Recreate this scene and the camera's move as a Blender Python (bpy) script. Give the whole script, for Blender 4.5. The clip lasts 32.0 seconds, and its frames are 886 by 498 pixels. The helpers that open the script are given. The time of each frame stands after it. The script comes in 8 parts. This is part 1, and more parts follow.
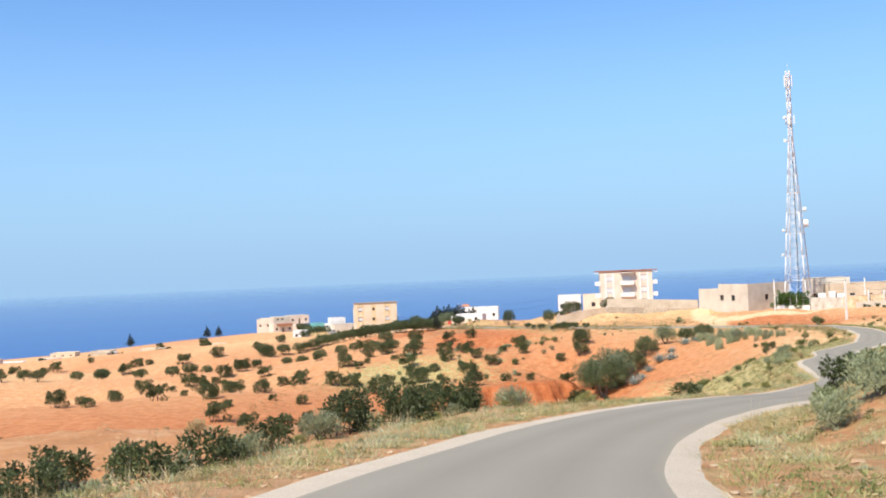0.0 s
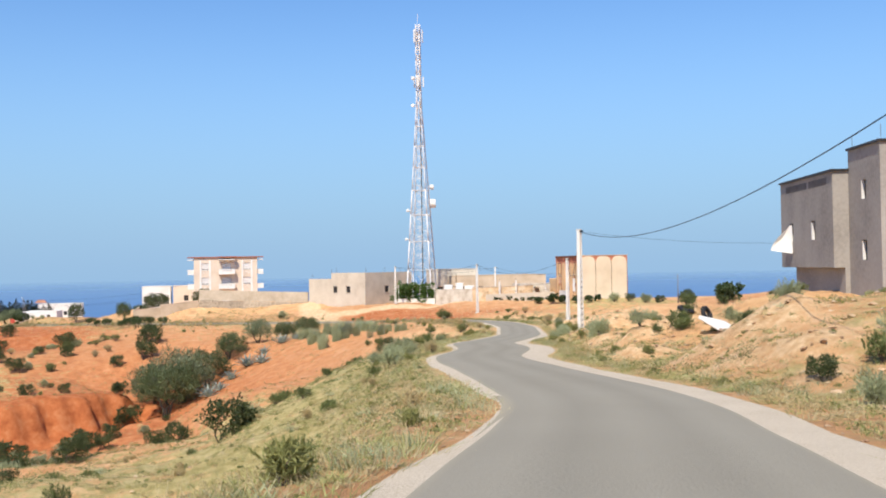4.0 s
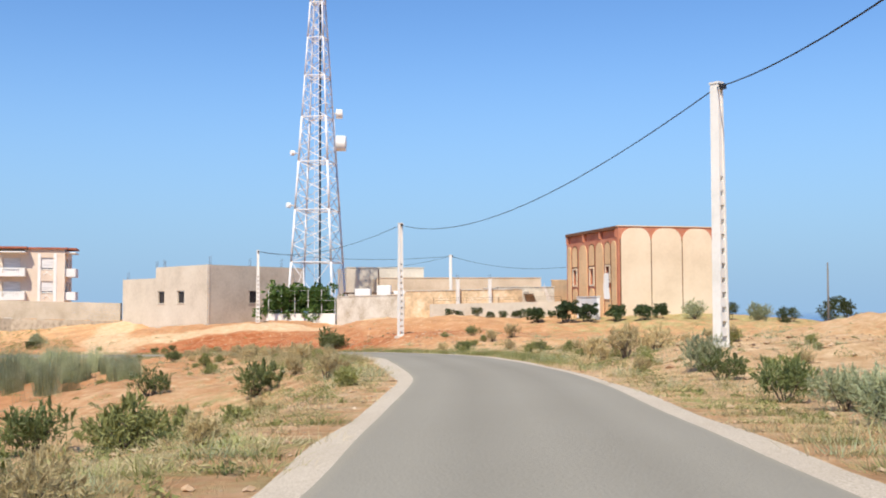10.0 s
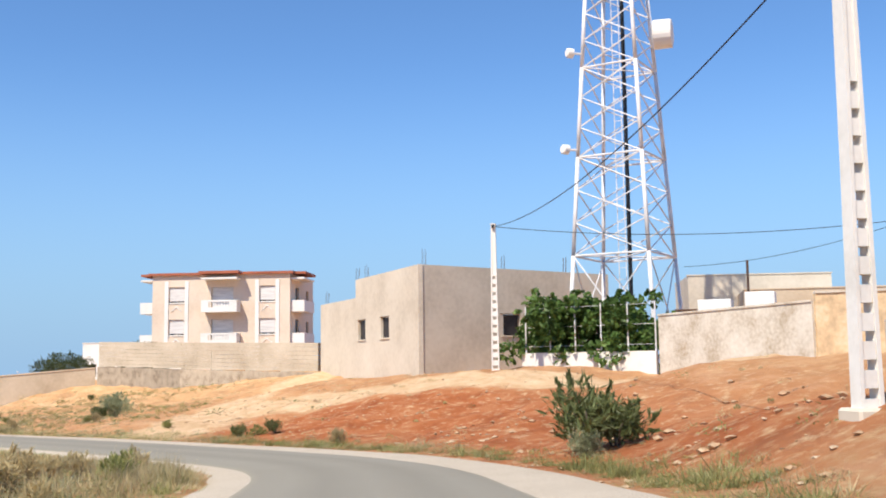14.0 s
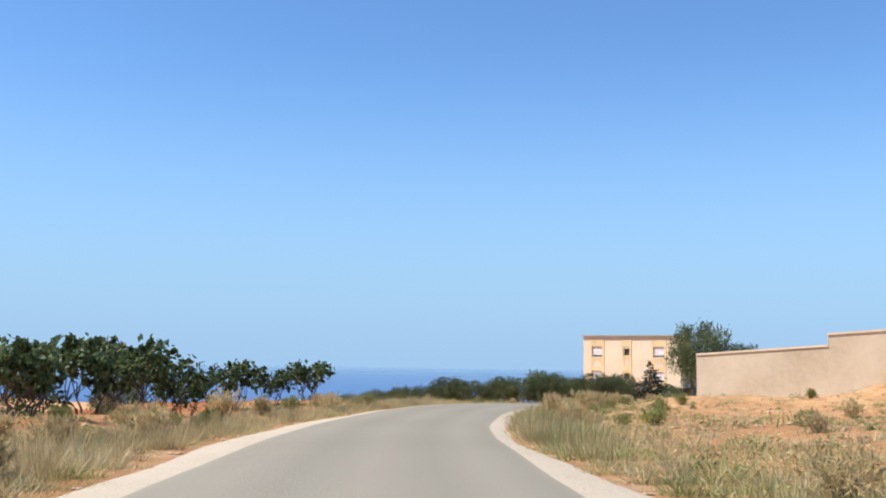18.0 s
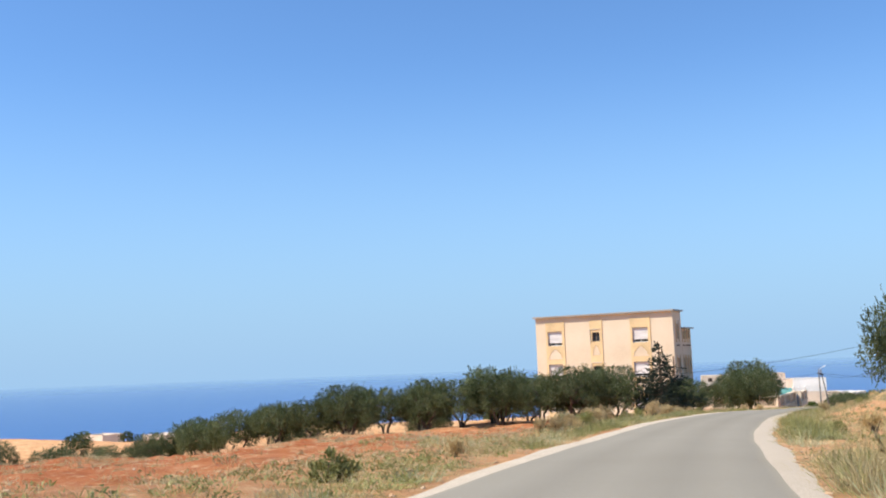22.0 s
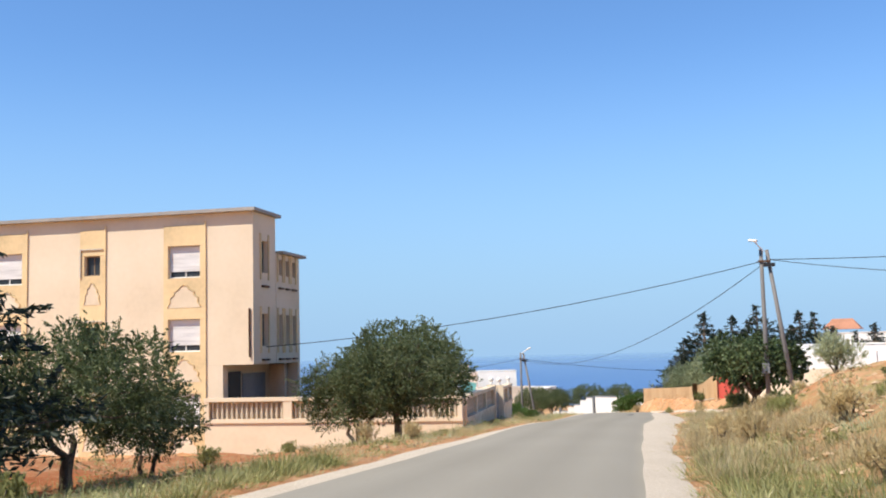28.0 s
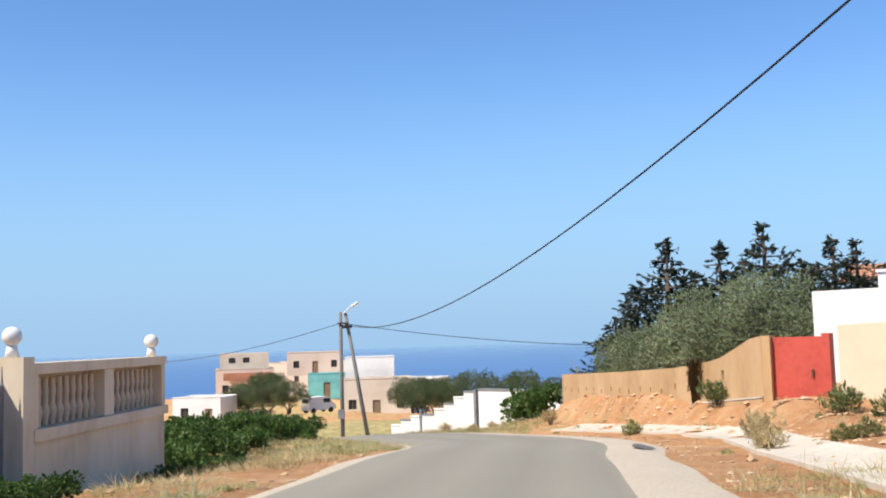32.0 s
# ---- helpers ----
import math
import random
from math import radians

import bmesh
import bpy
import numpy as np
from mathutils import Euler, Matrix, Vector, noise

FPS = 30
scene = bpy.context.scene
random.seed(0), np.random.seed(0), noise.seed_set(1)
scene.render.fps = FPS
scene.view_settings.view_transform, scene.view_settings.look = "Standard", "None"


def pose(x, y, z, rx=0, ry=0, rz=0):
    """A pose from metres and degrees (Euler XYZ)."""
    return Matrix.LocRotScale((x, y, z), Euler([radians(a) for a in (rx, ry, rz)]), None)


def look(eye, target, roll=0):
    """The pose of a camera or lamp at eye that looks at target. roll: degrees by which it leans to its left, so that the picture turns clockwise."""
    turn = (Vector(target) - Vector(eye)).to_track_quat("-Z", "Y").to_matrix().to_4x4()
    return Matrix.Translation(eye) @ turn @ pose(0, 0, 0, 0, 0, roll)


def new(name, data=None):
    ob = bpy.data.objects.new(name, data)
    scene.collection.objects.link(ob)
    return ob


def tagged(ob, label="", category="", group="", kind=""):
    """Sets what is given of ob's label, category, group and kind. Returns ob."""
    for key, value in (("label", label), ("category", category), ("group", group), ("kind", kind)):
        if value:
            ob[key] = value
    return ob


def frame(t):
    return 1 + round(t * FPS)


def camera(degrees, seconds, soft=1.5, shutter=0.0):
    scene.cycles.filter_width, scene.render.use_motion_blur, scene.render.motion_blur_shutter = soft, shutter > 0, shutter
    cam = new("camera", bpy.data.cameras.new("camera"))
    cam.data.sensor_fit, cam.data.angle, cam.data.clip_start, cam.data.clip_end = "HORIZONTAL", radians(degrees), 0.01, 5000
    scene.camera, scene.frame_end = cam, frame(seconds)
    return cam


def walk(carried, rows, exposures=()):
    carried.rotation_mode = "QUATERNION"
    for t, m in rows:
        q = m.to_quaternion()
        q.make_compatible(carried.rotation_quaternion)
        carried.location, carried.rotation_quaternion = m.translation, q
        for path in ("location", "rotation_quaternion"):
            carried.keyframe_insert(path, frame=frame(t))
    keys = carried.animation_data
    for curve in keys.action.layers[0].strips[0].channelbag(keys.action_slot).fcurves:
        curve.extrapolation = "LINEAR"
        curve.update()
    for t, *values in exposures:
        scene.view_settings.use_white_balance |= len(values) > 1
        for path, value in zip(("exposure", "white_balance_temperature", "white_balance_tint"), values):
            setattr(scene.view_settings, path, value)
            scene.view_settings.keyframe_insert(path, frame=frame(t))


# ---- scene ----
cam = camera(46.59, 32.0, soft=1.9)
# seconds, x, y, z, yaw, pitch, roll
ROWS = [
    (0.0, 0.00, -0.00, 1.43, 0.00, 1.16, 2.39),
    (0.5, 0.28, 4.30, 0.87, -2.14, 0.82, 2.65),
    (1.0, 0.82, 8.76, 0.39, -4.62, 0.63, 2.89),
    (1.5, 1.85, 13.59, -0.23, -8.05, 0.44, 2.81),
    (2.0, 3.52, 18.84, -0.79, -11.08, 0.29, 2.56),
    (2.5, 5.71, 24.68, -1.35, -13.96, 0.39, 2.06),
    (3.0, 8.24, 30.80, -1.99, -16.83, 0.57, 2.02),
    (3.5, 10.97, 36.86, -2.70, -19.02, 0.77, 1.61),
    (4.0, 14.09, 42.81, -3.36, -20.34, 0.95, 0.96),
    (4.5, 17.17, 48.82, -3.98, -20.78, 1.02, 0.46),
    (6.5, 29.11, 75.15, -5.76, -18.61, 2.32, -0.97),
    (7.0, 31.43, 81.96, -6.09, -18.19, 2.61, -0.89),
    (7.5, 33.98, 88.60, -6.41, -17.78, 2.83, -0.56),
    (8.0, 36.73, 95.04, -6.69, -18.04, 2.77, -0.00),
    (8.5, 39.75, 101.37, -7.10, -19.02, 2.63, -0.12),
    (9.0, 42.87, 107.89, -7.54, -20.16, 2.68, 0.08),
    (9.5, 45.99, 114.37, -7.91, -21.10, 2.85, 0.26),
    (10.0, 49.07, 120.59, -8.26, -21.92, 3.11, 0.26),
    (10.5, 52.02, 126.92, -8.53, -22.12, 3.38, 0.60),
    (11.0, 55.06, 133.01, -8.64, -21.22, 3.58, 1.01),
    (11.5, 57.80, 139.17, -8.71, -19.51, 3.93, 1.01),
    (12.0, 60.03, 145.48, -8.81, -17.04, 4.32, 1.34),
    (12.5, 61.82, 151.43, -8.94, -14.01, 4.83, 1.51),
    (13.0, 63.16, 156.91, -9.10, -10.63, 5.45, 1.57),
    (13.5, 64.33, 162.14, -9.29, -6.47, 6.07, 1.30),
    (15.5, 64.19, 182.66, -10.23, 14.12, 7.25, -0.97),
    (16.0, 61.99, 188.54, -10.52, 20.61, 7.08, -1.14),
    (16.5, 59.01, 193.98, -10.76, 27.16, 6.81, -1.04),
    (17.0, 55.46, 199.01, -10.94, 33.03, 6.45, -0.87),
    (17.5, 51.73, 203.62, -11.08, 38.14, 6.18, -0.58),
    (18.0, 48.05, 207.97, -11.19, 41.96, 6.15, -0.83),
    (18.5, 44.38, 212.00, -11.29, 44.87, 6.37, -0.66),
    (19.0, 40.80, 215.78, -11.37, 46.21, 6.61, -0.30),
    (19.5, 37.53, 219.43, -11.49, 47.02, 6.69, 0.29),
    (20.0, 34.53, 222.94, -11.58, 46.99, 7.01, 0.89),
    (20.5, 31.76, 226.43, -11.65, 46.23, 6.80, 1.44),
    (21.0, 29.40, 229.89, -11.67, 43.27, 6.51, 1.77),
    (21.5, 27.36, 233.22, -11.71, 40.38, 6.45, 2.03),
    (22.0, 25.27, 236.64, -11.84, 37.87, 6.39, 2.18),
    (22.5, 23.04, 240.66, -11.97, 35.48, 6.11, 2.23),
    (23.0, 20.85, 244.96, -12.15, 33.27, 5.85, 2.34),
    (23.5, 18.91, 249.10, -12.33, 31.10, 5.73, 2.29),
    (24.0, 17.19, 252.90, -12.52, 28.90, 5.64, 2.10),
    (24.5, 15.69, 256.64, -12.68, 27.31, 5.52, 1.94),
    (25.0, 14.27, 260.60, -12.80, 25.92, 5.52, 1.74),
    (25.5, 13.01, 264.75, -12.94, 24.49, 5.39, 1.48),
    (27.5, 8.81, 279.96, -13.61, 21.70, 5.59, 1.09),
    (28.0, 7.44, 285.10, -13.79, 20.90, 5.58, 1.42),
    (28.5, 6.09, 290.56, -14.06, 19.81, 5.50, 1.30),
    (29.0, 4.98, 295.64, -14.32, 18.67, 5.38, 1.33),
    (29.5, 3.89, 300.68, -14.54, 17.20, 5.09, 0.97),
    (30.0, 2.95, 305.48, -14.77, 15.45, 4.87, 1.32),
    (30.5, 2.23, 309.73, -14.92, 14.78, 4.75, 1.44),
    (31.0, 1.51, 314.48, -15.10, 14.55, 4.75, 1.39),
    (31.5, 1.07, 318.92, -15.32, 15.34, 4.86, 1.69),
    (32.0, 0.28, 323.25, -15.54, 15.89, 4.98, 1.65),
]
walk(cam, [(t, pose(x, y, z, 90 + pitch, roll, yaw)) for t, x, y, z, yaw, pitch, roll in ROWS],
     exposures=[(0, 0.44), (2, 0.22), (4, 0.24), (9, 0.24), (12, 0.2), (15, 0.36), (20, 0.42), (28, 0.42), (32, 0.4)])

# ---- daylight ----
SUN_AZ, SUN_EL = 217.0, 52.0          # compass bearing and height of the sun
sun_way = Vector((math.sin(radians(SUN_AZ)) * math.cos(radians(SUN_EL)),
                  math.cos(radians(SUN_AZ)) * math.cos(radians(SUN_EL)), math.sin(radians(SUN_EL))))
world = bpy.data.worlds.new("sky")
scene.world = world
world.use_nodes = True
wn = world.node_tree.nodes
sky = wn.new("ShaderNodeTexSky")
sky.sky_type = 'NISHITA'
sky.sun_disc = False
sky.sun_elevation, sky.sun_rotation = radians(SUN_EL), radians(SUN_AZ)
sky.air_density, sky.dust_density, sky.ozone_density = 1.0, 0.0, 3.0
bg = wn["Background"]
bg.inputs["Strength"].default_value = 0.1
wl = world.node_tree.links
tint = wn.new("ShaderNodeMix")
tint.data_type, tint.blend_type = 'RGBA', 'MULTIPLY'
tint.inputs[0].default_value = 1.0
tint.inputs[7].default_value = (0.82, 1.09, 1.37, 1)
wl.new(sky.outputs[0], tint.inputs[6])
way = wn.new("ShaderNodeTexCoord")
split = wn.new("ShaderNodeSeparateXYZ")
wl.new(way.outputs["Generated"], split.inputs[0])
low = wn.new("ShaderNodeMapRange")
low.interpolation_type = 'SMOOTHSTEP'
low.inputs[1].default_value, low.inputs[2].default_value = -0.02, 0.3
low.inputs[3].default_value, low.inputs[4].default_value = 1.0, 0.0
wl.new(split.outputs[2], low.inputs[0])
haze = wn.new("ShaderNodeMix")
haze.data_type = 'RGBA'
haze.inputs[7].default_value = (2.75, 4.42, 6.45, 1)
wl.new(low.outputs[0], haze.inputs[0])
wl.new(tint.outputs[2], haze.inputs[6])
wl.new(haze.outputs[2], bg.inputs["Color"])
sun = new("sun", bpy.data.lights.new("sun", 'SUN'))
sun.data.energy, sun.data.angle, sun.data.color = 4.9, radians(0.55), (1.0, 0.92, 0.79)
sun.matrix_world = look(sun_way * 300, (0, 0, 0))
scene.view_settings.exposure = 0.3

# ---- materials ----
def rgb(c):
    return (*c, 1.0)


def surface(name, base, dark=None, light=None, scale=1.0, fine=12.0, rough=0.9, bump=0.3, metal=0.0, island=0.0, stretch=(1, 1, 1), space="Object", grain=0.35):
    """A node material: patches at a large scale, grain at a small one, relief, and some change from piece to piece."""
    m = bpy.data.materials.new(name)
    m.use_nodes = True
    n, l = m.node_tree.nodes, m.node_tree.links
    b = n["Principled BSDF"]
    b.inputs["Roughness"].default_value, b.inputs["Metallic"].default_value = rough, metal
    b.inputs["Specular IOR Level"].default_value = 0.25
    dark = dark or tuple(0.68 * v for v in base)
    light = light or tuple(min(0.95, 1.22 * v) for v in base)
    co = n.new("ShaderNodeTexCoord")
    mp = n.new("ShaderNodeMapping")
    mp.inputs["Scale"].default_value = stretch
    if space == "World":
        geo = n.new("ShaderNodeNewGeometry")
        l.new(geo.outputs["Position"], mp.inputs[0])
    else:
        l.new(co.outputs[space], mp.inputs[0])
    big, small = n.new("ShaderNodeTexNoise"), n.new("ShaderNodeTexNoise")
    big.inputs["Scale"].default_value, big.inputs["Detail"].default_value = scale, 4.0
    small.inputs["Scale"].default_value, small.inputs["Detail"].default_value = fine, 5.0
    for t in (big, small):
        l.new(mp.outputs[0], t.inputs["Vector"])
    ramp = n.new("ShaderNodeValToRGB")
    e = ramp.color_ramp.elements
    e[0].position, e[0].color = 0.3, rgb(dark)
    e[1].position, e[1].color = 0.72, rgb(light)
    mid = e.new(0.5)
    mid.color = rgb(base)
    mix = n.new("ShaderNodeMix")
    mix.inputs[0].default_value = grain
    l.new(big.outputs["Fac"], mix.inputs[2])
    l.new(small.outputs["Fac"], mix.inputs[3])
    l.new(mix.outputs[0], ramp.inputs[0])
    out = ramp.outputs[0]
    if island:
        geo2 = n.new("ShaderNodeNewGeometry")
        info = n.new("ShaderNodeObjectInfo")
        add = n.new("ShaderNodeMath")
        add.operation = 'ADD'
        l.new(geo2.outputs["Random Per Island"], add.inputs[0])
        l.new(info.outputs["Random"], add.inputs[1])
        mr = n.new("ShaderNodeMapRange")
        mr.inputs[1].default_value, mr.inputs[2].default_value = 0.0, 2.0
        mr.inputs[3].default_value, mr.inputs[4].default_value = 1.0 - island, 1.0 + island
        l.new(add.outputs[0], mr.inputs[0])
        hs = n.new("ShaderNodeHueSaturation")
        l.new(mr.outputs[0], hs.inputs["Value"])
        l.new(out, hs.inputs["Color"])
        out = hs.outputs[0]
    l.new(out, b.inputs["Base Color"])
    if bump:
        bm_ = n.new("ShaderNodeBump")
        bm_.inputs["Strength"].default_value = bump
        bm_.inputs["Distance"].default_value = 0.05
        l.new(small.outputs["Fac"], bm_.inputs["Height"])
        l.new(bm_.outputs[0], b.inputs["Normal"])
    return m


def leafy(name, base, tip, shine=0.45):
    """Foliage: colour changes from leaf to leaf and plant to plant; some light passes through."""
    m = surface(name, base, dark=tuple(0.55 * v for v in base), light=tip, scale=0.9, fine=7.0, rough=shine, bump=0.0, island=0.35)
    n, l = m.node_tree.nodes, m.node_tree.links
    b = n["Principled BSDF"]
    tr = n.new("ShaderNodeBsdfTranslucent")
    src = b.inputs["Base Color"].links[0].from_socket
    l.new(src, tr.inputs["Color"])
    mx = n.new("ShaderNodeMixShader")
    mx.inputs[0].default_value = 0.3
    l.new(b.outputs[0], mx.inputs[1])
    l.new(tr.outputs[0], mx.inputs[2])
    l.new(mx.outputs[0], n["Material Output"].inputs[0])
    return m


M_ASPHALT = surface("asphalt", (0.275, 0.25, 0.2), dark=(0.25, 0.226, 0.18), light=(0.3, 0.273, 0.22), scale=0.18, fine=38.0, rough=0.85, bump=0.35, space="World", grain=0.55)
M_GRAVEL = surface("gravel", (0.53, 0.445, 0.34), dark=(0.39, 0.32, 0.235), light=(0.69, 0.61, 0.49), scale=0.9, fine=46.0, bump=0.5, space="World", grain=0.85)
M_PLASTER = surface("cream_plaster", (0.72, 0.585, 0.42), scale=0.3, fine=5.0, bump=0.04, grain=0.2, dark=(0.62, 0.49, 0.34), light=(0.78, 0.65, 0.49))
M_YELLOW = surface("ochre_plaster", (0.7, 0.52, 0.29), scale=0.4, fine=6.0, bump=0.05, grain=0.2)
M_WHITE = surface("white_paint", (0.78, 0.76, 0.72), dark=(0.66, 0.63, 0.58), light=(0.84, 0.82, 0.79), scale=0.3, fine=5.0, bump=0.03, grain=0.2)
M_PINK = surface("pale_pink_plaster", (0.72, 0.6, 0.48), dark=(0.6, 0.48, 0.37), light=(0.78, 0.67, 0.55), scale=0.25, fine=4.0, bump=0.03, grain=0.2)
M_CONCRETE = surface("bare_concrete", (0.6, 0.525, 0.42), scale=0.35, fine=4.0, bump=0.12, grain=0.3, dark=(0.47, 0.4, 0.31), light=(0.68, 0.61, 0.5))
M_GREYWALL = surface("grey_render", (0.34, 0.31, 0.275), scale=0.35, fine=5.0, bump=0.15)
M_BLOCK = surface("sand_block_wall", (0.56, 0.46, 0.335), dark=(0.44, 0.35, 0.245), light=(0.65, 0.55, 0.42), scale=0.45, fine=5.0, bump=0.08, grain=0.25)
M_REDTRIM = surface("red_brown_paint", (0.36, 0.12, 0.07), scale=0.6, fine=9.0, bump=0.1)
M_DARK = surface("dark_opening", (0.035, 0.03, 0.028), scale=1.0, fine=8.0, bump=0.0, rough=0.5)
M_POLE = surface("pale_concrete", (0.76, 0.725, 0.665), dark=(0.64, 0.6, 0.53), light=(0.82, 0.79, 0.73), scale=0.8, fine=10.0, bump=0.08, grain=0.25)
M_STEEL = surface("galvanised_steel", (0.74, 0.72, 0.71), scale=1.5, fine=16.0, bump=0.05, rough=0.5)
M_CABLE = surface("black_cable", (0.02, 0.02, 0.022), scale=2.0, fine=20.0, bump=0.0, rough=0.6)
M_BARK = surface("grey_bark", (0.13, 0.1, 0.075), scale=3.0, fine=24.0, bump=0.8)
M_OLIVE = leafy("olive_leaves", (0.11, 0.14, 0.057), (0.29, 0.32, 0.16))
M_BUSH = leafy("green_scrub", (0.165, 0.195, 0.07), (0.35, 0.38, 0.16))
M_WILD = leafy("wild_olive_leaves", (0.1, 0.125, 0.048), (0.26, 0.29, 0.125))
M_SAGE = leafy("grey_green_scrub", (0.37, 0.395, 0.225), (0.6, 0.62, 0.41))
M_DRY = leafy("dry_grass", (0.55, 0.44, 0.23), (0.81, 0.69, 0.44), shine=0.7)
M_CONIFER = leafy("dark_conifer", (0.03, 0.045, 0.03), (0.085, 0.105, 0.07))
M_FIG = leafy("fig_leaves", (0.075, 0.11, 0.042), (0.25, 0.31, 0.14))
M_WEED = leafy("green_weeds", (0.31, 0.315, 0.11), (0.58, 0.55, 0.26), shine=0.6)
M_SILVER = leafy("silvery_olive_leaves", (0.21, 0.25, 0.13), (0.45, 0.49, 0.31))
M_LUSH = leafy("lush_green_leaves", (0.095, 0.165, 0.038), (0.27, 0.37, 0.115))


def worn_asphalt(m):
    """Paler wheel tracks and a dusty edge, along the road's own length."""
    n, l = m.node_tree.nodes, m.node_tree.links
    b = n["Principled BSDF"]
    src = b.inputs["Base Color"].links[0].from_socket
    at = n.new("ShaderNodeAttribute")
    at.attribute_name = "across"
    ramp = n.new("ShaderNodeValToRGB")
    e = ramp.color_ramp.elements
    e[0].position, e[0].color = 0.0, (1.3, 1.25, 1.15, 1)
    e[1].position, e[1].color = 1.0, (1.3, 1.25, 1.15, 1)
    for p, v in ((0.07, 1.02), (0.2, 1.06), (0.33, 0.94), (0.5, 1.05), (0.67, 0.94), (0.8, 1.06), (0.93, 1.02)):
        e.new(p).color = (v, v, v, 1)
    l.new(at.outputs["Fac"], ramp.inputs[0])
    mx = n.new("ShaderNodeMix")
    mx.data_type, mx.blend_type = 'RGBA', 'MULTIPLY'
    mx.inputs[0].default_value = 1.0
    l.new(src, mx.inputs[6])
    l.new(ramp.outputs[0], mx.inputs[7])
    l.new(mx.outputs[2], b.inputs["Base Color"])


worn_asphalt(M_ASPHALT)
for m_ in (M_ASPHALT, M_GRAVEL):
    m_.node_tree.nodes["Principled BSDF"].inputs["Specular IOR Level"].default_value = 0.08
M_AGAVE = leafy("agave_leaves", (0.36, 0.42, 0.36), (0.6, 0.66, 0.58))

# ---- plan: the road's line, and the lie of the land ----
KNOTS_SOUTH = [(-3.5, -45.0, 3.68), (-2.2, -15.0, 1.58), (-0.4, 0.0, 0.48), (-0.0, 8.1, -0.50), (1.6, 16.0, -1.45), (4.2, 23.6, -2.20), (7.7, 30.9, -2.97), (11.4, 38.0, -3.81), (15.6, 44.9, -4.65), (19.5, 51.9, -5.29), (23.2, 59.0, -5.84), (25.7, 66.7, -6.31), (27.9, 74.4, -6.75), (30.1, 82.0, -7.12), (33.9, 89.2, -7.44), (36.5, 96.8, -7.80), (40.1, 104.0, -8.26), (43.9, 111.0, -8.71), (47.9, 118.0, -9.09), (51.7, 125.0, -9.43), (54.9, 132.4, -9.62), (58.0, 139.7, -9.75), (60.3, 147.4, -9.90), (62.4, 155.1, -10.13), (63.5, 162.7, -10.40), (64.2, 170.7, -10.70)]
KNOTS_NORTH = [(64.0, 178.7, -11.00), (63.1, 186.7, -11.39), (59.5, 193.9, -11.71), (54.8, 200.4, -11.94), (49.4, 206.3, -12.10), (43.7, 212.0, -12.22), (38.1, 217.8, -12.37), (32.7, 223.9, -12.56), (27.9, 230.6, -12.67), (23.9, 237.5, -12.84), (20.5, 245.0, -13.12), (17.3, 252.4, -13.46), (14.2, 260.0, -13.80), (11.5, 267.5, -14.05), (9.0, 275.1, -14.33), (6.8, 282.9, -14.63), (4.7, 290.7, -14.98), (3.2, 298.6, -15.37), (1.8, 306.6, -15.74), (0.4, 314.5, -16.06), (-0.6, 322.3, -16.47), (-2.0, 330.2, -16.87), (-3.4, 338.1, -17.31), (-5.3, 345.8, -17.84), (-16.8, 364.0, -19.68), (-34.0, 372.0, -22.50), (-60.0, 378.0, -26.00)]
KNOTS = KNOTS_SOUTH + KNOTS_NORTH
# width of the gravel beyond the asphalt, by the distance north: y, left, right
SHOULDERS = [(0, 0.88, 0.65), (16, 0.93, 0.63), (31, 0.81, 0.59), (45, 0.70, 1.10), (59, 0.35, 1.05), (74, 0.69, 1.15), (89, 0.48, 1.44), (104, 0.54, 0.78), (118, 0.63, 1.00), (132, 0.49, 0.59), (147, 0.59, 0.56), (163, 0.76, 1.13), (179, 0.93, 1.78), (194, 0.84, 1.61), (206, 0.62, 1.38), (218, 0.87, 0.53), (231, 0.44, 0.48), (245, 0.55, 0.54), (260, 0.84, 0.70), (275, 0.84, 0.60), (291, 0.81, 0.54), (307, 0.73, 0.86), (322, 0.44, 1.37), (338, 0.53, 1.10), (352, 0.33, 1.02)]


def catmull(pts, step):
    out = []
    p = [Vector(q) for q in pts]
    p = [2 * p[0] - p[1]] + p + [2 * p[-1] - p[-2]]
    for a, b, c, d in zip(p, p[1:], p[2:], p[3:]):
        n = max(2, int((c - b).length / step))
        for i in range(n):
            u = i / n
            out.append(0.5 * ((2 * b) + (c - a) * u + (2 * a - 5 * b + 4 * c - d) * u * u + (3 * b - 3 * c + d - a) * u ** 3))
    out.append(p[-2])
    return out


LINE = catmull(KNOTS, 1.0)
for _ in range(3):
    LINE = [LINE[0]] + [(a + 2 * b + c) / 4 for a, b, c in zip(LINE, LINE[1:], LINE[2:])] + [LINE[-1]]
LN = np.array([tuple(p) for p in LINE])
TAN = np.gradient(LN, axis=0)
TAN[:, 2] = 0
TAN /= np.linalg.norm(TAN, axis=1)[:, None]
RIGHT = np.stack([TAN[:, 1], -TAN[:, 0], np.zeros(len(TAN))], 1)
HALF = 1.9                            # half the width of the asphalt
SHOULDER = np.array(SHOULDERS)
EDGE_LEFT = HALF + np.interp(LN[:, 1], SHOULDER[:, 0], SHOULDER[:, 1])
EDGE_RIGHT = HALF + np.interp(LN[:, 1], SHOULDER[:, 0], SHOULDER[:, 2])


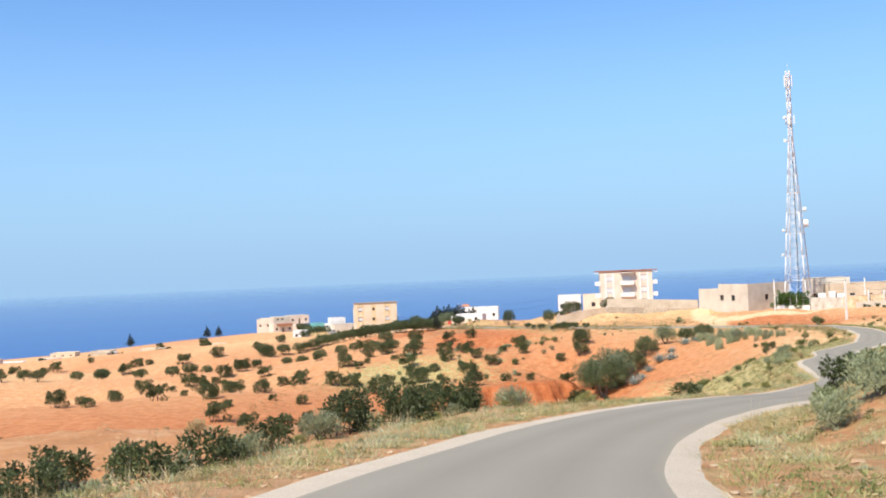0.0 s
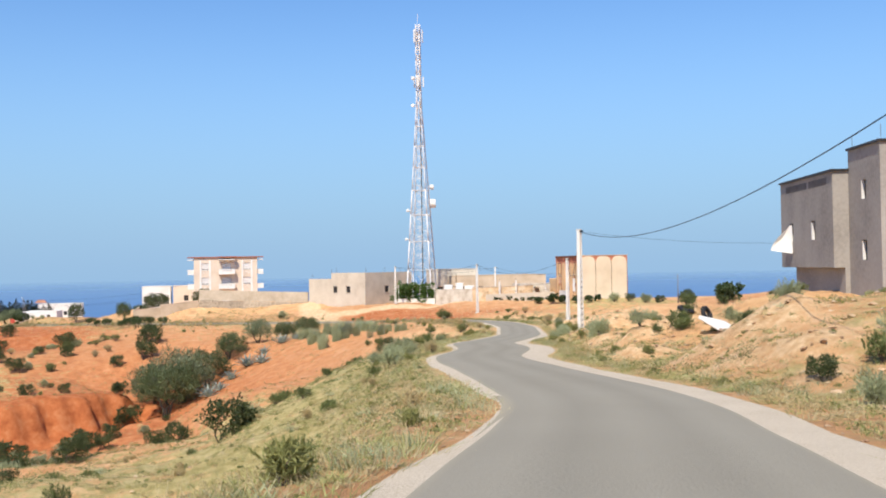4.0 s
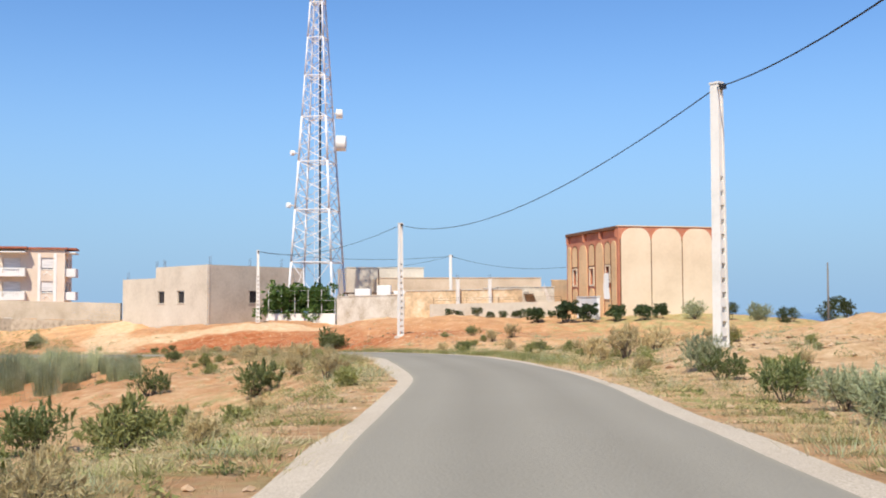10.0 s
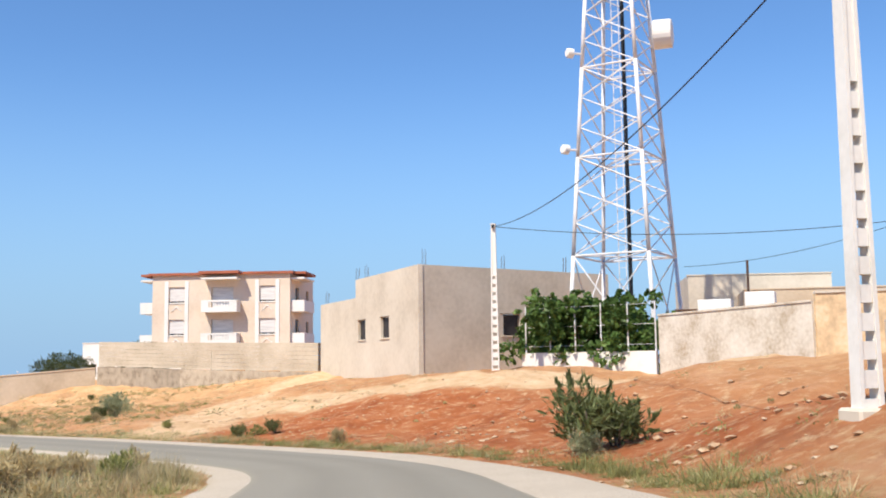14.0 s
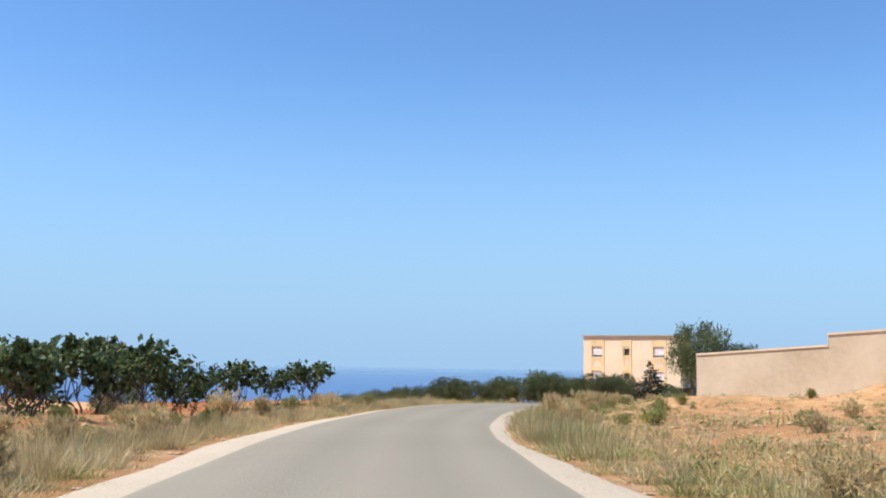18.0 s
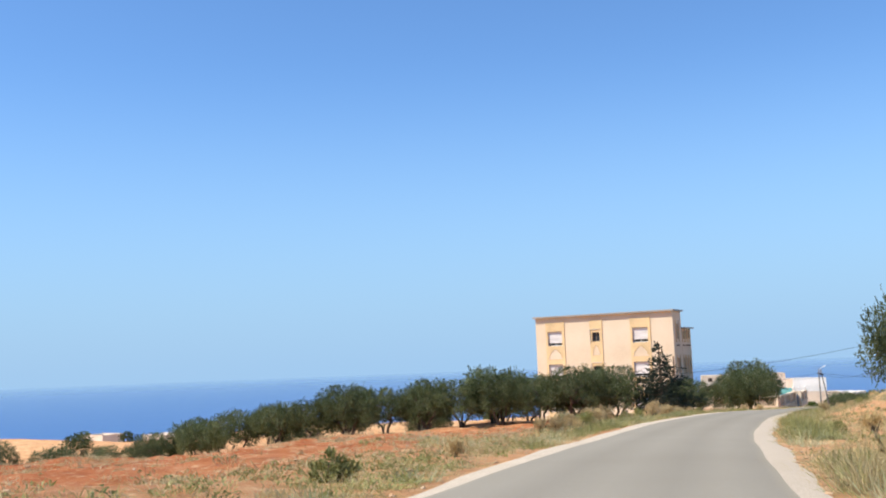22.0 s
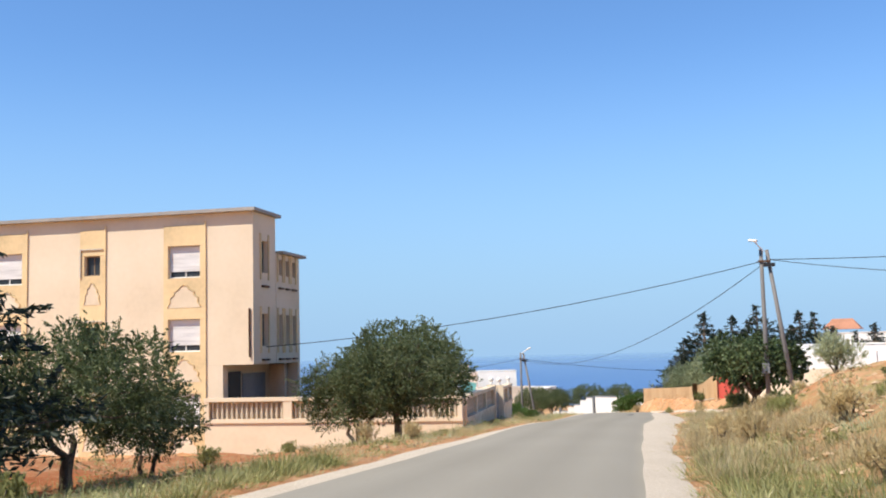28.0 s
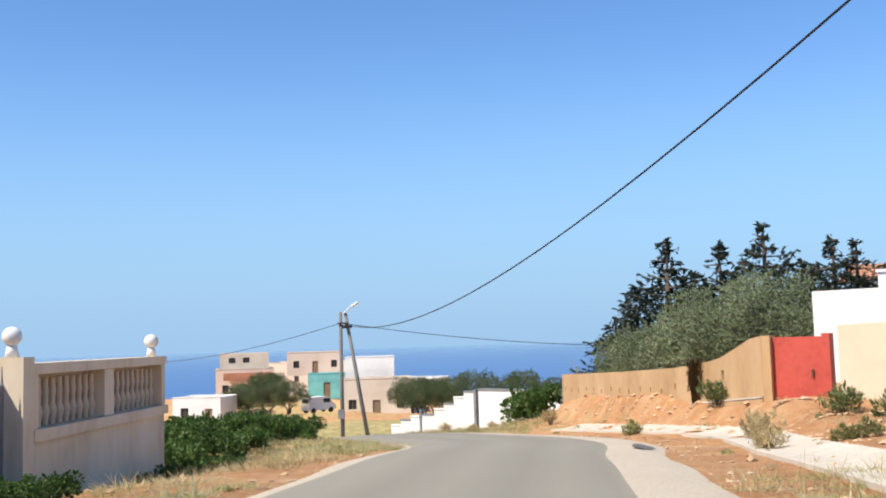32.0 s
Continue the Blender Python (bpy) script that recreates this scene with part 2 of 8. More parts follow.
def past_edge(x, y):
    """How far a place lies outside the gravel, in metres."""
    d = np.hypot(LN[:, 0] - x, LN[:, 1] - y)
    k = int(d.argmin())
    right = (x - LN[k, 0]) * RIGHT[k, 0] + (y - LN[k, 1]) * RIGHT[k, 1] > 0
    return d[k] - (EDGE_RIGHT[k] if right else EDGE_LEFT[k])


def outward(i, s, o):
    """The offset from the road's line of a place o metres outside the gravel on the side s."""
    return s * (np.where(np.asarray(s) > 0, EDGE_RIGHT[i], EDGE_LEFT[i]) + o)


# spot heights: x, y, z
SPOTS_EAST = [(8, 20, -0.6), (22, 40, -1.5), (36, 66, -4.2), (43, 83, -6.2), (44, 99, -7.0), (54, 90, -5.0), (65, 141, -9.1), (71, 181, -9.8), (68, 213, -9.8), (65, 220, -10.0), (80, 200, -9.3), (95, 195, -9.0), (85, 150, -8.6), (110, 160, -9.2), (60, 240, -9.8), (50, 255, -9.6), (38, 254, -10.6), (48, 219, -12.0)]
SPOTS_EAST_LOW = [(42, 226, -12.2), (28, 247, -12.6), (30, 275, -11.5), (16, 279, -13.4), (12, 300, -14.2), (10, 330, -15.6), (8, 345, -16.6), (1.2, 345.6, -17.3), (0.2, 347, -17.4), (2.2, 344, -17.15), (3, 341, -16.95), (1.9, 333, -16.85), (-0.6, 350, -17.9), (-3.2, 356.5, -18.1), (2.6, 335, -16.95), (4, 331, -16.4), (9.5, 312, -14.0), (11.5, 300, -13.2)]
SPOTS_WEST = [(-9, 22, -3.5), (-12, 2, -2.0), (8, 55, -8.5), (24, 79, -8.7), (31, 88, -8.3), (30, 144, -15.4), (35.5, 146, -14.8), (23, 176, -20.5), (45, 194, -13.6), (51.5, 141, -11.6), (-41, 197, -20.0), (-10, 120, -20.5), (-40, 110, -20.0), (5, 95, -16.5), (12, 150, -20.5), (10, 215, -15.5), (-10, 180, -19.0), (0, 266, -14.6), (-10, 275, -15.8), (-5, 303, -16.2), (-15, 318, -18.6), (-30, 300, -19.0), (-12, 340, -18.6), (-40, 250, -20.5), (-60, 250, -21.5), (-40, 275, -20)]
SPOTS_VALLEY = [(-80, 260, -23), (-100, 300, -25.5), (-30, 262, -18.5), (-160, 406, -29), (-110, 400, -28), (-200, 420, -31), (-80, 200, -24.0), (14, 63, -9.4), (17, 74, -10.8), (19, 85, -11.8), (9, 50, -8.2), (16, 95, -13.5), (20, 108, -14.2), (2, 75, -12.0), (14, 116, -17.0), (6, 124, -19.5), (17, 128, -19.5), (10, 138, -21.5)]
SPOTS_FIELD = [(21, 142, -20.5), (26, 158, -20.8), (3, 150, -23.5), (-4, 138, -21.5), (15, 152, -22.0), (2, 108, -16.5), (10, 106, -14.6), (-6, 290, -15.75), (-11.5, 289, -15.9), (-4.9, 293, -15.75), (-1, 292, -15.4), (-2, 296, -15.7), (-16.3, 319.6, -17.9), (-20, 319, -18.2), (-7.3, 314.5, -16.95), (-10.5, 317.5, -17.3), (-6.1, 317, -16.9), (-5.2, 321, -16.85)]
SPOTS_FAR = [(-140, 330, -28), (-120, 100, -26), (-200, 200, -33), (20, 420, -25), (-60, 420, -30), (80, 420, -24), (120, 330, -14), (160, 200, -9), (160, 60, -4), (60, 20, 2),
             (0, -60, 5), (-100, -40, -8), (100, -60, 6), (-60, 30, -12), (-300, 400, -38), (-300, -100, -30), (300, 100, -10), (250, 420, -22), (-75, 470, -18.3), (-44, 446, -21.3), (-58, 461, -18.6), (-48, 436, -20.5), (-70, 486, -17.5), (-13.4, 377.5, -21.6), (-9, 374, -21.0), (-17, 379, -21.9)]
SP = np.array(SPOTS_EAST + SPOTS_EAST_LOW + SPOTS_WEST + SPOTS_VALLEY + SPOTS_FIELD + SPOTS_FAR + [tuple(p) for p in LN[::7]], float)


def wobble(x, y):
    """Small uneven relief, in metres."""
    return (0.22 * np.sin(x * 0.31 + 1.7 * np.sin(y * 0.17)) * np.sin(y * 0.27 + 1.3 * np.sin(x * 0.13))
            + 0.10 * np.sin(x * 0.9 + 2 * np.sin(y * 0.5)) * np.sin(y * 0.8 + 1.1) + 0.07 * np.sin(1.9 * x + y) * np.sin(1.7 * y - 0.6 * x) + 0.05 * np.sin(3.1 * x - 1.3 * y) * np.sin(2.7 * y + 0.8 * x) + 0.035 * np.sin(4.3 * x + 2.1 * y + 1.5 * np.sin(1.1 * y)) * np.sin(4.0 * y - 1.2 * x))


def gully(x, y):
    """The fluted red bluff west of the road, steep towards the south-east, falling gently behind."""
    v = (x - 1) * 0.755 + (y - 156.5) * 0.656
    n = (x - 1) * 0.656 - (y - 156.5) * 0.755 + 0.7 * np.sin(v * 0.9) + 0.5 * np.sin(v * 2.1 + 1) + 1.0 * np.sin(v * 0.23)
    face = 1 / (1 + np.exp(np.clip(n * 2.4, -30, 30)))
    along = 1 / (1 + np.exp(-np.clip((v + 1) * 0.8, -30, 30))) / (1 + np.exp(np.clip((v - 29.5) * 1.5, -30, 30)))
    return 2.0 * face * np.exp(-(np.minimum(n, 0) / 12) ** 2) * along - 2.3 * (1 - face) * np.exp(-(n / 8) ** 2) * along


def bank(x, y):
    """The raised earth on which the ochre wall stands."""
    dx, dy = 6.65, -14.9
    u = ((x + 5.9) * dx + (y - 360.6) * dy) / (dx * dx + dy * dy)
    off = ((x + 5.9) * dy - (y - 360.6) * dx) / math.hypot(dx, dy)
    step = np.clip((0.75 - off) / 0.65, 0, 1)
    reach = np.clip((u + 0.15) / 0.2, 0, 1) * np.clip((1.25 - u) / 0.2, 0, 1) * np.clip((off + 12) / 6, 0, 1)
    return step * step * (3 - 2 * step) * reach * (0.3 + 0.45 * np.sin(np.clip(u * 1.25, 0, 1) * math.pi) + 0.12 * u)


MOUNDS = ((39.8, 89.3, 1.8, 0.8), (38.9, 84.3, 1.5, 0.6), (41.4, 83.8, 1.7, 0.8), (31.9, 68.9, 1.4, 0.55), (33.4, 67.1, 1.6, 0.7), (30.9, 65.6, 1.3, 0.5), (31.5, 63.6, 1.4, 0.6), (35.8, 78.9, 1.8, 0.7), (29.6, 61.0, 1.2, 0.45), (45.5, 97.0, 2.0, 0.9))


def mounds(x, y):
    """Heaps of dumped earth and rubble on the east bank."""
    return sum(h * np.exp(-((x - a) ** 2 + (y - b) ** 2) / (0.6 * r * r)) * (1 + 0.22 * np.sin(3.7 * x + 1.3 * y) * np.sin(3.1 * y - x)) for a, b, r, h in MOUNDS)


def land(x, y):
    """Height of the ground, for arrays of x and y."""
    x, y = np.atleast_1d(np.asarray(x, float)), np.atleast_1d(np.asarray(y, float))
    z = np.empty(len(x))
    for a in range(0, len(x), 20000):
        X, Y = x[a:a + 20000], y[a:a + 20000]
        d2 = (X[:, None] - SP[:, 0]) ** 2 + (Y[:, None] - SP[:, 1]) ** 2
        w = 1 / (d2 + 12.0) ** 1.6
        s = (w * SP[:, 2]).sum(1) / w.sum(1)
        r2 = (X[:, None] - LN[::2, 0]) ** 2 + (Y[:, None] - LN[::2, 1]) ** 2
        k = r2.argmin(1) * 2
        d = np.sqrt(r2.min(1))
        zr = LN[k, 2] + ((X - LN[k, 0]) * TAN[k, 0] + (Y - LN[k, 1]) * TAN[k, 1]) * np.gradient(LN[:, 2])[k]
        far = np.hypot(X - 20, Y - 180)
        drop = np.clip((far - 330) / 500, 0, 1.4) ** 1.3 * 34
        north = np.clip((Y - 395) / 300, 0, 1.5) * 22
        rough = s + wobble(X, Y) * np.clip((d - 3) / 5, 0, 1) + gully(X, Y) + mounds(X, Y) - drop - north
        side = (X - LN[k, 0]) * RIGHT[k, 0] + (Y - LN[k, 1]) * RIGHT[k, 1]
        t = np.clip((d - np.where(side > 0, EDGE_RIGHT[k], EDGE_LEFT[k]) - 0.25) / 3.4, 0, 1)
        t = t * t * (3 - 2 * t)
        z[a:a + 20000] = (zr - 0.05) * (1 - t) + rough * t + bank(X, Y)
    return z


def ground(x, y):
    return float(land([x], [y])[0])


def graded(fine0, fine1, step, far0, far1, grow=1.16):
    """Grid lines: even inside, wider and wider outside."""
    mid = list(np.arange(fine0, fine1 + step / 2, step))
    lo, hi, s = [], [], step
    v = fine0
    while v > far0:
        s *= grow
        v -= s
        lo.append(v)
    v, s = fine1, step
    while v < far1:
        s *= grow
        v += s
        hi.append(v)
    return np.array(lo[::-1] + mid + hi)


def ground_material():
    """Red and tawny earth with pale dry patches, stones and a thin growth of weeds."""
    m = bpy.data.materials.new("red_earth")
    m.use_nodes = True
    n, l = m.node_tree.nodes, m.node_tree.links
    b = n["Principled BSDF"]
    b.inputs["Roughness"].default_value = 0.95
    b.inputs["Specular IOR Level"].default_value = 0.15
    geo = n.new("ShaderNodeNewGeometry")

    def noise_(scale, detail=5.0, rough=0.6):
        t = n.new("ShaderNodeTexNoise")
        t.inputs["Scale"].default_value, t.inputs["Detail"].default_value, t.inputs["Roughness"].default_value = scale, detail, rough
        l.new(geo.outputs["Position"], t.inputs["Vector"])
        return t.outputs["Fac"]

    def ramp(src, stops):
        r = n.new("ShaderNodeValToRGB")
        e = r.color_ramp.elements
        e[0].position, e[0].color = stops[0][0], rgb(stops[0][1])
        e[1].position, e[1].color = stops[-1][0], rgb(stops[-1][1])
        for p, c in stops[1:-1]:
            e.new(p).color = rgb(c)
        l.new(src, r.inputs[0])
        return r.outputs[0]

    def mixc(fac, a, c):
        x = n.new("ShaderNodeMix")
        x.data_type = 'RGBA'
        l.new(fac, x.inputs[0])
        l.new(a, x.inputs[6])
        l.new(c, x.inputs[7])
        return x.outputs[2]
    at = n.new("ShaderNodeVertexColor")
    at.layer_name = "cover"
    sep = n.new("ShaderNodeSeparateColor")
    l.new(at.outputs[0], sep.inputs[0])
    red = ramp(noise_(0.8, 9.0, 0.68), [(0.3, (0.29, 0.08, 0.028)), (0.5, (0.45, 0.145, 0.052)), (0.7, (0.53, 0.225, 0.098))])
    tan = ramp(noise_(0.7, 9.0, 0.68), [(0.3, (0.45, 0.25, 0.125)), (0.5, (0.65, 0.375, 0.175)), (0.7, (0.77, 0.53, 0.31))])
    weed = ramp(noise_(1.6, 9.0, 0.72), [(0.32, (0.24, 0.21, 0.075)), (0.5, (0.42, 0.345, 0.145)), (0.68, (0.6, 0.48, 0.245))])
    base = mixc(sep.outputs[0], tan, red)

    def over(layer, src, lo, hi):
        ad = n.new("ShaderNodeMath")
        ad.operation = 'ADD'
        l.new(layer, ad.inputs[0])
        l.new(src, ad.inputs[1])
        mr = n.new("ShaderNodeMapRange")
        mr.inputs[1].default_value, mr.inputs[2].default_value = lo, hi
        l.new(ad.outputs[0], mr.inputs[0])
        return mr.outputs[0]
    pale = ramp(noise_(2.2, 6.0, 0.7), [(0.3, (0.5, 0.27, 0.115)), (0.7, (0.84, 0.62, 0.37))])
    base = mixc(over(sep.outputs[2], noise_(2.7, 9.0, 0.72), 0.93, 1.12), base, pale)
    col = mixc(over(sep.outputs[1], noise_(0.9, 8.0, 0.7), 0.9, 1.06), base, weed)
    trodden = ramp(noise_(1.3, 8.0, 0.65), [(0.3, (0.6, 0.37, 0.19)), (0.55, (0.74, 0.51, 0.3)), (0.75, (0.82, 0.62, 0.4))])
    half = n.new("ShaderNodeMath")
    half.operation = 'MULTIPLY'
    half.inputs[1].default_value = 0.8
    l.new(at.outputs["Alpha"], half.inputs[0])
    l.new(mixc(over(half.outputs[0], noise_(1.8, 6.0, 0.65), 0.72, 1.05), col, trodden), b.inputs["Base Color"])
    bp = n.new("ShaderNodeBump")
    bp.inputs["Strength"].default_value, bp.inputs["Distance"].default_value = 0.85, 0.16
    l.new(noise_(4.0, 10.0, 0.78), bp.inputs["Height"])
    l.new(bp.outputs[0], b.inputs["Normal"])
    return m


TRACK = ((54.0, 205.5, 55.6, 211.0), (55.6, 211.0, 55.6, 222.0), (55.6, 222.0, 58.0, 235.0), (56.0, 214.5, 62.5, 211.0), (62.5, 211.0, 69.0, 208.3), (69.0, 208.3, 76.0, 204.5))


def cut_face(x, y):
    """Where the bluff lies bare and deep red."""
    v = (x - 1) * 0.755 + (y - 156.5) * 0.656
    n = (x - 1) * 0.656 - (y - 156.5) * 0.755
    return 0.75 * np.exp(-((n - 0.5) / 3.2) ** 2 - ((v - 15) / 17) ** 4)


def cover(x, y):
    """How red the soil is and how thick the weeds, 0 to 1."""
    d2 = (x[:, None] - LN[::3, 0]) ** 2 + (y[:, None] - LN[::3, 1]) ** 2
    k = d2.argmin(1) * 3
    side = (x - LN[k, 0]) * RIGHT[k, 0] + (y - LN[k, 1]) * RIGHT[k, 1]
    d = np.sqrt(d2.min(1))
    red = 0.3 + 0.3 * np.sin(x * 0.05 + 1.0) * np.sin(y * 0.043)

    def blob(cx, cy, rx, ry, v):
        return v * np.exp(-((x - cx) / rx) ** 2 - ((y - cy) / ry) ** 2)
    red = red + blob(26, 166, 10, 24, 0.25) + cut_face(x, y) + blob(66, 192, 9, 16, 0.9) + blob(61, 204, 8, 7, 0.75) + blob(75, 185, 14, 8, 0.6) - blob(72, 160, 12, 15, 0.35) + blob(5, 252, 12, 25, 0.9) + blob(-2, 285, 8, 30, 0.7) + blob(2.6, 331.5, 2.2, 3.5, 0.6) - blob(2, 344, 5, 10, 0.15) + blob(10, 225, 14, 14, 0.8) + blob(38, 231, 7, 9, 0.12) + blob(-8, 275, 16, 12, 0.8)
    red = red + blob(-4, 130, 42, 50, 0.48) + blob(-60, 170, 50, 50, 0.35) + blob(45, 175, 14, 30, 0.2) - blob(20, 75, 14, 26, 0.5) - blob(48, 90, 14, 25, 0.5) - blob(10, 305, 8, 30, 0.2) - blob(54, 245, 16, 12, 0.6) - blob(62, 136, 7, 17, 0.35) - blob(49, 140, 5, 14, 0.25)
    weed = 0.18 * np.exp(-((d - 5.2) / 5.0) ** 2) + 0.1 * np.exp(-((d - 13) / 9.0) ** 2) + 0.16 + 0.1 * np.sin(x * 0.11) * np.sin(y * 0.09)
    weed = weed + blob(-30, 110, 60, 80, 0.1) + blob(18, 84, 16, 34, 0.16) + blob(36, 120, 12, 34, 0.26) + blob(0, 190, 28, 26, 0.34) + blob(14, 128, 22, 14, 0.3) + blob(96, 186, 24, 16, 0.3) - 0.5 * cut_face(x, y) + blob(-28, 385, 22, 24, 0.45) + blob(-55, 445, 25, 25, 0.35)
    weed = weed - blob(66, 192, 11, 18, 0.4) - blob(12, 250, 8, 22, 0.25) - blob(56, 214, 9, 9, 0.3) - blob(68, 160, 6, 14, 0.45) - blob(38, 231, 7, 9, 0.35) - blob(1.5, 343, 5, 9, 0.4) - blob(62, 136, 7, 17, 0.15)
    heap = np.clip(mounds(x, y) * 2.2, 0, 1)
    red, weed = red * (1 - 0.85 * heap), weed * (1 - 0.8 * heap)
    track = np.full(len(x), 99.0)
    for ax, ay, bx, by in TRACK:
        u = np.clip(((x - ax) * (bx - ax) + (y - ay) * (by - ay)) / ((bx - ax) ** 2 + (by - ay) ** 2), 0, 1)
        track = np.minimum(track, np.hypot(x - ax - u * (bx - ax), y - ay - u * (by - ay)))
    worn = np.exp(-(track / 2.1) ** 4)
    red, weed = red * (1 - 0.95 * worn), weed * (1 - worn)
    weed = np.where(d > 120, weed + 0.12, weed)
    red = red * (0.62 + 0.38 * np.clip((d - 3.2) / 3.0, 0, 1))
    pale = np.clip(0.42 + blob(70, 158, 10, 14, 0.3) + blob(62, 134, 8, 18, 0.28) + blob(49, 140, 5, 14, 0.22) + 0.3 * heap - blob(-8, 130, 42, 62, 0.42), 0, 1)
    return np.clip(red, 0, 1), np.clip(weed, 0, 1), pale, worn


def build_ground():
    gx, gy = graded(-30, 100, 0.6, -1500, 1500), graded(-10, 385, 0.6, -1300, 1700)
    gx, gy = np.union1d(gx, np.arange(-8, 4.01, 0.25)), np.union1d(gy, np.arange(333, 362.1, 0.25))
    X, Y = np.meshgrid(gx, gy)
    x, y = X.ravel(), Y.ravel()
    z = np.maximum(land(x, y), -62)
    nx, ny = len(gx), len(gy)
    i = np.arange(nx * ny).reshape(ny, nx)
    quads = np.stack([i[:-1, :-1], i[:-1, 1:], i[1:, 1:], i[1:, :-1]], -1).reshape(-1, 4)
    me = bpy.data.meshes.new("ground")
    quads = quads[z[quads].max(1) > -54.0]
    me.from_pydata(np.stack([x, y, z], 1).tolist(), [], quads.tolist())
    me.shade_smooth()
    layer = me.color_attributes.new("cover", 'FLOAT_COLOR', 'POINT')
    red, weed, pale, worn = np.empty(len(x)), np.empty(len(x)), np.empty(len(x)), np.empty(len(x))
    for a in range(0, len(x), 20000):
        red[a:a + 20000], weed[a:a + 20000], pale[a:a + 20000], worn[a:a + 20000] = cover(x[a:a + 20000], y[a:a + 20000])
    col = np.ones((len(x), 4), np.float32)
    col[:, 0], col[:, 1], col[:, 2], col[:, 3] = red, weed, pale, worn
    layer.data.foreach_set("color", col.ravel())
    me.materials.append(ground_material())
    return tagged(new("ground", me), "red and tawny hillside earth with dry weeds", "ground", kind="structure")


def ribbon(name, left, right, lift, material, crown=0.0, wavy=0.0, parts_across=4, droop=0.0, ragged=0.0):
    """A strip along the road's line between two offsets (right is positive)."""
    verts, faces, shade = [], [], []
    n = parts_across
    rr = np.random.RandomState(len(name))
    for i, p in enumerate(LN):
        wl = wavy * (0.5 * math.sin(i * 0.37) + 0.35 * math.sin(i * 0.91 + 2) + 0.1 * math.sin(i * 1.6 + 1))
        wr = wavy * (0.5 * math.sin(i * 0.43 + 3) + 0.35 * math.sin(i * 1.07) + 0.1 * math.sin(i * 1.7 + 4))
        a, b = (left if left is not None else -EDGE_LEFT[i]) + wl, (right if right is not None else EDGE_RIGHT[i]) + wr
        for j in range(n + 1):
            o = a + (b - a) * j / n
            c = crown * (1 - (o / 1.9) ** 2) if crown else 0
            shade.append(j / n)
            if ragged and j in (0, 1, n - 1, n):
                c += rr.uniform(-ragged, ragged)
                o += rr.uniform(-0.05, 0.05) * (j in (0, n))
            verts.append((p[0] + RIGHT[i, 0] * o, p[1] + RIGHT[i, 1] * o, p[2] + lift + c - (droop if j in (0, n) else 0)))
    for i in range(len(LN) - 1):
        for j in range(n):
            k = i * (n + 1) + j
            faces.append((k, k + 1, k + n + 2, k + n + 1))
    me = bpy.data.meshes.new(name)
    me.from_pydata(verts, [], faces)
    me.shade_smooth()
    at = me.attributes.new("across", 'FLOAT', 'POINT')
    at.data.foreach_set("value", shade)
    me.materials.append(material)
    return new(name, me)


def sea_material():
    """Ruffled water; haze is imitated by transparency that grows with distance and shows the sky."""
    m = bpy.data.materials.new("sea_water")
    m.use_nodes = True
    n, l = m.node_tree.nodes, m.node_tree.links
    b = n["Principled BSDF"]
    b.inputs["Base Color"].default_value = (0.016, 0.085, 0.28, 1)
    b.inputs["Roughness"].default_value, b.inputs["IOR"].default_value = 0.34, 1.33
    t = n.new("ShaderNodeTexNoise")
    t.inputs["Scale"].default_value, t.inputs["Detail"].default_value = 0.03, 7.0
    geo = n.new("ShaderNodeNewGeometry")
    l.new(geo.outputs["Position"], t.inputs["Vector"])
    bp = n.new("ShaderNodeBump")
    bp.inputs["Strength"].default_value, bp.inputs["Distance"].default_value = 0.35, 2.0
    l.new(t.outputs["Fac"], bp.inputs["Height"])
    l.new(bp.outputs[0], b.inputs["Normal"])
    # haze put into the material: from 400 to 5600 m the water fades out
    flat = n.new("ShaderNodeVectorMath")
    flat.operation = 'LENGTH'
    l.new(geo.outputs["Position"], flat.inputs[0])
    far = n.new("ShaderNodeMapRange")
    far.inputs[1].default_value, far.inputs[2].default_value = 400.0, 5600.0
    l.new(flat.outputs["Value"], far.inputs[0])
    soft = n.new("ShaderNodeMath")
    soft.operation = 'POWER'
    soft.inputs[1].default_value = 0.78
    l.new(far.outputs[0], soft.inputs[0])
    see_through = n.new("ShaderNodeBsdfTransparent")
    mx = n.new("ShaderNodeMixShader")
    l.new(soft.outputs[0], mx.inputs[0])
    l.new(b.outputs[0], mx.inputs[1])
    l.new(see_through.outputs[0], mx.inputs[2])
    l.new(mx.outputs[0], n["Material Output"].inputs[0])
    return m


def build_sea():
    bm = bmesh.new()
    c = bm.verts.new((0, 0, -50))
    ring = [bm.verts.new((8500 * math.cos(a * math.tau / 96), 8500 * math.sin(a * math.tau / 96), -50)) for a in range(96)]
    for a, b in zip(ring, ring[1:] + ring[:1]):
        bm.faces.new((c, a, b))
    me = bpy.data.meshes.new("water")
    bm.to_mesh(me)
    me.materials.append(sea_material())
    return tagged(new("water", me), "deep blue sea, faded out far off to imitate haze", "sea", kind="structure")


build_ground()
build_sea()
tagged(ribbon("road", -HALF, HALF, 0.025, M_ASPHALT, crown=0.04, wavy=0.05, parts_across=10, droop=0.045), "worn grey asphalt country road", "road", kind="structure")
tagged(ribbon("verge", None, None, 0.0, M_GRAVEL, wavy=0.13, parts_across=10, droop=0.12), "pale gravel shoulders beside the asphalt", "road verge", kind="structure")

# ---- building kit ----
def thing(name, x, y, z=0.0, turn=0.0, label="", category="", group=""):
    """An empty at a thing's base; its parts are built in its own axes."""
    ob = new(name)
    ob.matrix_basis = pose(x, y, z, 0, 0, turn)
    return tagged(ob, label, category, group)


